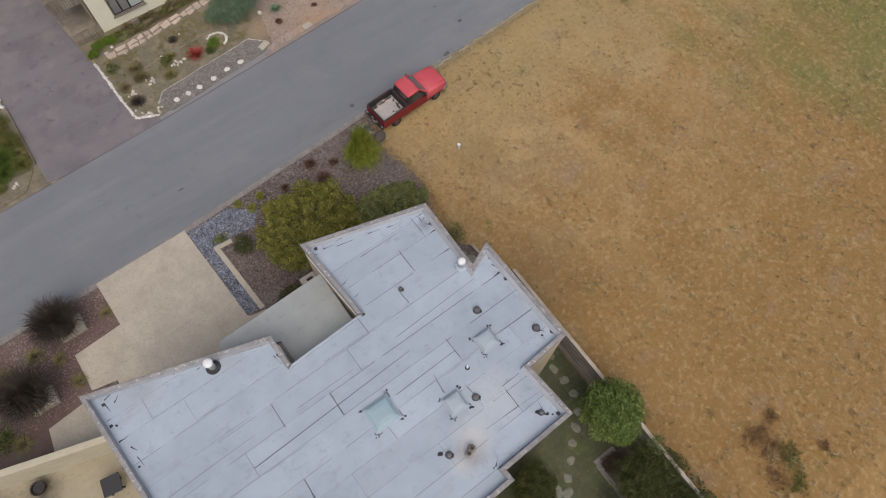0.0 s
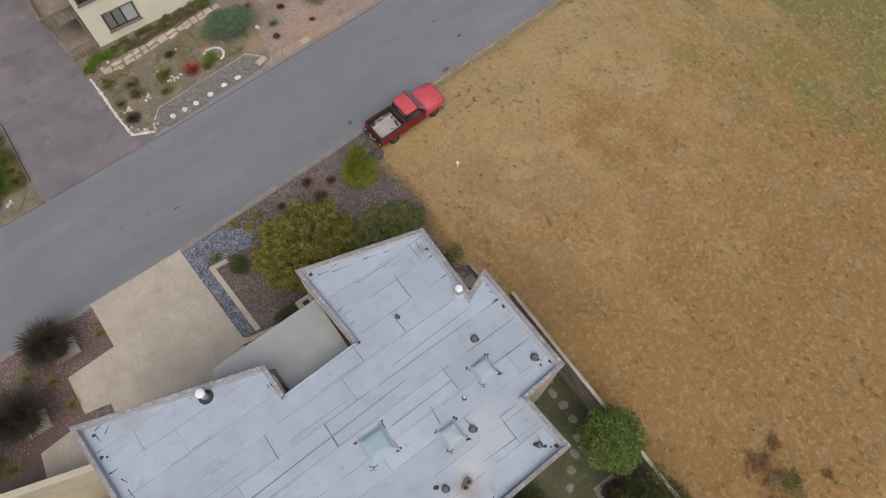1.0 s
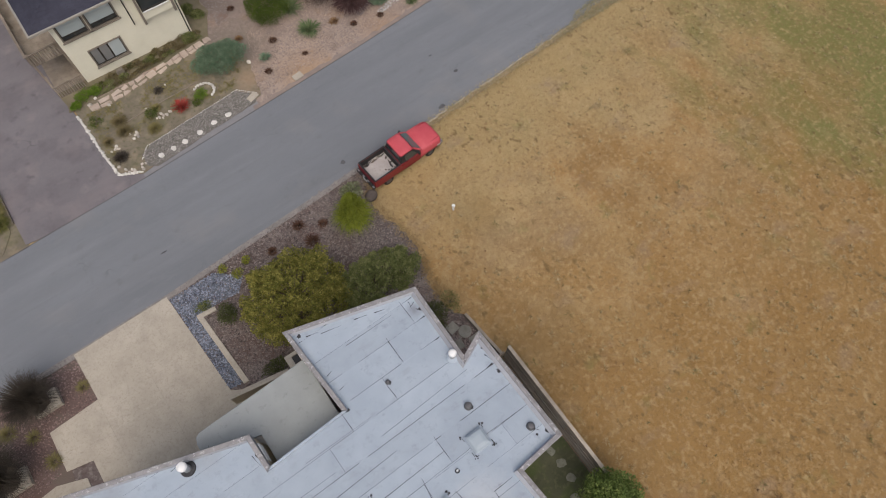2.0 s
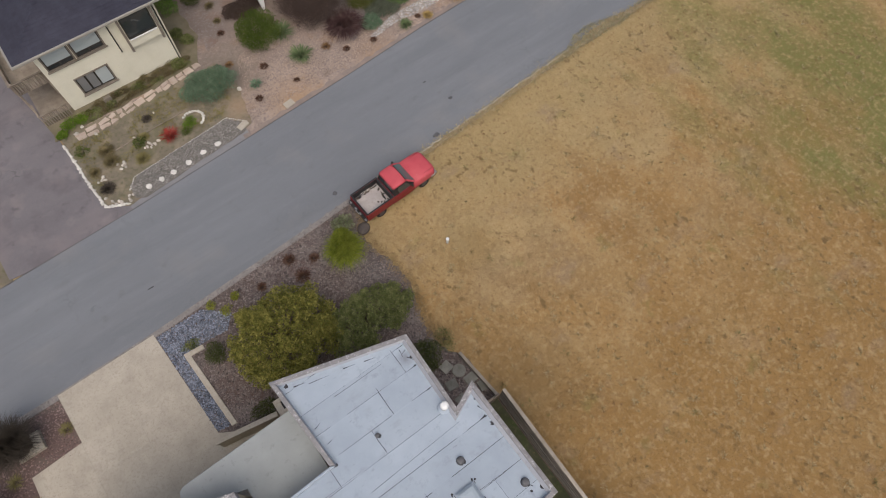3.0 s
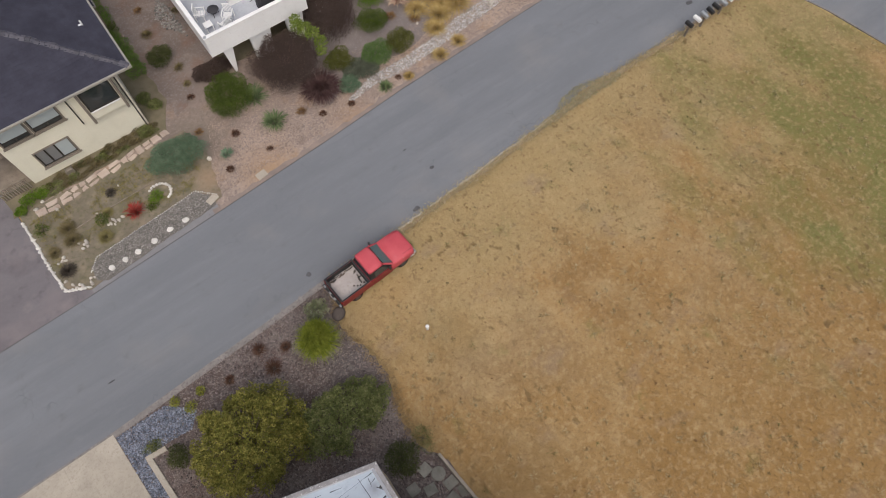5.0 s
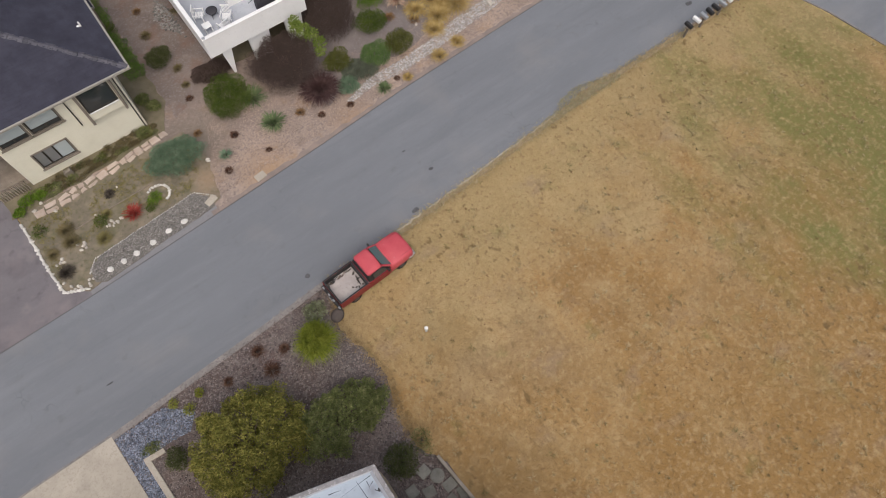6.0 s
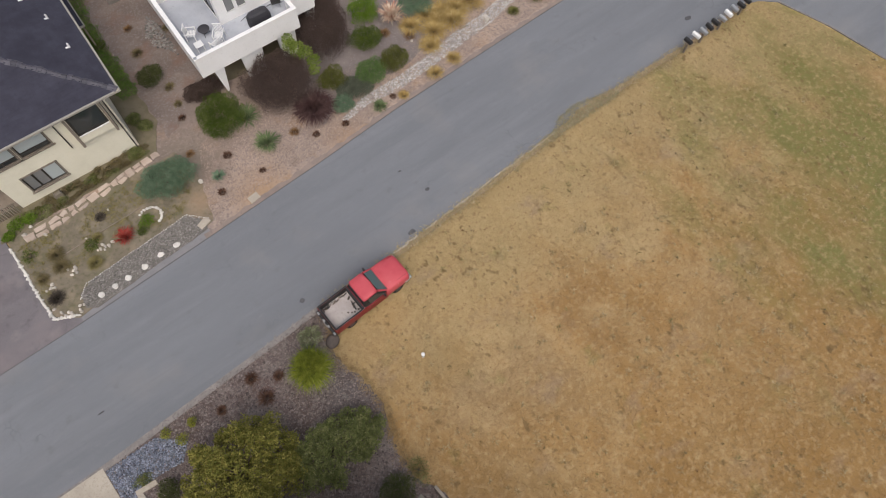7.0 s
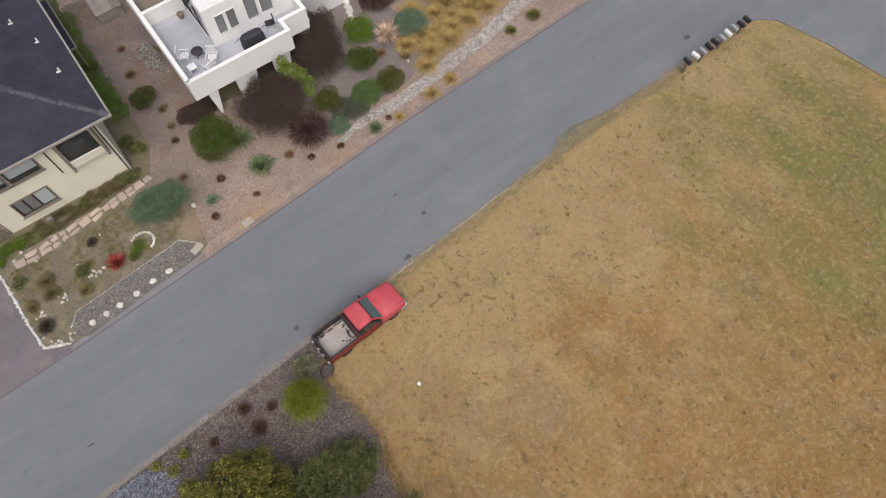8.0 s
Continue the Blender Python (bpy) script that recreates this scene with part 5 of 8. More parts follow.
part("ledge", boxes((1.035, 1.1, 10.6, 11.4, 6.0, 6.8), bevel=0.02), M["white"], house, "pale stucco panel below the roof edge")
# fascia strip of pale stucco along the wing over the entry
part("fascia", prism([(4.27, 14.35), (4.567, 10.55), (4.63, 10.55), (4.33, 14.35)], 6.45, 6.95), M["white"], house)

pillar = thing("entry_pillar", "tan stucco pillar with a recessed dark top", "pillar", (3.95, 14.85, 0))
part("shaft", boxes((3.55, 4.35, 14.45, 15.25, 0, 2.7)), M["concrete"], pillar)
part("rim", boxes((3.55, 4.35, 14.45, 14.63, 2.7, 2.82), (3.55, 4.35, 15.07, 15.25, 2.7, 2.82), (3.55, 3.85, 14.63, 15.07, 2.7, 2.82), (4.2, 4.35, 14.63, 15.07, 2.7, 2.82)), M["concrete"], pillar)
part("cap", boxes((3.86, 4.19, 14.64, 15.06, 2.69, 2.73)), M["black"], pillar, "dark opening")
wall = thing("entry_wall", "low tan stucco wall beside the entry", "wall", (1.7, 15.5, 0))
part("wall", prism([(0.2, 15.5), (3.3, 15.0), (3.33, 15.18), (0.23, 15.68)], 0, 1.2, bevel=0.02), M["stucco_tan"], wall)
part("wall_cap", prism([(0.12, 15.48), (3.3, 14.96), (3.34, 15.21), (0.16, 15.73)], 1.2, 1.26, bevel=0.01), M["concrete"], wall)

# courtyard wall
court = thing("courtyard_wall", "cream stucco courtyard wall with a rounded top", "wall", (-10, 14.4, 0))
part("wall", prism([(-16, 16.1), (-6.5, 13.25), (-6.44, 13.48), (-15.94, 16.33)], 0, 2.44, bevel=0.02), M["courtwall"], court)
part("wall_cap", prism([(-16, 16.05), (-6.5, 13.2), (-6.41, 13.53), (-15.91, 16.38)], 2.44, 2.52, bevel=0.02), M["courtwall"], court)


# ---- driveway slabs, paving and edging ----
def slabs(name, plan_, lines, z, material, parent, gap=0.012, thick=0.12):
    """Cut an outline along lines (point, normal) and lay each piece as its own slab."""
    bm = bmesh.new()
    bm.faces.new([bm.verts.new((*p, 0)) for p in plan_])
    for co, no in lines:
        bmesh.ops.bisect_plane(bm, geom=bm.verts[:] + bm.edges[:] + bm.faces[:], plane_co=(*co, 0), plane_no=(*no, 0))
    for f in bm.faces[:]:
        pts = [tuple(v.co.to_2d()) for v in f.verts]
        if f.normal.z < 0:
            pts.reverse()
        part(name, prism(offset(pts, gap / 2), z - thick, z, bevel=0.003), M[material], parent)
    bm.free()


drive = structure("driveway_near", prism(offset(drive_plan, 0.03), -0.14, 0.03), M["kerb"], "tan exposed concrete driveway in large slabs", "driveway")
slabs("slab", drive_plan, [((-2.8, 20), (1, 0.02)), ((0, 17.9), (0, 1)), ((-5.6, 18), (1, 0.01))], 0.05, "concrete", drive, 0.004)
walkway = structure("side_walk", prism([(-10.9, 16.9), (-9.0, 17.1), (-7.6, 16.6), (-7.6, 13.8), (-11.2, 15)], -0.1, 0.04), M["concrete"], "tan concrete side walk beside the courtyard wall", "path")

edging = thing("bed_edging", "tan concrete edging round a mulch bed", "edging", (1.1, 18.5, 0))
part("edge_strip", prism([(0.68, 20.75), (0.98, 20.75), (1.32, 16.2), (1.02, 16.2)], 0, 0.12, bevel=0.012), M["concrete"], edging)
part("edge_strip", prism([(0.68, 21.02), (1.75, 20.95), (1.75, 20.68), (0.68, 20.755)], 0, 0.12, bevel=0.012), M["concrete"], edging)
for cx, cy in ((-7.08, 20.69), (-9.81, 17.82)):
    e = thing("corner_block", "low grey concrete corner wall round a plant", "edging", (cx, cy, 0), "corner walls by the driveway")
    part("edge_strip", boxes((cx - 1.35, cx, cy, cy + 0.36, 0, 0.3), bevel=0.015), M["concrete"], e)
    part("edge_strip", boxes((cx - 0.46, cx + 0.003, cy + 0.362, cy + 1.05, 0, 0.303), bevel=0.015), M["concrete"], e)

# paving by the north corner, timber edging and the tall fence
for x, y, sx, sy, turn in ((11.75, 12.3, 0.3, 0.28, 10), (11.45, 11.35, 0.3, 0.26, -8), (12.45, 11.05, 0.32, 0.27, 4), (12.1, 10.35, 0.3, 0.3, 12), (10.75, 11.85, 0.28, 0.28, 0), (12.74, 10.4, 0.2, 0.28, -5), (11.4, 10.4, 0.28, 0.28, 6), (10.6, 11.05, 0.3, 0.28, 3)):
    me = boxes((-sx, sx, -sy, sy, -0.05, 0.05), bevel=0.02)
    ob = tagged(link_mesh("paver", me, M["paver"]), "square grey concrete paver set in gravel", "paver", "pavers by the house corner")
    ob.matrix_basis = pose(x, y, 0.03, 0, 0, turn)
me = lathe([(0.36, -0.05), (0.37, 0.03), (0.34, 0.05)], (0, 0, 0), 18)
ob = tagged(link_mesh("paver", me, M["paver"]), "round grey concrete paver set in gravel", "paver", "pavers by the house corner")
ob.matrix_basis = pose(12.2, 11.75, 0.03)
timber = thing("timber_edging", "weathered timber edging between garden and field", "edging", (12.8, 11, 0))
part("beam", prism([(12.68, 12.5), (12.84, 12.5), (13.12, 9.55), (12.94, 9.55)], 0, 0.32, bevel=0.015), M["palewood"], timber)
part("beam", boxes((11.6, 13.05, 9.38, 9.5, 0, 0.9), bevel=0.012), M["wood"], timber)

fence = thing("board_fence", "silvered horizontal board fence with flat cap rail", "fence", (13.1, 1, 0))
y = 9.35
while y > -9:
    part("post", boxes((13.07, 13.17, y - 0.1, y, 0, 2.3), bevel=0.008), M["fence"], fence)
    y2 = max(y - 2.4, -9)
    for k in range(9):
        z = 0.08 + k * 0.245
        part("board", boxes((13.0 + R.uniform(-0.012, 0.012), 13.045, y2 + 0.004, y - 0.004, z, z + 0.215)), M["fence"], fence)
    part("cap_rail", boxes((12.98, 13.16, y2 + 0.003, y - 0.003, 2.305, 2.35), bevel=0.008), M["palewood"], fence, "bleached flat cap rail")
    y = y2
for x, y in ((12.09, 3.39), (12.02, 2.56), (11.58, 1.72), (10.99, 1.17), (10.33, 0.69), (9.74, 0.07), (9.04, -0.47), (8.61, -0.98), (8.25, -0.7), (12.02, 4.18), (12.3, 4.9)):
    ob = tagged(link_mesh("stepping_stone", stone_shape(R.uniform(0.26, 0.36), R.uniform(0.2, 0.28), 0.05, R, 8), M["palestone"]), "pale irregular stepping stone in the lawn", "stepping stone", "stepping stones in the side yard")
    ob.matrix_basis = pose(x, y, 0.035, 0, 0, R.uniform(0, 360))
for a, b, c, d in ((10.6, 11.9, -0.9, -0.62), (10.55, 10.82, -3.2, -0.9)):
    structure("path_edge", boxes((a, b, c, d, -0.05, 0.07), bevel=0.01), M["kerb"], "grey concrete path edge in the side yard", "edging")
structure("planted_soil", prism(wobble([(10.85, -0.95), (12.9, -0.95), (12.9, -8.5), (10.85, -8.5)], 0.04, R), -0.1, 0.035), M["mulch"], "dark mulched bed under shade trees", "garden bed")

# white pipe in the field
post = thing("marker_pipe", "short white marker pipe standing in dry grass", "marker", (16.1, 18.2, 0))
part("pipe", lathe([(0.07, -0.1), (0.07, 0.42), (0.065, 0.44)], (16.1, 18.2, 0), 12), M["whiteplastic"], post)
part("cap", lathe([(0.105, 0.42), (0.11, 0.5), (0.08, 0.54)], (16.1, 18.2, 0), 12), M["whiteplastic"], post)
ob = tagged(link_mesh("boulder", lathe([(0.32, -0.12), (0.42, 0.02), (0.43, 0.12), (0.35, 0.22), (0.18, 0.28), (0.05, 0.29)], (0, 0, 0), 14), M["rock"]), "rounded brown boulder beside the mulch bed", "boulder")
ob.matrix_basis = pose(12.62, 21.75, 0.0, 0, 0, 30) @ Matrix.Diagonal((1.0, 0.84, 1.0, 1))
smooth(ob)


# ---- far side: stones and paths ----
def stone(name, x, y, z, rx, ry, rz, m, label, cat, group=""):
    ob = tagged(link_mesh(name, stone_shape(rx, ry, rz, R, R.choice((6, 7, 8))), M[m]), label, cat, group)
    ob.matrix_basis = pose(x, y, z, 0, 0, R.uniform(0, 360))
    return ob


for x, y in ((3.67, 31.57), (4.5, 31.6), (5.3, 31.63), (6.35, 31.7), (7.42, 31.84), (8.42, 31.88)):
    stone("stepping_stone", x, y, 0.08, 0.22, 0.18, 0.05, "whitestone", "white painted stepping stone in gravel", "stepping stone", "white stepping stones")
for k in range(62):
    f = k / 61
    x = float(np.interp(f, [0, 0.3, 0.6, 0.82, 1], [0.62, 0.72, 0.85, 0.98, 2.2]))
    y = float(np.interp(f, [0, 0.3, 0.6, 0.82, 1], [37.2, 35.2, 33.2, 31.75, 31.2]))
    stone("border_stone", x + R.uniform(-0.04, 0.04), y, 0.06, R.uniform(0.08, 0.15), R.uniform(0.055, 0.085), 0.07, "whitestone", "pale rough border stone along the driveway", "border stone", "border stones by the driveway")
for k in range(64):
    f = k / 63
    x = float(np.interp(f, [0, 0.12, 0.85, 1], [2.62, 3.2, 9.75, 10.7]))
    y = float(np.interp(f, [0, 0.12, 0.85, 1], [32.0, 32.68, 33.3, 32.35]))
    stone("edging_stone", x, y + R.uniform(-0.03, 0.03), 0.055, R.uniform(0.035, 0.07), R.uniform(0.025, 0.045), 0.035, "whitestone", "small pale stone edging a gravel bed", "edging stone", "stones edging the gravel bed")
# flagstone path in two close rows


def flag_shape(a, b, z):
    """One flat flagstone with straight broken edges, a by b."""
    j = lambda: R.uniform(-0.07, 0.07)
    pts = [(-a + j(), -b + j()), (R.uniform(-0.2, 0.2) * a, -b + 0.4 * j()), (a + j(), -b + j()), (a + 0.4 * j(), R.uniform(-0.3, 0.3) * b), (a + j(), b + j()), (-a + j(), b + j())]
    return prism(pts, -0.06, z, bevel=0.012)


x = 1.45
while x < 10.0:
    y = float(np.interp(x, [1.5, 3.2, 5, 7, 8.4, 9.8], [37.3, 37.35, 37.6, 37.75, 37.9, 38.15]))
    w = R.uniform(0.42, 0.8)
    slope_ = 5 if x < 3 else 8
    split = R.random() < 0.45
    rows_ = ((0.17, 0.17), (-0.2, 0.15)) if split else ((0.0, R.uniform(0.2, 0.3)),)
    for dy, b in rows_:
        ob = tagged(link_mesh("flagstone", flag_shape(w / 2 - 0.05, b - 0.02, 0.03), M["flagstone"]), "flat pink flagstone in a garden path", "flagstone", "flagstone path")
        ob.matrix_basis = pose(x + w / 2, y + dy + R.uniform(-0.04, 0.04), 0.055 + R.uniform(0, 0.02), 0, 0, slope_ + R.uniform(-8, 8))
    x += w + 0.02
for k in range(13):
    a = radians(-60 + 190 * k / 12)
    stone("ring_stone", 8.0 + 0.68 * math.cos(a), 34.4 + 0.62 * math.sin(a), 0.07, R.uniform(0.09, 0.15), R.uniform(0.06, 0.1), 0.08, "whitestone", "white stone in a ring round a plant", "border stone", "ring of white stones")
for x, y, s in ((1.5, 33.5, 0.28), (1.7, 33.75, 0.2), (2.95, 33.75, 0.3), (3.15, 33.95, 0.2), (2.75, 34.1, 0.16), (4.8, 34.1, 0.25), (5.3, 34.2, 0.3), (5.0, 34.4, 0.18), (1.6, 31.7, 0.3), (2.1, 31.45, 0.34), (2.5, 31.6, 0.26), (1.2, 32.3, 0.16), (11.5, 34.8, 0.28), (2.6, 36.9, 0.2), (1.6, 37.6, 0.22), (2.1, 37.9, 0.18), (4.4, 35.3, 0.12), (6.2, 36.3, 0.12), (-6.9, 31.5, 0.3), (9.46, 18.4, 0.13), (28.0, 36.2, 0.2), (33.2, 34.8, 0.4)):
    for k in range(4 if s > 0.22 and x < 8 else 1):
        f = 0.42 if s > 0.22 and x < 8 else 0.75
        stone("garden_rock", x + (R.uniform(-0.8, 0.8) * s if f < 0.5 else 0), y + (R.uniform(-0.6, 0.6) * s if f < 0.5 else 0), 0.06, s * f * R.uniform(0.7, 1.3), s * f * 0.7, s * f * 0.7, "gardenrock", "pale rough garden rock", "rock", "garden rocks")
for x, y, sx, sy, t_ in ((13.55, 31.95, 0.33, 0.24, 8), (10.35, 32.2, 0.36, 0.22, 20)):
    ob = tagged(link_mesh("concrete_pad", boxes((-sx, sx, -sy, sy, -0.05, 0.06), bevel=0.015), M["concrete"]), "small pale concrete utility pad", "pad", "utility pads by the street")
    ob.matrix_basis = pose(x, y, 0.05, 0, 0, t_)
board = thing("garden_board", "thin pale timber edging board by the driveway", "edging", (-5.45, 34.7, 0))
part("board", prism([(-5.44, 32.3), (-5.38, 32.3), (-5.34, 37.2), (-5.4, 37.2)], 0, 0.16), M["wood"], board)
for k in range(9):
    stone("border_stone", -5.6 + R.uniform(-0.2, 0.1), 37.4 + k * 0.32, 0.09, R.uniform(0.14, 0.2), 0.14, 0.13, "whitestone", "pale rough border stone along the driveway", "border stone", "border stones by the driveway")
for k in range(7):
    stone("border_stone", 26.9 + 0.13 * k + R.uniform(-0.05, 0.05), 41.2 + 0.42 * k, 0.09, R.uniform(0.2, 0.34), R.uniform(0.18, 0.28), 0.14, "whitestone", "large white stone lining a path", "border stone", "white stones lining a path")


# ---- the cream house with the dark hip roof ----
cream = thing("cream_house", "two-storey cream stucco house with dark hip roof", "house", (6, 45, 0))
X0, X1, Y0, Y1 = 2.22, 9.66, 39.35, 56.0


def cut_wall(name, x0, x1, y0, y1, z0, z1, holes, m, parent):
    """A wall along x with rectangular openings (x0, x1, z0, z1) through it."""
    xs_ = sorted({x0, x1, *(h[0] for h in holes), *(h[1] for h in holes)})
    zs_ = sorted({z0, z1, *(h[2] for h in holes), *(h[3] for h in holes)})
    bm = bmesh.new()
    for a, b in zip(xs_, xs_[1:]):
        for c, d in zip(zs_, zs_[1:]):
            if not any(h[0] <= a and b <= h[1] and h[2] <= c and d <= h[3] for h in holes):
                box(bm, a, b, y0, y1, c, d)
    bmesh.ops.remove_doubles(bm, verts=bm.verts[:], dist=0.0005)
    inner = [f for f in bm.faces if sum(1 for g in bm.faces if g is not f and (g.calc_center_median() - f.calc_center_median()).length < 0.001)]
    bmesh.ops.delete(bm, geom=inner, context="FACES")
    return part(name, bm, m, parent)


def window(x0, x1, z0, z1, y, parent, panes, frame=0.09, deep=0.12, sill=True):
    """A framed window in a wall that faces -y; panes: rows of x share and glass."""
    w = part("window", boxes((x0 - frame, x1 + frame, y - 0.05, y + 0.04, z1, z1 + frame), (x0 - frame, x1 + frame, y - 0.05, y + 0.04, z0 - frame, z0), (x0 - frame, x0, y - 0.05, y + 0.04, z0, z1), (x1, x1 + frame, y - 0.05, y + 0.04, z0, z1), bevel=0.008), M["trim"], parent, "grey-brown trimmed window with bronze sashes")
    at = x0
    for k, (share, g) in enumerate(panes):
        b = at + share * (x1 - x0)
        part("sash", boxes((at, b, y + 0.03, y + 0.08, z0, z0 + 0.05), (at, b, y + 0.03, y + 0.08, z1 - 0.05, z1), (at, at + 0.05, y + 0.03, y + 0.08, z0 + 0.05, z1 - 0.05), (b - 0.05, b, y + 0.03, y + 0.08, z0 + 0.05, z1 - 0.05)), M["bronze"], w)
        part("pane", boxes((at + 0.045, b - 0.045, y + 0.05, y + 0.062, z0 + 0.045, z1 - 0.045)), M[g], w)
        at = b
    if sill:
        part("sill", boxes((x0 - 0.16, x1 + 0.16, y - 0.12, y + 0.02, z0 - frame - 0.05, z0 - frame - 0.002), bevel=0.008), M["trim"], w)
    return w


holes = [(3.4, 5.4, 0.9, 2.22), (2.58, 4.12, 3.62, 4.95), (4.34, 5.98, 3.62, 4.95)]
cut_wall("wall", X0, X1, Y0, Y0 + 0.2, 0, 5.35, holes, M["stucco"], cream)
for a, b, c, d in ((X0, X0 + 0.2, Y0 + 0.202, Y1 - 0.202), (X1 - 0.2, X1, Y0 + 0.202, Y1 - 0.202), ):
    part("wall", boxes((a, b, c, d, 0, 5.35)), M["stucco"], cream)
part("wall", boxes((X0, X1, Y1 - 0.2, Y1, 0, 5.35)), M["stucco"], cream)
window(3.4, 5.4, 0.9, 2.22, Y0, cream, ((0.28, "greyglass"), (0.30, "greyglass"), (0.42, "paleglass")))
window(2.58, 4.12, 3.62, 4.95, Y0, cream, ((1.0, "paleglass"),))
window(4.34, 5.98, 3.62, 4.95, Y0, cream, ((1.0, "paleglass"),))
for a, b in ((2.6, 4.1), (4.36, 5.96)):
    part("vent_sash", boxes((a, b, Y0 - 0.01, Y0 + 0.03, 3.64, 3.95), bevel=0.01), M["bronze"], cream, "dark lower sash")
    for k in range(2):
        part("vent_pane", boxes((a + 0.06 + k * (b - a) / 2, a + (k + 1) * (b - a) / 2 - 0.05, Y0 - 0.02, Y0 - 0.012, 3.72, 3.9)), M["glass"], cream)
# bay under the eave
BX0, BX1, BY = 7.17, 9.36, 38.95
bay = part("bay", boxes((BX0, BX0 + 0.24, BY, Y0 - 0.002, 2.85, 5.34), (BX1 - 0.24, BX1, BY, Y0 - 0.002, 2.85, 5.34), (BX0 + 0.24, BX1 - 0.24, BY, Y0 - 0.002, 2.85, 3.58), (BX0 + 0.24, BX1 - 0.24, BY, Y0 - 0.002, 5.2, 5.34)), M["stucco"], cream, "projecting bay with a picture window")
for x in (BX0 + 0.02, BX1 - 0.14):
    part("corbel", prism([(x, BY - 0.06), (x + 0.14, BY - 0.06), (x + 0.14, Y0 - 0.003), (x, Y0 - 0.003)], 2.55, 5.36, bevel=0.01), M["trim"], cream, "grey-brown timber bracket")
part("picture_frame", boxes((BX0 + 0.2, BX1 - 0.18, BY - 0.03, BY + 0.04, 3.5, 3.62), (BX0 + 0.2, BX1 - 0.18, BY - 0.03, BY + 0.04, 5.18, 5.26), (BX0 + 0.2, BX0 + 0.28, BY - 0.03, BY + 0.04, 3.62, 5.18), (BX1 - 0.26, BX1 - 0.18, BY - 0.03, BY + 0.04, 3.62, 5.18)), M["bronze"], bay)
part("picture_sill", boxes((BX0 + 0.25, BX1 - 0.22, BY - 0.08, BY + 0.0, 3.44, 3.5)), M["white"], bay, "white sill")
part("picture_pane", boxes((BX0 + 0.28, BX1 - 0.26, BY + 0.0, BY + 0.015, 3.62, 5.18)), M["glass"], bay)
for x in (6.62, 9.5):
    pts = [(x, Y0 - 0.5, 5.42), (x, Y0 - 0.45, 5.25), (x + 0.02, Y0 - 0.06, 4.7), (x + 0.02, Y0 - 0.06, 2.6 if x < 7 else 0.1)]
    part("downpipe", tube(pts, 0.035, 8), M["bronze"], cream, "thin dark downpipe")
# hip roof, in courses of shingle, with caps along the hips
EX0, EX1, EY0, EY1, EZ, PITCH = 1.25, 10.57, 38.72, 56.7, 5.52, 0.30
half = (EX1 - EX0) / 2
RZ = EZ + half * PITCH
mx = (EX0 + EX1) / 2
roof1 = part("roof", raw("roof", [(EX0, EY0, EZ), (EX1, EY0, EZ), (EX1, EY1, EZ), (EX0, EY1, EZ), (mx, EY0 + half, RZ), (mx, EY1 - half, RZ), (EX0, EY0, EZ - 0.16), (EX1, EY0, EZ - 0.16), (EX1, EY1, EZ - 0.16), (EX0, EY1, EZ - 0.16)], [(0, 1, 4), (1, 2, 5, 4), (2, 3, 5), (3, 0, 4, 5), (0, 6, 7, 1), (1, 7, 8, 2), (2, 8, 9, 3), (3, 9, 6, 0), (6, 9, 8, 7)]), M["shingle"], cream, "dark slate-coloured shingle hip roof")
verts, faces = [], []


def course(a, b, z, up, down):
    """A row of shingle tabs between two points on a slope."""
    a, b = Vector(a), Vector(b)
    l, d = (b - a).length, (b - a).normalized()
    s = 0.0
    while s < l - 0.05:
        w = min(R.uniform(0.28, 0.42), l - s)
        lift = R.uniform(0.012, 0.022)
        p, q = a + d * s, a + d * (s + w - 0.012)
        i = len(verts)
        verts.extend([p + down + Vector((0, 0, lift)), q + down + Vector((0, 0, lift)), q + up + Vector((0, 0, 0.006)), p + up + Vector((0, 0, 0.006)), p + down, q + down])
        faces.extend([(i, i + 1, i + 2, i + 3), (i + 4, i + 5, i + 1, i)])
        s += w


step = 0.24
rows_n = int(half / step)
for k in range(rows_n):
    o = k * step
    z = EZ + o * PITCH
    course((EX0 + o, EY0 + o, z), (EX1 - o, EY0 + o, z), z, Vector((0, step, step * PITCH)), Vector((0, 0, 0)))
    course((EX1 - o, EY0 + o, z), (EX1 - o, EY1 - o, z), z, Vector((-step, 0, step * PITCH)), Vector((0, 0, 0)))
    course((EX0 + o, EY1 - o, z), (EX0 + o, EY0 + o, z), z, Vector((step, 0, step * PITCH)), Vector((0, 0, 0)))
tagged(part("shingles", raw("shingles", verts, faces), M["shingle"], roof1), kind="stuff")
capm = rough_mat("greyed_hip_shingle", (0.07, 0.068, 0.083), (0.108, 0.104, 0.12), (0.05, 0.048, 0.06), 2, 9, 0.85, 0.3, 0.01, 0.2)
for sx, ex in ((EX1, -1),):
    for k in range(26):
        f = (k + 0.5) / 26
        x, y, z = sx + ex * half * f, EY0 + half * f, EZ + half * f * PITCH
        me = raw("hip_cap", [(-0.16, -0.12, -0.015), (0.0, -0.12, 0.055), (0.16, -0.12, -0.015), (-0.16, 0.14, -0.03), (0.0, 0.14, 0.035), (0.16, 0.14, -0.03)], [(0, 1, 4, 3), (1, 2, 5, 4), (0, 2, 1)])
        ob = part("hip_cap", me, capm, roof1, local=True)
        w_ = R.uniform(0.8, 1.35)
        ob.matrix_basis = pose(x + R.uniform(-0.03, 0.03), y, z + 0.025, math.degrees(math.atan(PITCH / 1.414)), 0, 45 + R.uniform(-8, 8)) @ Matrix.Diagonal((w_, 1, 1, 1))
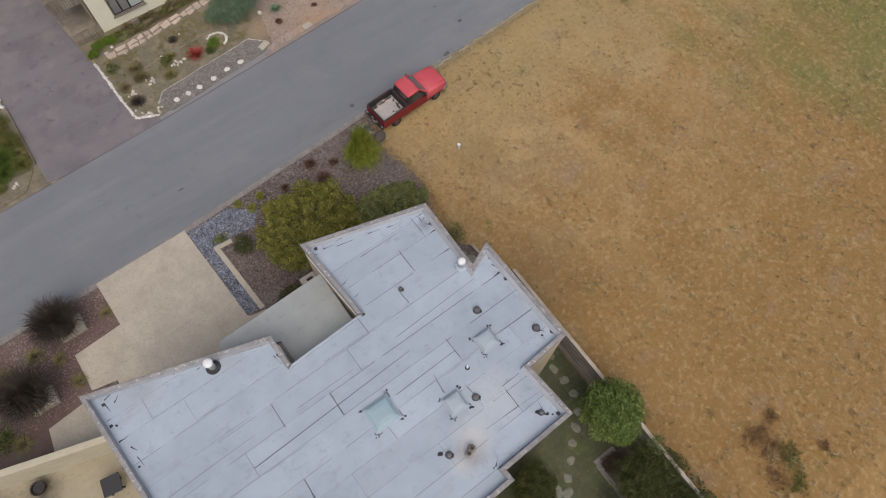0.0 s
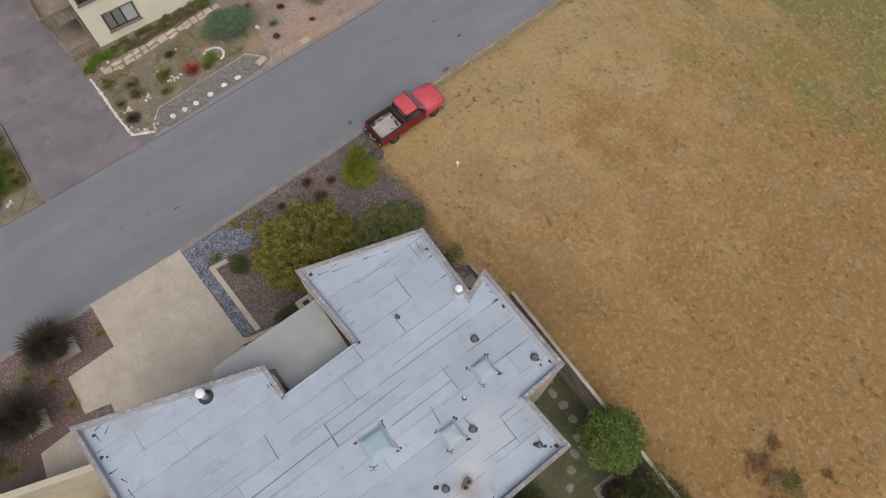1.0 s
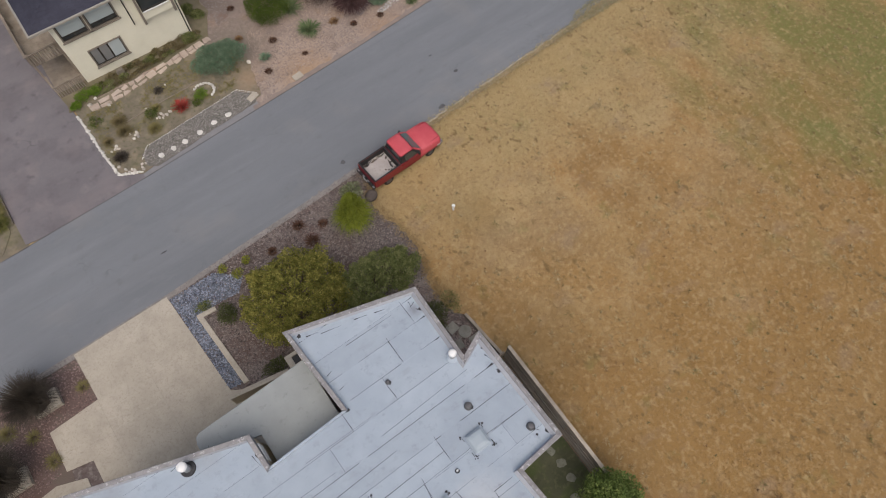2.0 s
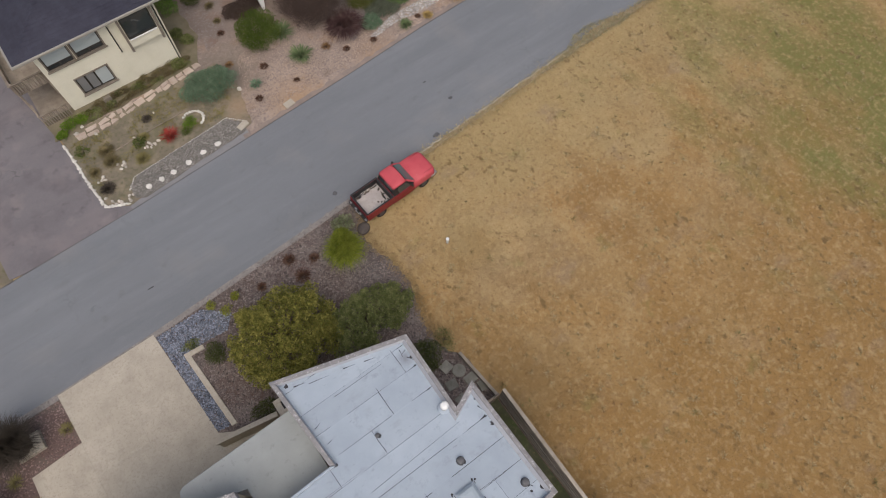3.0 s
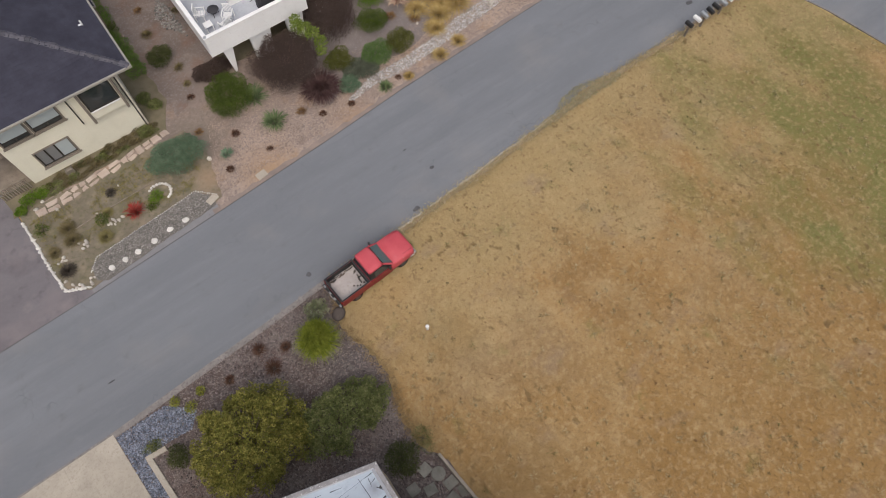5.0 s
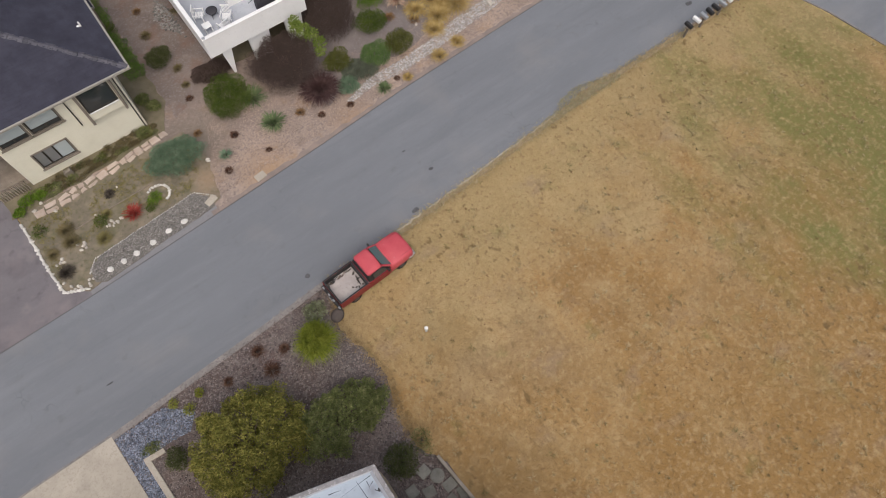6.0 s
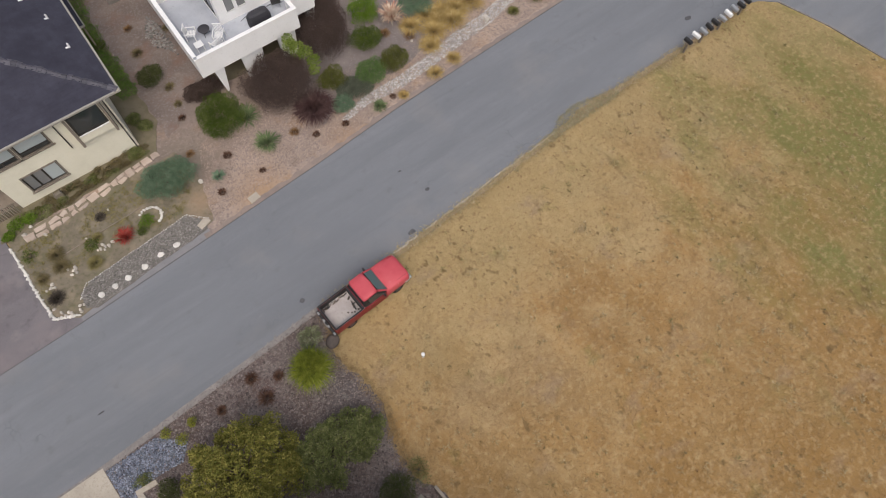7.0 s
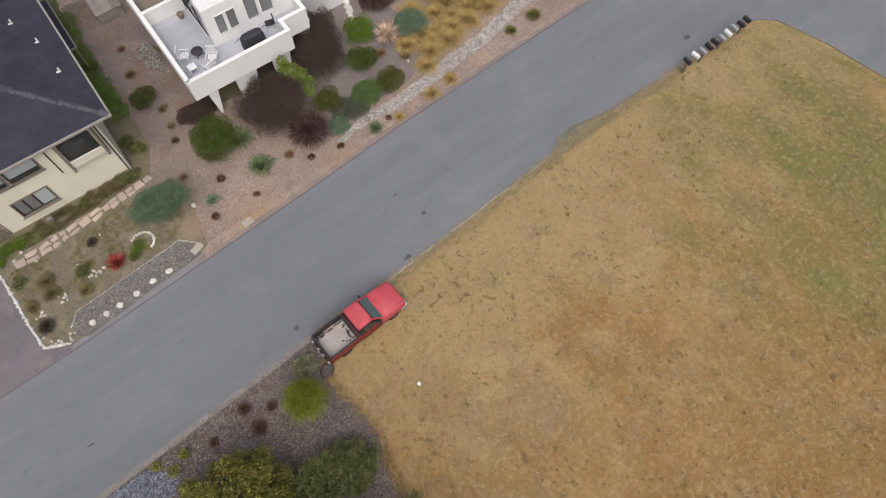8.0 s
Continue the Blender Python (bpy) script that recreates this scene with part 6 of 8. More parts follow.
part("gutter", boxes((EX0 - 0.1, EX1 + 0.1, EY0 - 0.11, EY0 - 0.002, EZ - 0.13, EZ + 0.015), bevel=0.02), M["gutter"], cream, "weathered pale gutter")
part("gutter", boxes((EX1 + 0.002, EX1 + 0.11, EY0, EY1, EZ - 0.13, EZ + 0.015), bevel=0.02), M["gutter"], cream, "weathered pale gutter")
part("gutter", boxes((EX0 - 0.11, EX0 - 0.002, EY0, EY1, EZ - 0.13, EZ + 0.015), bevel=0.02), M["gutter"], cream, "weathered pale gutter")
for x, y in ((9.66, 42.6), (9.5, 45.2), (8.85, 47.1), (4.0, 43.5)):
    z = EZ + min(EX1 - x, y - EY0, x - EX0) * PITCH
    v = part("roof_vent", lathe([(0.05, -0.1), (0.05, 0.32)], (x, y, z), 10), M["whiteplastic"], cream, "white vent pipe on the roof")
    part("vent_cap", boxes((x - 0.22, x + 0.05, y - 0.04, y + 0.08, z + 0.03, z + 0.07), bevel=0.01), M["whiteplastic"], v)
# landing and slatted railing on the driveway side
landing = thing("side_landing", "grey timber landing with slatted railing", "deck", (1.2, 43, 0))
part("floor", boxes((0.12, 2.2, 40.35, 52, 2.0, 2.12)), M["wood"], landing)
for x, y in ((0.2, 40.4), (0.2, 44), (0.2, 48), (2.05, 40.4)):
    part("post", boxes((x - 0.06, x + 0.06, y - 0.06, y + 0.06, 0, 3.02), bevel=0.008), M["wood"], landing)
y = 40.5
while y < 51.8:
    part("baluster", boxes((0.06, 0.1, y, y + 0.1, 2.05, 2.95)), M["wood"], landing)
    y += 0.16
x = 0.15
while x < 2.1:
    part("baluster", boxes((x, x + 0.1, 40.29, 40.33, 2.05, 2.95)), M["wood"], landing)
    x += 0.16
part("handrail", boxes((0.02, 0.18, 40.26, 52, 2.96, 3.02), bevel=0.01), M["wood"], landing)
part("handrail", boxes((0.182, 2.2, 40.26, 40.38, 2.962, 3.018), bevel=0.01), M["wood"], landing)
lower = thing("driveway_gate", "low grey timber screen beside the house", "fence", (1.0, 39.3, 0))
part("rail", boxes((0.3, 2.15, 39.16, 39.22, 0.98, 1.06)), M["wood"], lower)
part("rail", boxes((0.28, 0.36, 39.2, 40.3, 0.98, 1.06)), M["wood"], lower)
x = 0.32
while x < 2.1:
    part("slat", boxes((x, x + 0.06, 39.17, 39.21, 0.04, 0.98)), M["wood"], lower)
    x += 0.15
structure("landing_slab", boxes((0.3, 2.2, 39.25, 52, -0.05, 0.055)), M["wood"], "grey timber boards below the landing", "deck")
strip = thing("bed_divider", "thin pale timber divider across the garden bed", "edging", (5.3, 35.2, 0))
part("board", prism([(2.67, 35.05), (5.32, 35.2), (7.98, 35.28), (7.98, 35.32), (5.32, 35.24), (2.67, 35.09)], 0, 0.1), M["wood"], strip)
reel = thing("hose_reel", "rusty wire hose reel by the house wall", "hose reel", (4.3, 38.9, 0))
part("drum", tube([(4.1, 38.8, 0.32), (4.13, 38.8, 0.32), (4.14, 38.8, 0.32), (4.46, 38.8, 0.32), (4.47, 38.8, 0.32), (4.5, 38.8, 0.32)], [0.24, 0.24, 0.15, 0.15, 0.24, 0.24], 16), M["trim"], reel, "brown drum with wide flanges")
part("stand", boxes((4.05, 4.55, 38.62, 38.66, 0.04, 0.5), (4.05, 4.09, 38.66, 38.95, 0.04, 0.08), (4.51, 4.55, 38.66, 38.95, 0.04, 0.08)), M["trim"], reel)
bin_ = thing("lean_to", "dark lean-to roof on posts beside the house", "shed", (10.3, 50, 0))
part("roof", prism([(9.68, 47.75), (10.82, 47.75), (10.82, 52.5), (9.68, 52.5)], 2.2, [2.6, 2.25, 2.25, 2.6]), M["shingle"], bin_)
part("edge_trim", boxes((10.822, 10.9, 47.7, 52.5, 2.14, 2.27), (9.68, 10.82, 47.68, 47.748, 2.14, 2.27)), M["gutter"], bin_)
for y in (48.0, 52.2):
    part("post", boxes((10.7, 10.8, y, y + 0.1, 0, 2.2)), M["wood"], bin_)
shed = thing("timber_box", "grey weathered timber storage box", "storage box", (13.7, 52, 0))
for k in range(6):
    part("plank", boxes((12.9 + k * 0.3, 13.19 + k * 0.3, 50.85, 53.6, 0.9, 0.94)), M["fence"], shed)
part("body", boxes((12.95, 14.65, 50.9, 53.55, 0, 0.895)), M["fence"], shed)


# ---- the white house with the deck ----
white = thing("white_house", "white house with a walled roof deck on piers", "house", (19, 45, 0))
DX0, DX1, DY0, DY1, DZ, DT = 15.0, 21.85, 39.5, 46.1, 2.9, 3.9
part("deck_floor", prism([(DX0 + 0.1, DY0 + 0.1), (DX1 - 0.1, DY0 + 0.1), (DX1 - 0.1, 40.5), (23.35, 40.5), (23.35, 46), (DX0 + 0.1, 46)], 2.62, DZ), M["deckpaint"], white, "blue-grey painted deck floor")


def parapet(a, b, c, d, bottom=2.35, top=DT):
    part("parapet", boxes((a, b, c, d, bottom, top)), M["white"], white, "smooth white deck parapet")
    part("parapet_cap", boxes((a - 0.03, b + 0.03, c - 0.03, d + 0.03, top, top + 0.05), bevel=0.01), M["white"], white)


parapet(DX0, DX1, DY0, DY0 + 0.2)
parapet(DX0, DX0 + 0.2, DY0 + 0.262, 45.76)
parapet(DX0, 17.74, 45.822, 46.02)
parapet(DX1 - 0.2, DX1, DY0 + 0.262, 40.36)
parapet(DX1 - 0.2, 23.5, 40.422, 40.62)
parapet(23.3, 23.5, 40.682, 44.0)
part("post_light", lathe([(0.1, 0), (0.1, 0.05), (0.06, 0.07), (0.02, 0.08)], (DX0 + 0.1, DY0 + 0.1, DT + 0.05), 14), M["steel"], white, "round metal post cap")
for x, y, w, inset, foot in ((15.78, 39.75, 0.72, 0.28, 0.14), (17.68, 39.8, 1.5, 0.08, 1.2), (20.3, 39.9, 1.3, 0.1, 1.0), (22.8, 40.9, 0.9, 0.3, 0.3)):
    part("pier", loft([[(x + inset, y, 0), (x + inset + foot, y, 0), (x + inset + foot, y + 0.3, 0), (x + inset, y + 0.3, 0)], [(x, y, 2.34), (x + w, y, 2.34), (x + w, y + 0.3, 2.34), (x, y + 0.3, 2.34)]]), M["white"], white, "white tapered pier under the deck")
    part("pier_head", boxes((x - 0.02, x + w + 0.02, y - 0.05, y + 1.5, 2.342, 2.615)), M["white"], white)
part("lower_wall", boxes((15.6, 23.2, 43.4, 43.6, 0, 2.61)), M["stucco_tan"], white)
# upper storey
WX0, WX1, WY0 = 17.78, 26.0, 41.98
ph = [(18.4, 18.92, 3.6, 5.0), (19.14, 19.68, 3.6, 5.0), (20.35, 21.05, 3.6, 5.5), (21.3, 22.05, 3.6, 5.5)]
cut_wall("wall", WX0, WX1, WY0, WY0 + 0.2, DZ, 5.75, ph, M["white"], white)
for a, b, c, d in ph:
    w = part("window", boxes((a - 0.06, b + 0.06, WY0 - 0.03, WY0 + 0.03, d, d + 0.06), (a - 0.06, b + 0.06, WY0 - 0.03, WY0 + 0.03, c - 0.06, c), (a - 0.06, a, WY0 - 0.03, WY0 + 0.03, c, d), (b, b + 0.06, WY0 - 0.03, WY0 + 0.03, c, d)), M["white"], white, "white framed window")
    part("pane", boxes((a, b, WY0 + 0.06, WY0 + 0.075, c, d)), M["greyglass"], w)
part("wall", boxes((WX0, WX0 + 0.2, WY0 + 0.202, 52, DZ, 3.05), (WX0, WX0 + 0.2, WY0 + 0.202, 42.5, 3.05, 5.4), (WX0, WX0 + 0.2, 46.4, 52, 3.05, 5.4), (WX0, WX0 + 0.2, 42.5, 46.4, 5.1, 5.4)), M["white"], white)
for k in range(3):
    y = 42.5 + k * 1.3
    d = part("glass_door", boxes((WX0 + 0.02, WX0 + 0.1, y, y + 0.07, 3.06, 5.1), (WX0 + 0.02, WX0 + 0.1, y + 1.23, y + 1.298, 3.06, 5.1), (WX0 + 0.02, WX0 + 0.1, y + 0.07, y + 1.23, 3.06, 3.16), (WX0 + 0.02, WX0 + 0.1, y + 0.07, y + 1.23, 5.0, 5.1)), M["bronze"], white, "dark framed sliding glass door")
    part("pane", boxes((WX0 + 0.05, WX0 + 0.065, y + 0.07, y + 1.23, 3.16, 5.0)), M["glass"], d)
part("roof", prism([(17.5, 42.9), (19.6, 45.2), (26.2, 45.2), (26.2, 54), (17.5, 54)], 5.76, 5.95), M["shingle"], white, "dark grey roof edge")
part("gable", prism([(17.78, 42.2), (19.9, 42.2), (19.9, 45.1), (19.5, 45.1), (17.78, 43.0)], 5.4, 5.755), M["white"], white)
parapet(15.0, 15.2, 46.08, 48.9)
part("lower_roof", boxes((15.202, 17.75, 46.08, 48.88, 3.0, 3.12)), M["trim"], white, "brown lower roof behind a parapet")
part("wall", boxes((24.2, 28.5, 43.0, 43.2, 0, 4.6)), M["white"], white)


def deck_chair():
    """A white slatted reclining garden chair; seat towards -y."""
    c = thing("garden_chair", "white slatted resin garden chair on the deck", "chair", (0, 0, 0), "chairs on the deck")
    for k in range(6):
        part("seat_slat", boxes((-0.26, 0.26, -0.28 + k * 0.09, -0.22 + k * 0.09, 0.38, 0.405)), M["whiteplastic"], c)
    for k in range(6):
        x = -0.235 + k * 0.085
        part("back_slat", prism([(x, 0.28), (x + 0.05, 0.28), (x + 0.05, 0.31), (x, 0.31)], 0.40, 0.96), M["whiteplastic"], c)
    part("top_rail", boxes((-0.28, 0.28, 0.27, 0.33, 0.96, 1.02), bevel=0.01), M["whiteplastic"], c)
    for x in (-0.33, 0.28):
        part("armrest", boxes((x, x + 0.06, -0.3, 0.32, 0.6, 0.635), bevel=0.01), M["whiteplastic"], c)
        for y in (-0.28, 0.24):
            part("leg", boxes((x + 0.005, x + 0.05, y, y + 0.05, 0, 0.6)), M["whiteplastic"], c)
    return c


chair = deck_chair()
chair.matrix_basis = pose(15.85, 42.1, DZ, 0, 0, 60)
copy_thing(chair, pose(17.2, 41.05, DZ, 0, 0, -35))
copy_thing(chair, pose(16.75, 40.5, DZ, 0, 0, 200))
t_ = thing("side_table", "small square white resin side table", "table", (15.85, 41.05, DZ))
part("tabletop", boxes((15.6, 16.1, 40.8, 41.3, DZ + 0.42, DZ + 0.45), bevel=0.01), M["whiteplastic"], t_)
for x in (15.62, 16.03):
    for y in (40.82, 41.23):
        part("leg", boxes((x, x + 0.05, y, y + 0.05, DZ, DZ + 0.42)), M["whiteplastic"], t_)
f_ = thing("fire_bowl", "round dark metal fire bowl on feet", "fire pit", (16.65, 41.95, DZ))
part("bowl", lathe([(0.12, 0.18), (0.24, 0.24), (0.34, 0.42), (0.37, 0.44), (0.34, 0.46), (0.24, 0.5), (0.1, 0.53)], (16.65, 41.95, DZ), 22), M["darkcloth"], f_)
for k in range(3):
    a = k * math.tau / 3
    part("leg", tube([(16.65 + 0.3 * math.cos(a), 41.95 + 0.3 * math.sin(a), DZ), (16.65 + 0.22 * math.cos(a), 41.95 + 0.22 * math.sin(a), DZ + 0.26)], 0.02, 6), M["black"], f_)
g_ = thing("covered_grill", "garden grill under a fitted dark cover", "grill", (19.85, 40.8, DZ))
part("cover", loft([[(19.85 + px * sx, 40.8 + py * sy, DZ + z) for px, py in ((-1, -0.6), (-0.75, -1), (0.75, -1), (1, -0.6), (1, 0.6), (0.75, 1), (-0.75, 1), (-1, 0.6))] for sx, sy, z in ((0.74, 0.33, 0), (0.72, 0.31, 0.6), (0.64, 0.27, 0.85), (0.38, 0.17, 0.97))]), M["darkcloth"], g_)
h_ = thing("folding_chair", "grey folded garden chair in the deck corner", "chair", (21.3, 41.35, DZ))
part("seat", prism([(21.0, 41.2), (21.5, 41.05), (21.6, 41.45), (21.1, 41.6)], DZ + 0.4, DZ + 0.46), M["black"], h_)
part("backrest", prism([(21.5, 41.05), (21.56, 41.04), (21.66, 41.44), (21.6, 41.45)], DZ + 0.45, DZ + 0.95), M["darkcloth"], h_)
for x, y in ((21.02, 41.25), (21.5, 41.1), (21.56, 41.42), (21.1, 41.55)):
    part("leg", tube([(x, y, DZ), (x, y, DZ + 0.42)], 0.018, 6), M["steel"], h_)
hose = thing("garden_hose", "grey garden hose lying on the deck", "hose", (20, 41.6, DZ))
part("coil", tube([(18.9 + 0.35 * k + 0.1 * math.sin(k), 41.55 + 0.16 * math.sin(k * 1.3), DZ + 0.02) for k in range(9)], 0.02, 6), M["darkcloth"], hose)
p_ = thing("plant_pot", "brown clay pot on the deck", "pot", (17.2, 45.3, DZ))
part("pot", lathe([(0.14, 0), (0.2, 0.3), (0.23, 0.3), (0.23, 0.35), (0.19, 0.35), (0.17, 0.28)], (17.2, 45.3, DZ), 16), M["trim"], p_)
p2 = thing("plant_pot", "dark round pot in the courtyard", "pot", (-12.3, 14.4, 0))
part("pot", lathe([(0.25, 0), (0.34, 0.35), (0.38, 0.37), (0.36, 0.42), (0.3, 0.4), (0.27, 0.3)], (-12.3, 14.4, 0.02), 18), M["bronze"], p2)
seat_ = thing("folding_chair", "dark metal folding chair beside the courtyard table", "chair", (-8.3, 13.2, 0))
part("seat", prism([(-8.55, 12.75), (-8.2, 12.65), (-8.1, 13.0), (-8.45, 13.1)], 0.43, 0.46), M["black"], seat_)
part("backrest", prism([(-8.2, 12.65), (-8.14, 12.63), (-8.02, 12.98), (-8.1, 13.0)], 0.5, 0.9), M["black"], seat_)
for x, y in ((-8.53, 12.77), (-8.2, 12.67), (-8.12, 12.98), (-8.44, 13.08)):
    part("leg", tube([(x, y, 0.02), (x, y, 0.45)], 0.014, 6), M["black"], seat_)
mat_ = thing("courtyard_table", "dark square table in the courtyard", "table", (-9.2, 12.3, 0))
part("tabletop", prism([(-9.75, 11.95), (-8.85, 11.8), (-8.7, 12.7), (-9.6, 12.85)], 0.7, 0.74, bevel=0.01), M["darkcloth"], mat_)
for x in (-9.58, -8.98):
    for y in (12.02, 12.55):
        part("leg", boxes((x, x + 0.06, y, y + 0.06, 0.02, 0.7)), M["black"], mat_)


# ---- the pickup ----
truck = thing("pickup_truck", "faded red single-cab pickup parked on the verge", "truck", (15.58, 22.8, 0))
TX, TY = 12.98, 22.8
HW = 0.90


def ring(x, hw, z0, z1, r=0.12, crown=0.03):
    """A rounded body section across the truck."""
    pts = [(-hw, z0), (-hw - 0.0, z0 + 0.25 * (z1 - z0)), (-hw, z1 - r), (-hw + r * 0.35, z1 - r * 0.3), (-hw + r, z1), (-hw * 0.4, z1 + crown), (hw * 0.4, z1 + crown), (hw - r, z1), (hw - r * 0.35, z1 - r * 0.3), (hw, z1 - r), (hw, z0 + 0.25 * (z1 - z0)), (hw, z0)]
    return [(TX + x, TY + y, z) for y, z in pts]


# cab sides use the red that has their shade painted in
body = part("body", loft([ring(1.95, HW - 0.01, 0.42, 1.02), ring(2.4, HW, 0.40, 1.03), ring(3.45, HW, 0.40, 1.05)]), M["red_shaded"], truck, "red lower cab body")
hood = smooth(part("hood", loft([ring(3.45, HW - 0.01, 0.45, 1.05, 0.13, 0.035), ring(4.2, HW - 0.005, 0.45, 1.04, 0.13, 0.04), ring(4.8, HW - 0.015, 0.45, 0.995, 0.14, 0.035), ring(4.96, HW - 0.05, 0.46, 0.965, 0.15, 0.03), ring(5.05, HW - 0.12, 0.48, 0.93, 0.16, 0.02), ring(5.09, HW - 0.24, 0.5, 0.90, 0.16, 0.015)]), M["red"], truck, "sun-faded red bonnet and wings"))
for s in (-1, 1):
    part("bonnet_seam", boxes((TX + 3.5, TX + 4.95, TY + s * (HW - 0.206) - 0.006, TY + s * (HW - 0.206) + 0.006, 1.0, 1.036)), M["red_shaded"], hood)
# cab


def cab_ring(z, x0, x1, hw, r):
    return [(TX + x, TY + y, z) for x, y in ((x0, -hw + r), (x0 + r, -hw), (x1 - r, -hw), (x1, -hw + r), (x1 + 0.04, 0), (x1, hw - r), (x1 - r, hw), (x0 + r, hw), (x0, hw - r))]


part("pillars", loft([cab_ring(1.0, 2.0, 3.52, 0.85, 0.05), cab_ring(1.5, 2.12, 2.98, 0.72, 0.06)]), M["black"], truck, "dark window band of the cab")
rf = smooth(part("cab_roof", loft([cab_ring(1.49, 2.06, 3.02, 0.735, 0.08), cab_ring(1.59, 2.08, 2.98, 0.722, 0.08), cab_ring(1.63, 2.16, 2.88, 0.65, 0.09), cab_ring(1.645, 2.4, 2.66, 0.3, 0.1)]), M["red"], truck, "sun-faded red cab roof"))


def slanted(name, pts, m, parent, thick=0.012, label=""):
    a, b, c, d = (Vector(p) for p in pts)
    nrm = (b - a).cross(d - a).normalized() * thick
    return part(name, raw(name, [a, b, c, d, a + nrm, b + nrm, c + nrm, d + nrm], [(3, 2, 1, 0), (4, 5, 6, 7), (0, 1, 5, 4), (1, 2, 6, 5), (2, 3, 7, 6), (3, 0, 4, 7)]), M[m], parent, label)


slanted("windscreen", [(TX + 3.57, TY - 0.74, 1.06), (TX + 3.57, TY + 0.74, 1.06), (TX + 3.06, TY + 0.62, 1.5), (TX + 3.06, TY - 0.62, 1.5)], "screen", truck, 0.02, "raked windscreen")
slanted("rear_window", [(TX + 2.03, TY + 0.6, 1.1), (TX + 2.03, TY - 0.6, 1.1), (TX + 2.105, TY - 0.55, 1.44), (TX + 2.105, TY + 0.55, 1.44)], "glass", truck, 0.02)
slanted("side_window", [(TX + 2.35, TY - 0.845, 1.06), (TX + 3.3, TY - 0.845, 1.06), (TX + 2.9, TY - 0.745, 1.45), (TX + 2.35, TY - 0.745, 1.45)], "glass", truck, 0.02)
slanted("side_window", [(TX + 3.3, TY + 0.845, 1.06), (TX + 2.35, TY + 0.845, 1.06), (TX + 2.35, TY + 0.745, 1.45), (TX + 2.9, TY + 0.745, 1.45)], "glass", truck, 0.02)
for s in (-1, 1):
    part("windscreen_pillar", tube([(TX + 3.55, TY + s * 0.80, 1.04), (TX + 3.03, TY + s * 0.68, 1.53)], 0.06, 8), M["red"], truck)
    y = TY + s * (HW + 0.02)
    part("door", boxes((TX + 2.28, TX + 3.4, min(y, TY + s * HW * 0.985), max(y, TY + s * HW * 0.985), 0.45, 0.99), bevel=0.006), M["red_shaded"], truck, "red cab door")
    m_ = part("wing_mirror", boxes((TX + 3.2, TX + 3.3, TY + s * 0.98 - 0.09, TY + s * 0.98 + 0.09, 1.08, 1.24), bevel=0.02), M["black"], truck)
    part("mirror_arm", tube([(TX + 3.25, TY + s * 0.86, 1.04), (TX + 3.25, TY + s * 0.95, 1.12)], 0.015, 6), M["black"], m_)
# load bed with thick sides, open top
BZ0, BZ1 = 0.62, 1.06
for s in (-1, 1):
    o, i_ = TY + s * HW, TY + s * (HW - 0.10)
    part("bed_side", boxes((TX + 0.1, TX + 1.97, min(o, i_), max(o, i_), 0.45, BZ1), bevel=0.025), M["red_shaded"], truck, "red bed side")
    part("bed_rail", boxes((TX + 0.08, TX + 1.96, TY + s * (HW - 0.055) - 0.04, TY + s * (HW - 0.055) + 0.04, BZ1 + 0.002, BZ1 + 0.03), bevel=0.008), M["black"], truck, "black rail cap")
    # black sheets on the inner sides: shade inside the bed, put in as colour
    part("bed_lining", boxes((TX + 0.14, TX + 1.85, min(i_, i_ - s * 0.012), max(i_, i_ - s * 0.012), BZ0, BZ1 - 0.01)), M["black"], truck, "inner bed side, black for the shade inside")
    part("wheel_arch", boxes((TX + 0.65, TX + 1.35, min(i_, i_ - s * 0.16), max(i_, i_ - s * 0.16), BZ0, BZ0 + 0.2), bevel=0.03), M["liner"], truck)
part("bed_front", boxes((TX + 1.86, TX + 1.965, TY - HW + 0.105, TY + HW - 0.105, 0.5, BZ1 + 0.02), bevel=0.01), M["black"], truck)
part("tailgate", boxes((TX + 0.06, TX + 0.13, TY - HW + 0.03, TY + HW - 0.03, 0.5, BZ1), bevel=0.015), M["red_shaded"], truck, "red tailgate with black top edge")
part("tailgate_cap", boxes((TX + 0.045, TX + 0.14, TY - HW + 0.04, TY + HW - 0.04, BZ1 + 0.002, BZ1 + 0.03), bevel=0.008), M["black"], truck)
part("bed_floor", boxes((TX + 0.135, TX + 1.855, TY - HW + 0.105, TY + HW - 0.105, 0.5, BZ0)), M["liner"], truck, "dusty grey bed liner")
for s in (-1, 1):
    for x in (1.02, 4.2):
        w = part("wheel", tube([(TX + x, TY + s * 0.64, 0.35), (TX + x, TY + s * 0.68, 0.35), (TX + x, TY + s * 0.82, 0.35), (TX + x, TY + s * 0.855, 0.35)], [0.31, 0.35, 0.35, 0.31], 22), M["rubber"], truck, "dark tyre on steel rim")
        part("rim", tube([(TX + x, TY + s * 0.83, 0.35), (TX + x, TY + s * 0.862, 0.35), (TX + x, TY + s * 0.87, 0.35)], [0.2, 0.2, 0.1], 18), M["ventmetal"], w)
part("bumper", boxes((TX - 0.12, TX + 0.04, TY - HW + 0.02, TY + HW - 0.02, 0.45, 0.62), bevel=0.03), M["black"], truck, "black step bumper with chrome ends")
for s in (-0.8, -0.25, 0.2, 0.72):
    part("bumper_trim", boxes((TX - 0.115, TX - 0.02, TY + s - 0.09, TY + s + 0.09, 0.6215, 0.632)), M["chrome"], truck)
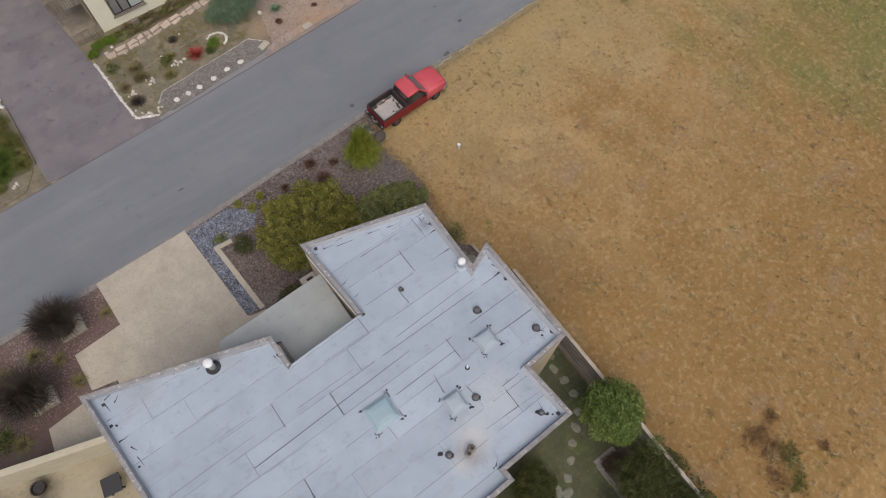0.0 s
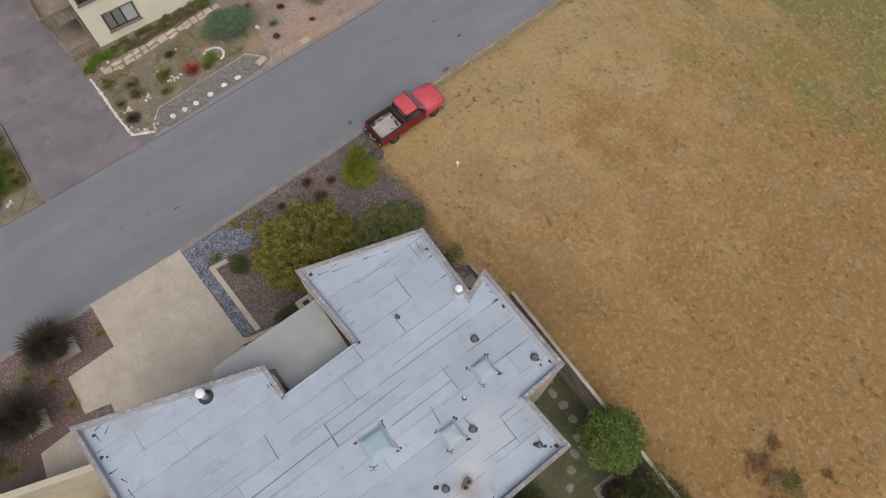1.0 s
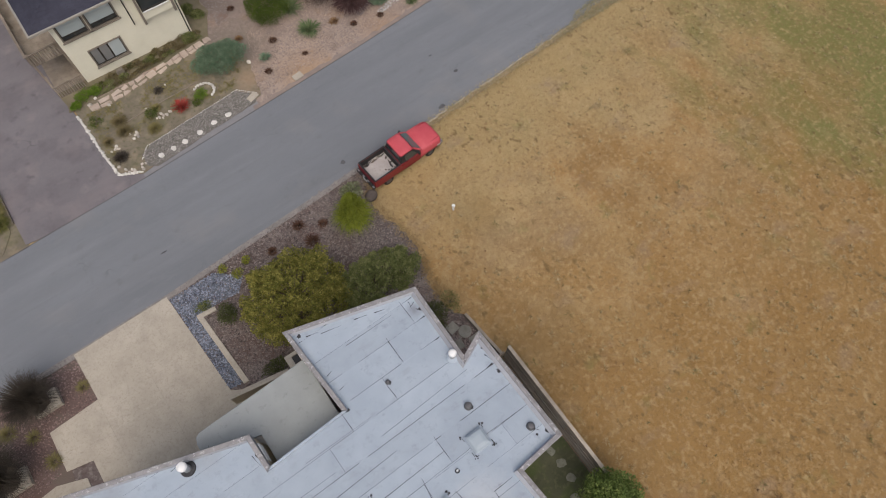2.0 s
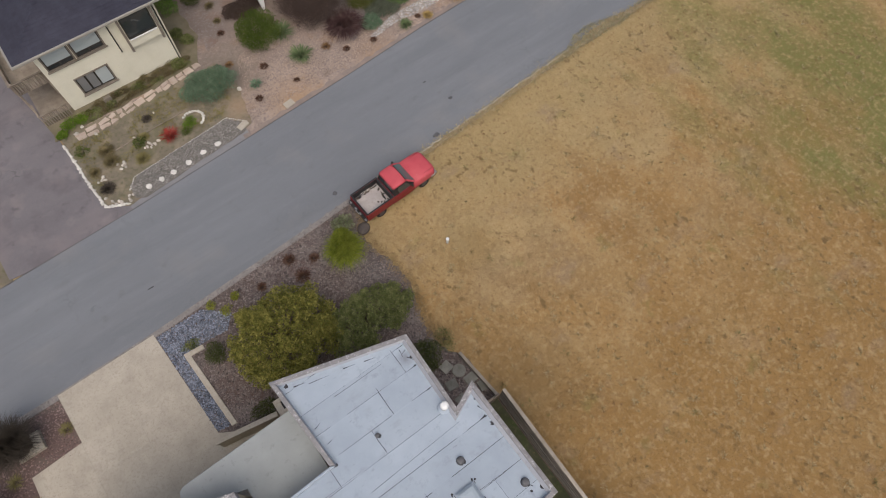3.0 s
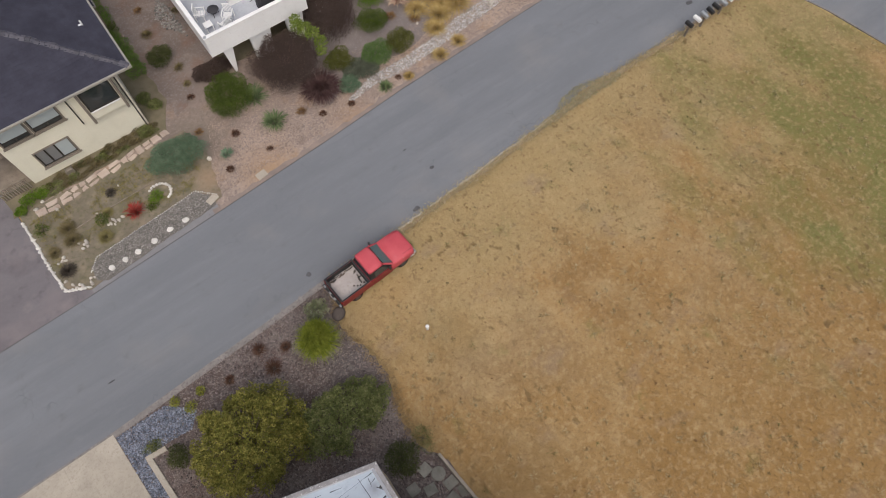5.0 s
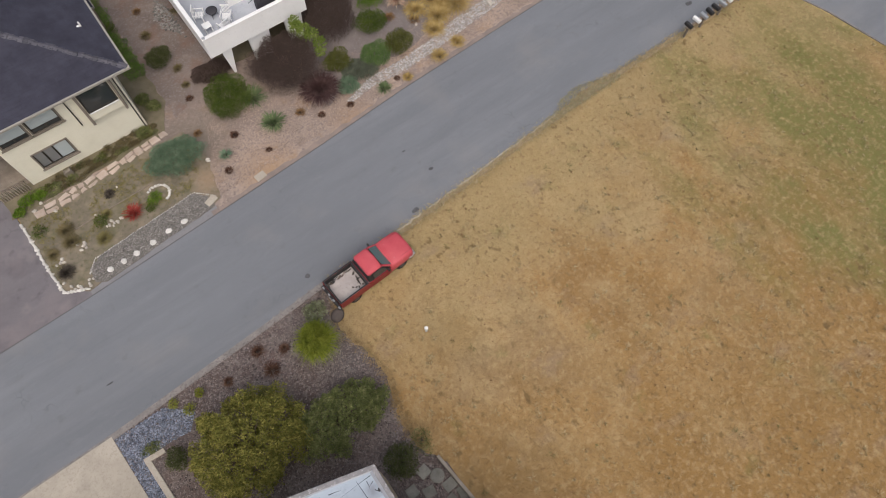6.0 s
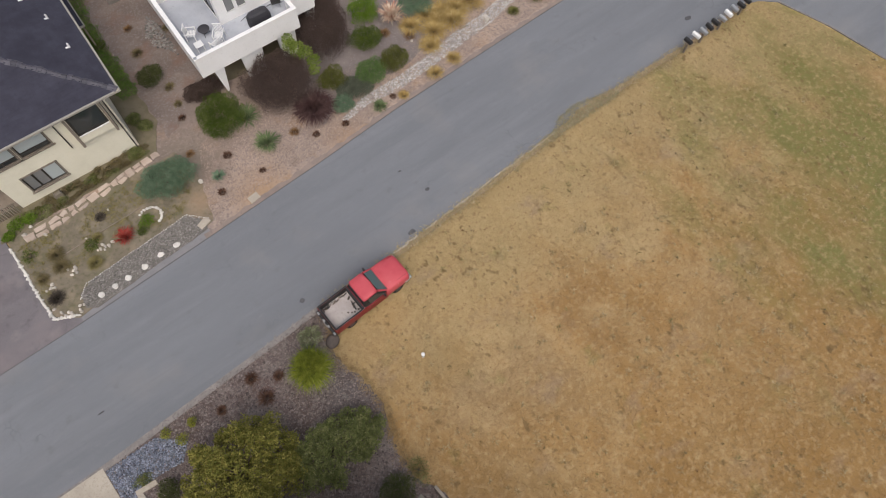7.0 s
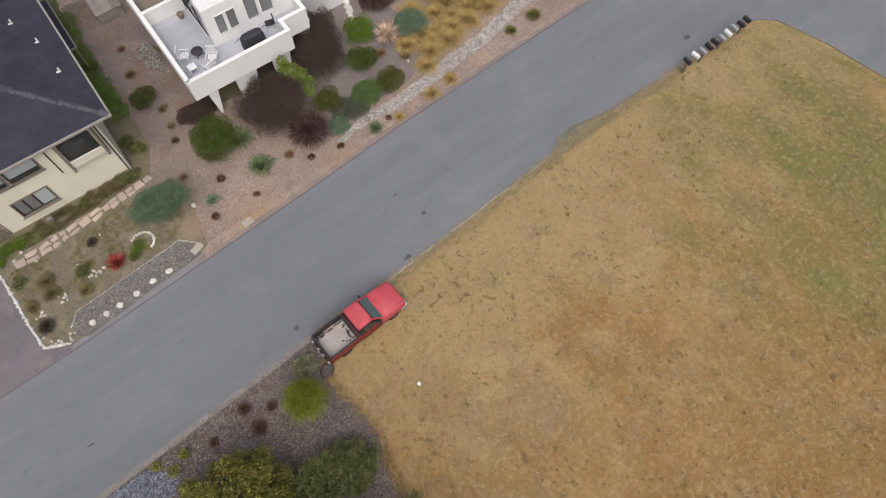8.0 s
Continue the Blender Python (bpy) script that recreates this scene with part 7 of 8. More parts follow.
part("bumper", boxes((TX + 5.0, TX + 5.16, TY - HW + 0.03, TY + HW - 0.03, 0.42, 0.6), (TX + 4.7, TX + 4.998, TY - HW - 0.02, TY - HW + 0.03, 0.42, 0.58), (TX + 4.7, TX + 4.998, TY + HW - 0.03, TY + HW + 0.02, 0.42, 0.58), bevel=0.02), M["chrome"], truck, "dull chrome front bumper")
part("grille", boxes((TX + 5.0, TX + 5.07, TY - 0.5, TY + 0.5, 0.64, 0.84), bevel=0.01), M["black"], truck)
for s in (-1, 1):
    part("headlight", boxes((TX + 4.98, TX + 5.08, TY + s * 0.64 - 0.12, TY + s * 0.64 + 0.12, 0.65, 0.83), bevel=0.02), M["lens"], truck, "rectangular headlight")
    part("tail_light", boxes((TX + 0.03, TX + 0.07, TY + s * 0.83 - 0.05, TY + s * 0.83 + 0.05, 0.68, 0.98), bevel=0.01), M["redlens"], truck, "red tail light")
plate = part("number_plate", boxes((TX - 0.135, TX - 0.122, TY - 0.16, TY + 0.16, 0.46, 0.6)), M["white"], truck, "pale plate with plain bars")
part("plate_bars", boxes(*[(TX - 0.14, TX - 0.136, TY - 0.12 + k * 0.045, TY - 0.095 + k * 0.045, 0.5, 0.56) for k in range(6)]), M["black"], plate)
# the truck stands tall on its wheels
for ob in truck.children:
    if not ob.name.startswith("wheel"):
        for o in (ob, *ob.children):
            o.data.transform(Matrix.Translation((0, TY, 0.04)) @ Matrix.Diagonal((1, 0.97, 1.12, 1)) @ Matrix.Translation((0, -TY, 0)))
BZ0 = BZ0 * 1.12 + 0.04
# it is parked nose towards the street
stance = pose(15.51, 22.78, 0, 0, 0, 3.9)
truck.matrix_basis = stance
stance = stance @ Matrix.Translation((-15.58, -22.8, 0))
# scraps along the far bed side
for k in range(26):
    x, y = TX + 0.25 + (k % 13) * 0.12 + R.uniform(-0.04, 0.04), TY + HW - 0.18 - R.uniform(0, 0.13)
    if k > 18:
        x, y = TX + 1.7 + R.uniform(-0.1, 0.08), TY + R.uniform(-0.55, 0.6)
    ob = tagged(link_mesh("scrap", stone_shape(R.uniform(0.07, 0.16), R.uniform(0.03, 0.06), R.uniform(0.03, 0.08), R, 6), M[R.choice(("black", "rock", "bark"))]), "dark crumpled scrap in the truck bed", "debris", "scraps in the truck bed")
    ob.matrix_basis = stance @ pose(x, y, BZ0 + 0.04, 0, 0, R.uniform(0, 180))
for x, y in ((TX + 1.35, TY - 0.42), (TX + 1.5, TY - 0.5), (TX + 1.2, TY - 0.3)):
    ob = tagged(link_mesh("scrap", stone_shape(0.07, 0.05, 0.04, R, 6), M["rock"]), "brown scrap in the truck bed", "debris", "scraps in the truck bed")
    ob.matrix_basis = stance @ pose(x, y, BZ0 + 0.02, 0, 0, R.uniform(0, 180))


# ---- mailboxes at the corner ----
def mailbox(m, label):
    t = thing("mailbox", label, "mailbox", (0, 0, 0), "row of mailboxes")
    prof = [(-0.12, 0.0), (0.12, 0.0), (0.12, 0.14), (0.085, 0.21), (0, 0.245), (-0.085, 0.21), (-0.12, 0.14)]
    part("box", loft([[(x, y, 1.02 + z) for x, z in prof] for y in (-0.28, 0.28)]), M[m], t)
    part("door", loft([[(x * 1.05, y, 1.015 + z * 1.03) for x, z in prof] for y in (0.282, 0.30)]), M[m], t)
    part("flag", boxes((0.125, 0.14, -0.05, 0.02, 1.1, 1.25)), M["steel"], t)
    part("support", boxes((-0.1, 0.1, -0.24, 0.24, 0.985, 1.018)), M["wood"], t)
    return t


protos = [mailbox("black", "black metal mailbox on a shared rail"), mailbox("whiteplastic", "white metal mailbox on a shared rail"), mailbox("steel", "grey metal mailbox on a shared rail")]
order = (0, 1, 2, 0, 0, 2, 1, 2, 0, 0)
used = set()
for k, kind in enumerate(order):
    x = 42.1 + (0 if k == 0 else 0.75 + (k - 1) * 0.62)
    m_ = pose(x, near_edge(x) - 0.35 + 0.04 * math.sin(k * 2.1), 0.02 * math.sin(k), 0, 0, 4 * math.sin(k * 1.7))
    if kind in used:
        copy_thing(protos[kind], m_)
    else:
        protos[kind].matrix_basis = m_
        used.add(kind)
rail = thing("mailbox_stand", "grey timber rail and posts carrying mailboxes", "stand", (45, 24.8, 0))
part("rail", prism([(41.9, near_edge(42) - 0.42), (48.1, near_edge(48) - 0.42), (48.1, near_edge(48) - 0.3), (41.9, near_edge(42) - 0.3)], 0.9, 0.985), M["wood"], rail)
for x in (42.1, 43.6, 45.4, 47.5):
    part("post", boxes((x - 0.05, x + 0.05, near_edge(x) - 0.43, near_edge(x) - 0.31, 0, 0.9)), M["wood"], rail)


# ---- plants ----
def bush(name, label, x, y, rx, ry, h, leaf, n, size, lumps=7, cat="shrub", group="", turn=0.0, lift=0.0, slim=0.5, upright=0.25, lumpy=0.3, inner=0.25):
    """A rounded shrub: crooked stems and a crown of leaf clumps with an uneven outline."""
    t = thing(name, label, cat, (0, 0, 0), group)
    part("woody_base", stems(6, rx * 0.7, h * 0.75, 0.02 + 0.012 * h, R), M["bark"], t, local=True)
    blobs = [(0, 0, lift + (h - lift) * 0.48, rx * 0.78, ry * 0.78, (h - lift) * 0.5)]
    for k in range(lumps):
        a = k * math.tau / lumps + R.uniform(-0.4, 0.4)
        d = R.uniform(0.45, 0.72)
        s = R.uniform(lumpy, lumpy + 0.2)
        blobs.append((rx * d * math.cos(a), ry * d * math.sin(a), lift + (h - lift) * R.uniform(0.3, 0.68), rx * s, ry * s, (h - lift) * R.uniform(0.24, 0.34)))
    part("foliage", foliage(blobs, n, size, R, inner, slim, upright), M[leaf], t, local=True)
    t.matrix_basis = pose(x, y, 0.02, 0, 0, turn)
    return t


def tuft(name, label, x, y, reach, height, leaf, n, width, droop=0.5, cat="plant", group="", spread=1.0):
    """A grassy or spiky plant: a short root crown and arching blades."""
    t = thing(name, label, cat, (0, 0, 0), group)
    part("crown", lathe([(reach * 0.14, -0.03), (reach * 0.12, height * 0.1), (reach * 0.05, height * 0.16)], (0, 0, 0), 8), M["bark"], t, local=True)
    part("foliage", blades(n, reach, height, width, R, droop, 0.05 + 0.12 * reach, (0, 0), spread), M[leaf], t, local=True)
    t.matrix_basis = pose(x, y, 0.04, 0, 0, R.uniform(0, 360))
    return t


def tree(name, label, x, y, h, trunk, crown, leaf, n, size, slim=0.5, upright=0.25, uneven=0.16):
    """A tapered trunk, limbs into each clump, and a leafy crown; crown: rows of clumps about the foot."""
    t = thing(name, label, "tree", (0, 0, 0))
    part("trunk", tube([(0, 0, -0.1), (0.04, 0.03, h * 0.25), (-0.03, 0.05, h * 0.5), (0.02, 0, h * 0.7)], [trunk * 1.3, trunk, trunk * 0.8, trunk * 0.5], 9), M["bark"], t, local=True)
    bm = bmesh.new()
    for bx, by, bz, *_ in crown:
        tube([(0, 0, h * 0.3), (bx * 0.4, by * 0.4, h * 0.3 + (bz - h * 0.3) * 0.6), (bx, by, bz)], [trunk * 0.6, trunk * 0.4, trunk * 0.12], 6, bm)
    part("branching", bm, M["bark"], t, local=True)
    part("crown", foliage(crown, n, size, R, 0.3, slim, upright, uneven), M[leaf], t, local=True)
    t.matrix_basis = pose(x, y, 0.0)
    return t


# beside the flat-roofed house
def clumped(rx, ry, rz, zc, n, size, out=0.98, core=0.8):
    """A mound of many small leaf clumps over a spreading core."""
    rows_ = [(0, 0, zc, rx * core, ry * core, rz * core)]
    for k in range(n):
        u = 1 - 1.25 * (k + 0.5) / n
        a = k * 2.399963 + R.uniform(-0.3, 0.3)
        w = math.sqrt(max(0, 1 - u * u))
        f = R.uniform(0.78, out)
        s = size * R.uniform(0.7, 1.35)
        rows_.append((rx * w * f * math.cos(a), ry * w * f * math.sin(a), zc + rz * u * f, s, s, s * 0.8))
    return rows_


tree("spreading_tree", "broad low tree with olive and yellow-green leaves", 5.65, 18.15, 2.4, 0.12, clumped(2.5, 2.2, 1.55, 1.65, 95, 0.36, 1.12, 0.66), "olive", 42000, 0.11, 0.55, 0.25, 0.22)
tree("broadleaf_shrub", "dense dark green broadleaf shrub by the house", 9.8, 16.75, 1.3, 0.06, clumped(2.35, 1.3, 0.95, 0.85, 80, 0.28, 1.12, 0.66), "hedge", 24000, 0.1, 0.6)
f_ = tree("feathery_tree", "small upright feathery lime-green tree", 10.9, 20.9, 3.0, 0.05, [(0, 0, 1.0, 0.6, 0.6, 0.9), (0.15, 0.1, 1.8, 0.5, 0.5, 0.8), (0.0, 0.0, 2.5, 0.32, 0.32, 0.6)], "lime", 3600, 0.18, 0.14, 0.5)
part("foliage", blades(1500, 1.2, 2.0, 0.012, R, 0.75, 0.12), M["lime"], f_, local=True)
part("foliage", blades(700, 0.6, 3.2, 0.012, R, 0.6, 0.1), M["lime"], f_, local=True)
bush("shrub", "pale variegated low shrub behind the truck", 11.75, 22.55, 0.75, 0.7, 0.6, "variegated", 2200, 0.075)
bush("shrub", "dark green rounded shrub by the gravel strip", 2.15, 19.9, 0.62, 0.6, 1.0, "forest", 1600, 0.09)
bush("shrub", "low dark green mat plant in gravel", 1.25, 21.25, 0.5, 0.3, 0.25, "hedge", 600, 0.08)
for x, y, r in ((3.15, 22.6, 0.3), (3.75, 21.85, 0.32), (4.5, 22.35, 0.25)):
    bush("shrub", "small yellow-green mound in mulch", x, y, r, r, r * 1.2, "yellowgreen", 350, 0.08, 4, group="mounds along the street")
for x, y, r in ((8.05, 22.55, 0.3), (9.3, 21.85, 0.22), (8.2, 21.2, 0.4), (6.0, 22.0, 0.22)):
    tuft("dry_plant", "small rust-brown dried plant in mulch", x, y, r, r * 0.7, "brown", 300, 0.009, 0.7, group="dried plants in mulch")
bush("shrub", "dark low shrub in the shade of the house", 2.9, 15.9, 0.8, 0.5, 0.7, "forest", 900, 0.1)
bush("shrub", "dark shrub beside the house corner", 11.1, 13.3, 1.0, 0.9, 1.2, "forest", 3600, 0.09)
bush("shrub", "sparse dusty shrub at the field's edge", 12.55, 13.6, 0.55, 0.8, 0.5, "hedge", 500, 0.09, inner=0.5)
# west bed
for x, y, r in ((-8.05, 21.35, 1.25), (-10.7, 18.55, 1.4), (-12.9, 22.0, 0.9)):
    tuft("spiky_shrub", "large dark spiky grass-like shrub in mulch", x, y, r * 1.1, r * 1.7, "darkgrass", 2600, 0.0065, 0.3, "shrub", "spiky shrubs by the driveway")
bush("shrub", "yellow-green shrub in the west bed", -12.9, 17.6, 0.8, 0.9, 1.0, "green", 1300, 0.1)
for x, y, r in ((-10.0, 20.9, 0.5), (-9.0, 20.0, 0.35), (-11.8, 20.9, 0.45), (-5.95, 21.0, 0.3), (-8.6, 18.3, 0.4), (-12.2, 16.9, 0.5)):
    tuft("dry_plant", "low straggly brown and green plant", x, y, r, r * 0.5, "olivegrass", 220, 0.009, 0.7, group="straggly plants in the west bed")
# side yard
crown = clumped(1.3, 1.3, 1.35, 2.35, 60, 0.34, 1.02, 0.8) + [(0.05, -0.15, 2.0, 1.2, 1.2, 1.1), (0.3, -0.5, 1.4, 1.2, 1.2, 1.0)]
t_ = tree("clipped_tree", "clipped rounded bright green tree by the fence", 12.3, 0.75, 3.0, 0.1, crown, "clip", 24000, 0.1, 0.6, 0.25, 0.06)
for x, y, s in ((11.9, -2.75, 0.95), (11.9, -5.0, 1.0), (10.4, -4.4, 1.0), (11.2, -7.2, 1.1), (7.3, 0.15, 0.6)):
    tree("shade_tree", "dense dark green tree behind the fence", x, y, 2.6 * s, 0.1 * s, clumped(1.6 * s, 1.55 * s, 1.0 * s, 1.7 * s, 40, 0.42 * s), "forest", int(22000 * s), 0.085, 0.55)
bush("shrub", "brown-red leafy plant at a bed corner", 11.35, -1.25, 0.7, 0.55, 0.45, "bronzeleaf", 1800, 0.08)
bush("shrub", "sparse dark green shrub over the fence", 12.95, -1.7, 0.5, 0.6, 2.7, "hedge", 700, 0.09, 5, lift=1.9, inner=0.5)
# dead brush in the field
def tangle(name, label, x, y, rx, ry, h, leaf, n, group):
    """A low ragged mat of crossing stems, thinning out at its edge."""
    t = thing(name, label, "brush", (0, 0, 0), group)
    verts, faces = [], []
    for _ in range(n):
        px, py = R.gauss(0, rx * 0.45), R.gauss(0, ry * 0.45)
        add_blades(verts, faces, 5, R.uniform(0.1, 0.3), h * R.uniform(0.5, 1.2), 0.009, R, 0.5, 0.03, (px, py))
    tagged(part("woody_base", raw("stems", verts, faces), M[leaf], t, local=True), kind="stuff")
    t.matrix_basis = pose(x, y, -0.03)


for x, y, rx, ry, leaf in ((18.2, -4.6, 0.9, 0.6, "deadbrush"), (19.6, -4.4, 0.4, 0.4, "deadbrush"), (18.9, -6.2, 0.7, 0.8, "olivegreen"), (18.3, -5.6, 0.8, 0.7, "deadbrush"), (17.6, -6.7, 0.6, 0.8, "deadbrush"), (18.3, -7.4, 0.6, 0.5, "olivegreen"), (20.7, -7.0, 0.25, 0.25, "deadbrush")):
    tangle("brush", "low tangle of dead and green brush in dry grass", x, y, rx, ry, 0.16, leaf, int(170 * rx), "brush in the field")

# cream house garden
bush("shrub", "wide blue-green feathery garden shrub", 9.95, 35.75, 1.85, 1.25, 1.3, "sage", 17000, 0.10, 10, slim=0.3, upright=0.4, inner=0.12)
tuft("red_succulent", "bright red spiky succulent", 6.3, 34.0, 0.52, 0.45, "redagave", 150, 0.02, 0.15)
bush("shrub", "low bright green plant in a stone ring", 7.75, 34.25, 0.5, 0.45, 0.3, "bright", 700, 0.08)
bush("shrub", "low green plant beside the stone ring", 7.25, 33.75, 0.4, 0.3, 0.3, "green", 350, 0.08)
for x, y, r, leaf in ((1.6, 32.8, 0.42, "darkgrass"), (2.55, 34.45, 0.45, "weed"), (2.6, 35.3, 0.45, "weed"), (4.5, 34.6, 0.45, "green"), (4.2, 33.55, 0.42, "olivegrass"), (1.4, 36.0, 0.5, "green"), (5.65, 36.1, 0.25, "darkgrass"), (9.2, 36.7, 0.35, "darkgrass"), (1.4, 34.3, 0.3, "weed"), (4.95, 34.95, 0.26, "olivegrass")):
    if leaf == "green":
        bush("shrub", "small green mound in garden soil", x, y, r, r, r, leaf, 420, 0.08, 4, group="small plants in the garden")
    else:
        tuft("small_plant", "small dusty tuft plant in garden soil", x, y, r, r * 0.7, leaf, 520, 0.008, 0.7, group="small plants in the garden")
for k in range(22):
    x = 2.2 + k * 0.36
    bush("shrub", "low dark green shrub along the house wall", x, 38.5 + 0.02 * k + R.uniform(-0.25, 0.3), 0.36, 0.3, R.uniform(0.12, 0.34), R.choice(("hedge", "weed", "olivegreen", "forest", "weed")), 420, 0.07, 4, group="shrubs along the wall")
for k in range(18):
    x = 2.9 + k * 0.4
    bush("shrub", "low dusty green plant beside the flagstone path", x, 38.0 + 0.035 * k + R.uniform(-0.06, 0.1), 0.32, 0.22, R.uniform(0.12, 0.25), R.choice(("hedge", "olivegreen", "weed")), 300, 0.06, 4, group="low plants beside the path")
for x, y, r in ((1.5, 38.4, 0.6), (2.3, 38.3, 0.45), (0.9, 37.9, 0.4), (9.2, 38.8, 0.5)):
    bush("shrub", "bright green leafy ground cover", x, y, r, r * 0.8, 0.4, "bright" if x < 5 else "hedge", 800, 0.09, 5, group="ground cover by the wall")
for k in range(8):
    bush("shrub", "low green leafy ground cover beside the house", 10.65 + R.uniform(-0.1, 0.15), 43.6 + k * 0.85, 0.75, 0.75, R.uniform(0.2, 0.35), R.choice(("cover", "cover", "green")), 1600, 0.075, 6, group="ground cover beside the house")
for x, y, r in ((10.9, 51.0, 0.8), (11.1, 52.6, 0.9), (10.2, 41.2, 0.5), (10.6, 40.3, 0.5), (10.3, 54.4, 1.0)):
    bush("shrub", "low green leafy ground cover beside the house", x, y, r, r, 0.35, "cover" if y > 45 else "hedge", 1500, 0.08, 6, group="ground cover beside the house")
# left garden
for x, y, r, leaf in ((-6.2, 34.4, 0.8, "greengrass"), (-6.1, 32.6, 0.6, "greengrass"), (-6.9, 33.5, 0.9, "green"), (-7.6, 35.3, 0.9, "greengrass"), (-8.5, 33.8, 1.0, "greengrass"), (-7.9, 31.9, 0.5, "greengrass"), (-6.6, 35.2, 0.8, "greengrass"), (-6.0, 33.5, 0.5, "olivegrass"), (-7.2, 32.6, 0.7, "green"), (-6.3, 36.2, 0.7, "greengrass"), (-7.6, 34.2, 0.8, "olivegrass"), (-9.0, 32.6, 0.8, "greengrass"), (-8.4, 36.2, 1.0, "green")):
    tuft("grass_clump", "rough green and yellow grass clump", x, y, r, r * 0.75, leaf, 900, 0.010, 0.7, group="grass clumps by the driveway")

# white house garden
bush("shrub", "dense rounded green shrub in gravel", 14.6, 37.75, 1.5, 1.6, 1.4, "green", 17000, 0.075, 12, inner=0.2)
tuft("spiky_plant", "dull green spiky rosette in gravel", 15.9, 37.1, 0.85, 0.7, "teal", 220, 0.022, 0.3)
tuft("spiky_plant", "pale green spiky rosette in gravel", 16.12, 34.75, 0.72, 0.55, "teal", 180, 0.03, 0.3)
bush("shrub", "low bronze-leaved spreading shrub", 14.8, 40.5, 1.3, 0.85, 0.5, "bronzeleaf", 13000, 0.08, inner=0.4)
bush("shrub", "large dark bronze-leaved shrub", 18.85, 37.8, 2.25, 2.3, 2.1, "bronzeleaf", 56000, 0.065, 15, inner=0.4)
bush("shrub", "tall dark bronze-leaved shrub beside the deck", 23.4, 40.0, 1.75, 3.0, 2.3, "bronzeleaf", 60000, 0.065, 15, inner=0.4, turn=-32)
tuft("flax", "purple flax with arching blades", 19.75, 35.1, 1.25, 1.0, "flax", 1500, 0.014, 0.6)
tree("young_tree", "slender young tree with bright yellow-green leaves", 20.7, 38.0, 2.8, 0.03, [(0, 0, 2.5, 0.4, 0.4, 0.45), (0.35, -0.3, 2.2, 0.4, 0.35, 0.35), (-0.3, 0.3, 2.7, 0.35, 0.35, 0.4), (0.6, -0.75, 1.7, 0.35, 0.3, 0.35), (0.35, -1.1, 1.3, 0.3, 0.3, 0.3), (-0.2, 0.65, 2.9, 0.3, 0.3, 0.3)], "fresh", 1700, 0.13, 0.6)
for x, y, rx, h, leaf, label in ((21.8, 36.3, 0.95, 1.0, "olivegreen", "rounded olive-green garden shrub"), (22.4, 35.3, 0.9, 0.45, "dustygreen", "low grey-green shrub by cobbles"), (21.45, 34.45, 0.75, 0.5, "sage", "low blue-green shrub by the cobbles"), (23.1, 34.9, 0.85, 0.5, "dustygreen", "low dusty green shrub by the cobbles"), (24.2, 35.45, 1.1, 0.85, "bluegreen", "bright blue-green leafy shrub"), (26.0, 35.25, 0.98, 1.0, "olivegreen", "rounded dark olive garden shrub"), (25.45, 37.75, 1.1, 1.0, "green", "rounded mid-green garden shrub"), (26.6, 39.85, 1.1, 1.2, "bright", "rounded bright green shrub"), (12.5, 43.3, 0.85, 1.0, "forest", "dark green shrub in gravel"), (29.8, 38.6, 1.3, 0.9, "sage", "grey-green shrub among straw grasses"), (35.6, 38.3, 1.3, 0.9, "sage", "grey-green shrub among straw grasses"), (29.2, 41.8, 1.4, 1.0, "flax", "dark reddish shrub beside a path")):
    bush("shrub", label, x, y, rx, rx * 0.95, h, leaf, int(9000 * rx), 0.065, 11, inner=0.2)
tuft("cordyline", "cordyline with cream and red striped blades", 28.0, 38.6, 0.85, 0.8, "cream", 230, 0.032, 0.2)
k = 0
for x, y in ((28.7, 35.1), (29.6, 35.9), (30.4, 36.6), (30.0, 37.4), (31.2, 36.0), (31.0, 37.2), (32.0, 36.7), (32.6, 37.6), (33.2, 36.6), (31.8, 38.4), (33.0, 38.7), (34.2, 37.5), (35.1, 36.8), (34.6, 38.6), (33.8, 39.6), (36.2, 37.4), (30.6, 39.6), (32.3, 40.2), (28.6, 37.2), (37.0, 38.2)):
    r = R.uniform(0.7, 1.05)
    tuft("straw_grass", "golden arching ornamental grass clump", x, y, r, r * 0.65, "straw", 700, 0.009, 0.8, "grass", "golden grasses by the cobbles")
for x, y, r in ((27.65, 33.05, 0.55), (29.35, 33.3, 0.5), (37.2, 34.3, 0.5), (25.0, 32.85, 0.3), (35.1, 34.2, 0.35)):
    tuft("straw_grass", "small golden grass clump near the street", x, y, r, r * 0.7, "straw" if x < 30 else "greengrass", 420, 0.008, 0.7, "grass", "golden grasses by the street")
tuft("small_plant", "low grey-green rosette near the yard path", 12.55, 34.5, 0.33, 0.25, "sage", 160, 0.018, 0.4)
tuft("small_plant", "low grey-green rosette near the street", 23.25, 32.95, 0.42, 0.35, "teal", 160, 0.02, 0.4)
for x, y, r in ((17.9, 34.55, 0.3), (13.7, 35.5, 0.25), (13.0, 40.7, 0.25), (13.15, 42.2, 0.35), (12.65, 45.9, 0.4), (15.2, 46.8, 0.3), (13.05, 48.2, 0.3), (12.7, 39.6, 0.22), (28.1, 36.6, 0.4), (26.85, 37.75, 0.4), (18.9, 33.6, 0.2), (20.8, 33.2, 0.2), (11.9, 36.9, 0.25), (12.2, 33.4, 0.22), (24.4, 33.2, 0.15), (14.9, 33.3, 0.15)):
    tuft("small_plant", "small brown dried tuft in gravel", x, y, r * 0.9, r * 0.6, R.choice(("brown", "weed", "deadbrush")), 260, 0.008, 0.7, group="dried tufts in gravel")
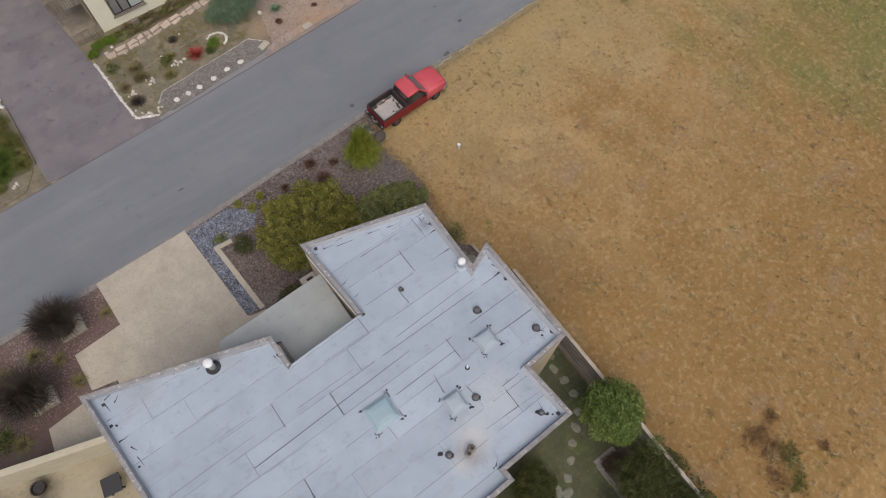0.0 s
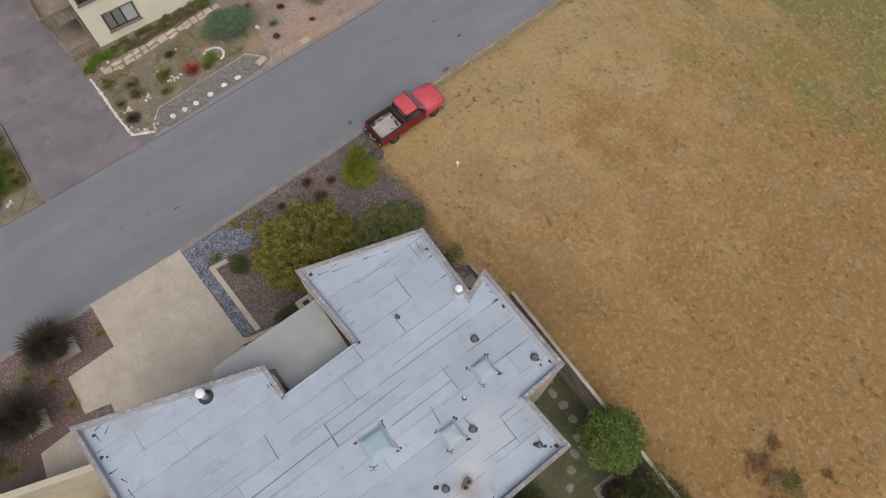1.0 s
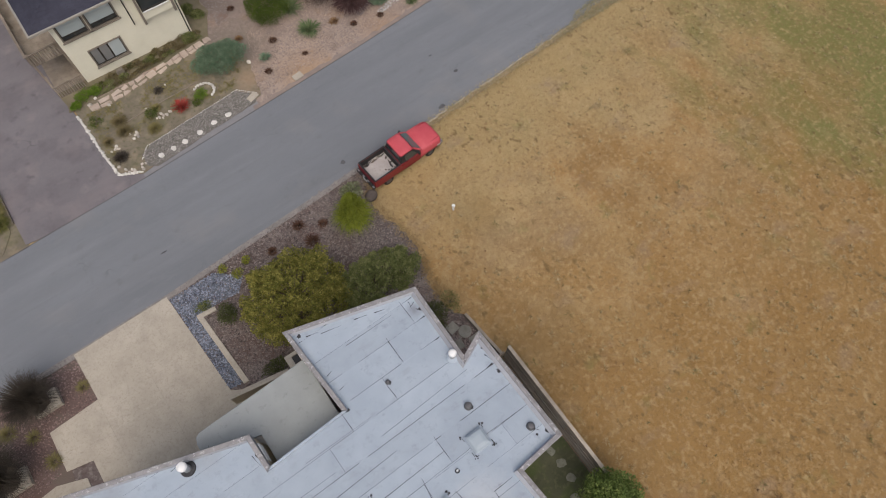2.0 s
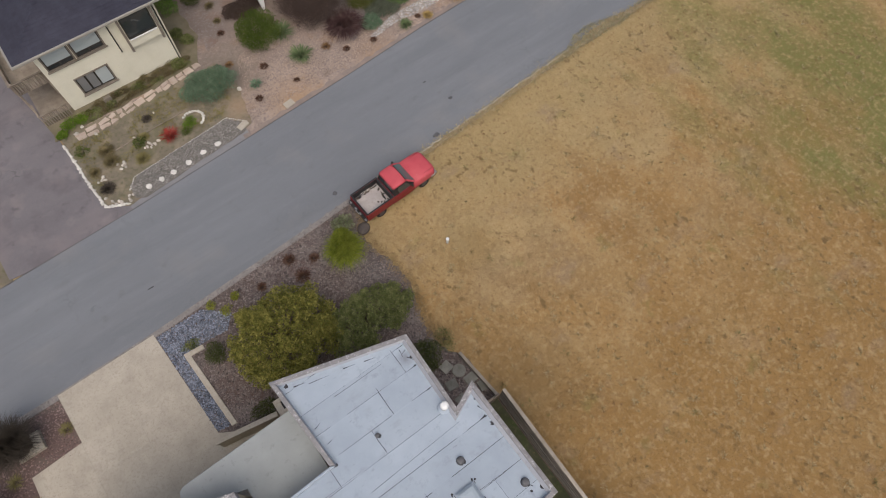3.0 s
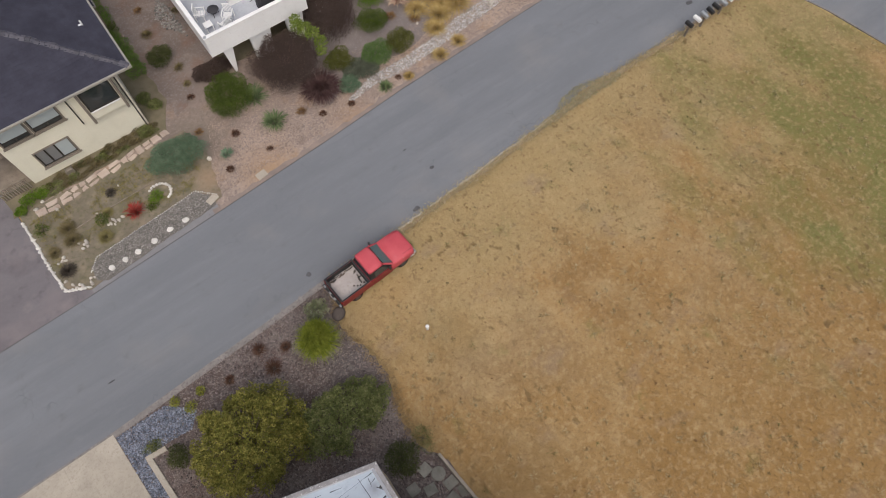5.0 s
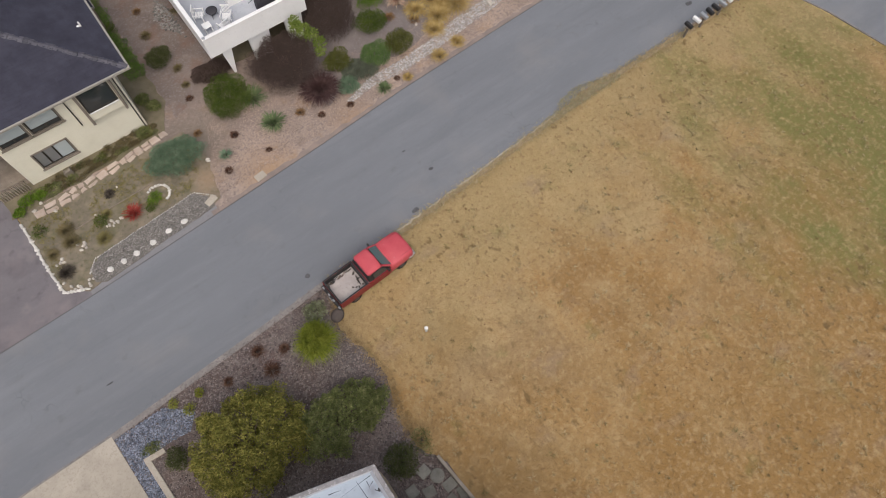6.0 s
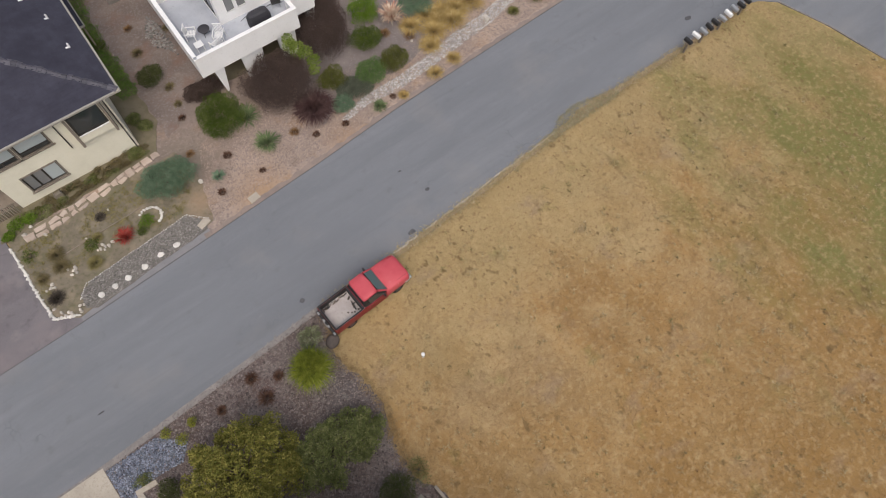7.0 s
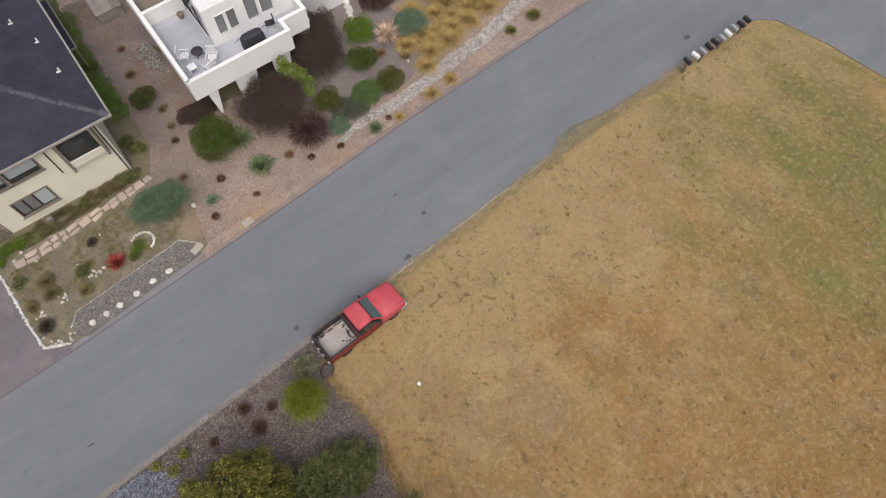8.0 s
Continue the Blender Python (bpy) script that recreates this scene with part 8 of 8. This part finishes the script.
# weeds, darker tufts and pale fluffy tufts dotted through the field
def dotted(name, count, size, width, leaf, label, least, seed, n=9):
    verts, faces = [], []
    for _ in range(count):
        x, y = R.uniform(13.6, 52), R.uniform(-9, 24.9)
        if y > near_edge(min(x, 48)) - 0.2 or (x > 50 and y > 18) or noise.noise((x * 0.2, y * 0.2, seed)) < least:
            continue
        r = R.uniform(*size)
        add_blades(verts, faces, n, r, r * 0.6, width, R, 0.7, 0.2 * r, (x, y))
    tagged(link_mesh(name, raw(name, verts, faces), M[leaf]), label, name.split("_")[-1], kind="stuff")


dotted("weeds", 170, (0.06, 0.16), 0.010, "weed", "dark weeds scattered through dry grass", -0.12, 3, 16)
dotted("dead_weeds", 360, (0.05, 0.14), 0.010, "deadbrush", "small dead brown weeds through dry grass", -0.05, 8, 14)
dotted("pale_tufts", 900, (0.12, 0.30), 0.009, "verge", "pale fluffy grass tufts in the field", -0.1, 14, 20)
dotted("olive_tufts", 350, (0.10, 0.26), 0.012, "olivegrass", "olive green grass tufts in the field", 0.08, 21, 14)

# grey-green grass spilling over the asphalt
verts, faces = [], []
for x, y in scatter([(29.2, 24.6), (31.2, 25.2), (32.0, 25.7), (33.3, 25.9), (34.9, 25.55), (36.6, 25.1), (36.2, 24.7), (32.0, 24.6)], 420, R) + [(x, near_edge(x) + R.gauss(-0.1, 0.12)) for x in [18 + 0.06 * k for k in range(420)]]:
    r = R.uniform(0.06, 0.18)
    add_blades(verts, faces, 10, r, r * 0.6, 0.009, R, 0.7, 0.04, (x, y))
tagged(link_mesh("edge_grass", raw("edge_grass", verts, faces), M["vergegreen"]), "grey-green grass spilling over the road edge", "grass", kind="stuff")

# straw tufts straying over the edge of the mulch bed
verts, faces = [], []
bound = [(13.2, 23.4), (12.85, 22.3), (12.4, 21.7), (12.4, 20.7), (12.75, 19.2), (12.95, 17.8), (12.65, 16.5), (12.35, 15.3), (12.25, 14.2), (12.3, 13.3)]
for _ in range(520):
    k = R.randrange(len(bound) - 1)
    f = R.random()
    x = bound[k][0] * (1 - f) + bound[k + 1][0] * f + R.gauss(0.05, 0.2)
    y = bound[k][1] * (1 - f) + bound[k + 1][1] * f + R.gauss(0, 0.1)
    r = R.uniform(0.05, 0.17)
    add_blades(verts, faces, 9, r, r * 0.6, 0.010, R, 0.7, 0.04, (x, y))
tagged(link_mesh("border_grass", raw("border_grass", verts, faces), M["straw_edge"]), "ragged dry grass along the mulch bed", "grass", kind="stuff")

# rough grass and weeds over the garden soil
verts, faces = [], []
for x, y in scatter([(1.1, 32.6), (3.0, 33.0), (9.6, 33.6), (11.2, 35.0), (10.8, 37.2), (1.0, 37.0)], 1300, R):
    if noise.noise((x * 0.7, y * 0.7, 2)) < -0.02:
        continue
    r = R.uniform(0.06, 0.2)
    add_blades(verts, faces, 9, r, r * 0.6, 0.011, R, 0.7, 0.04, (x, y), foot=0.05)
tagged(link_mesh("garden_weeds", raw("garden_weeds", verts, faces), M["olivegrass"]), "thin olive weeds over garden soil", "weeds", kind="stuff")
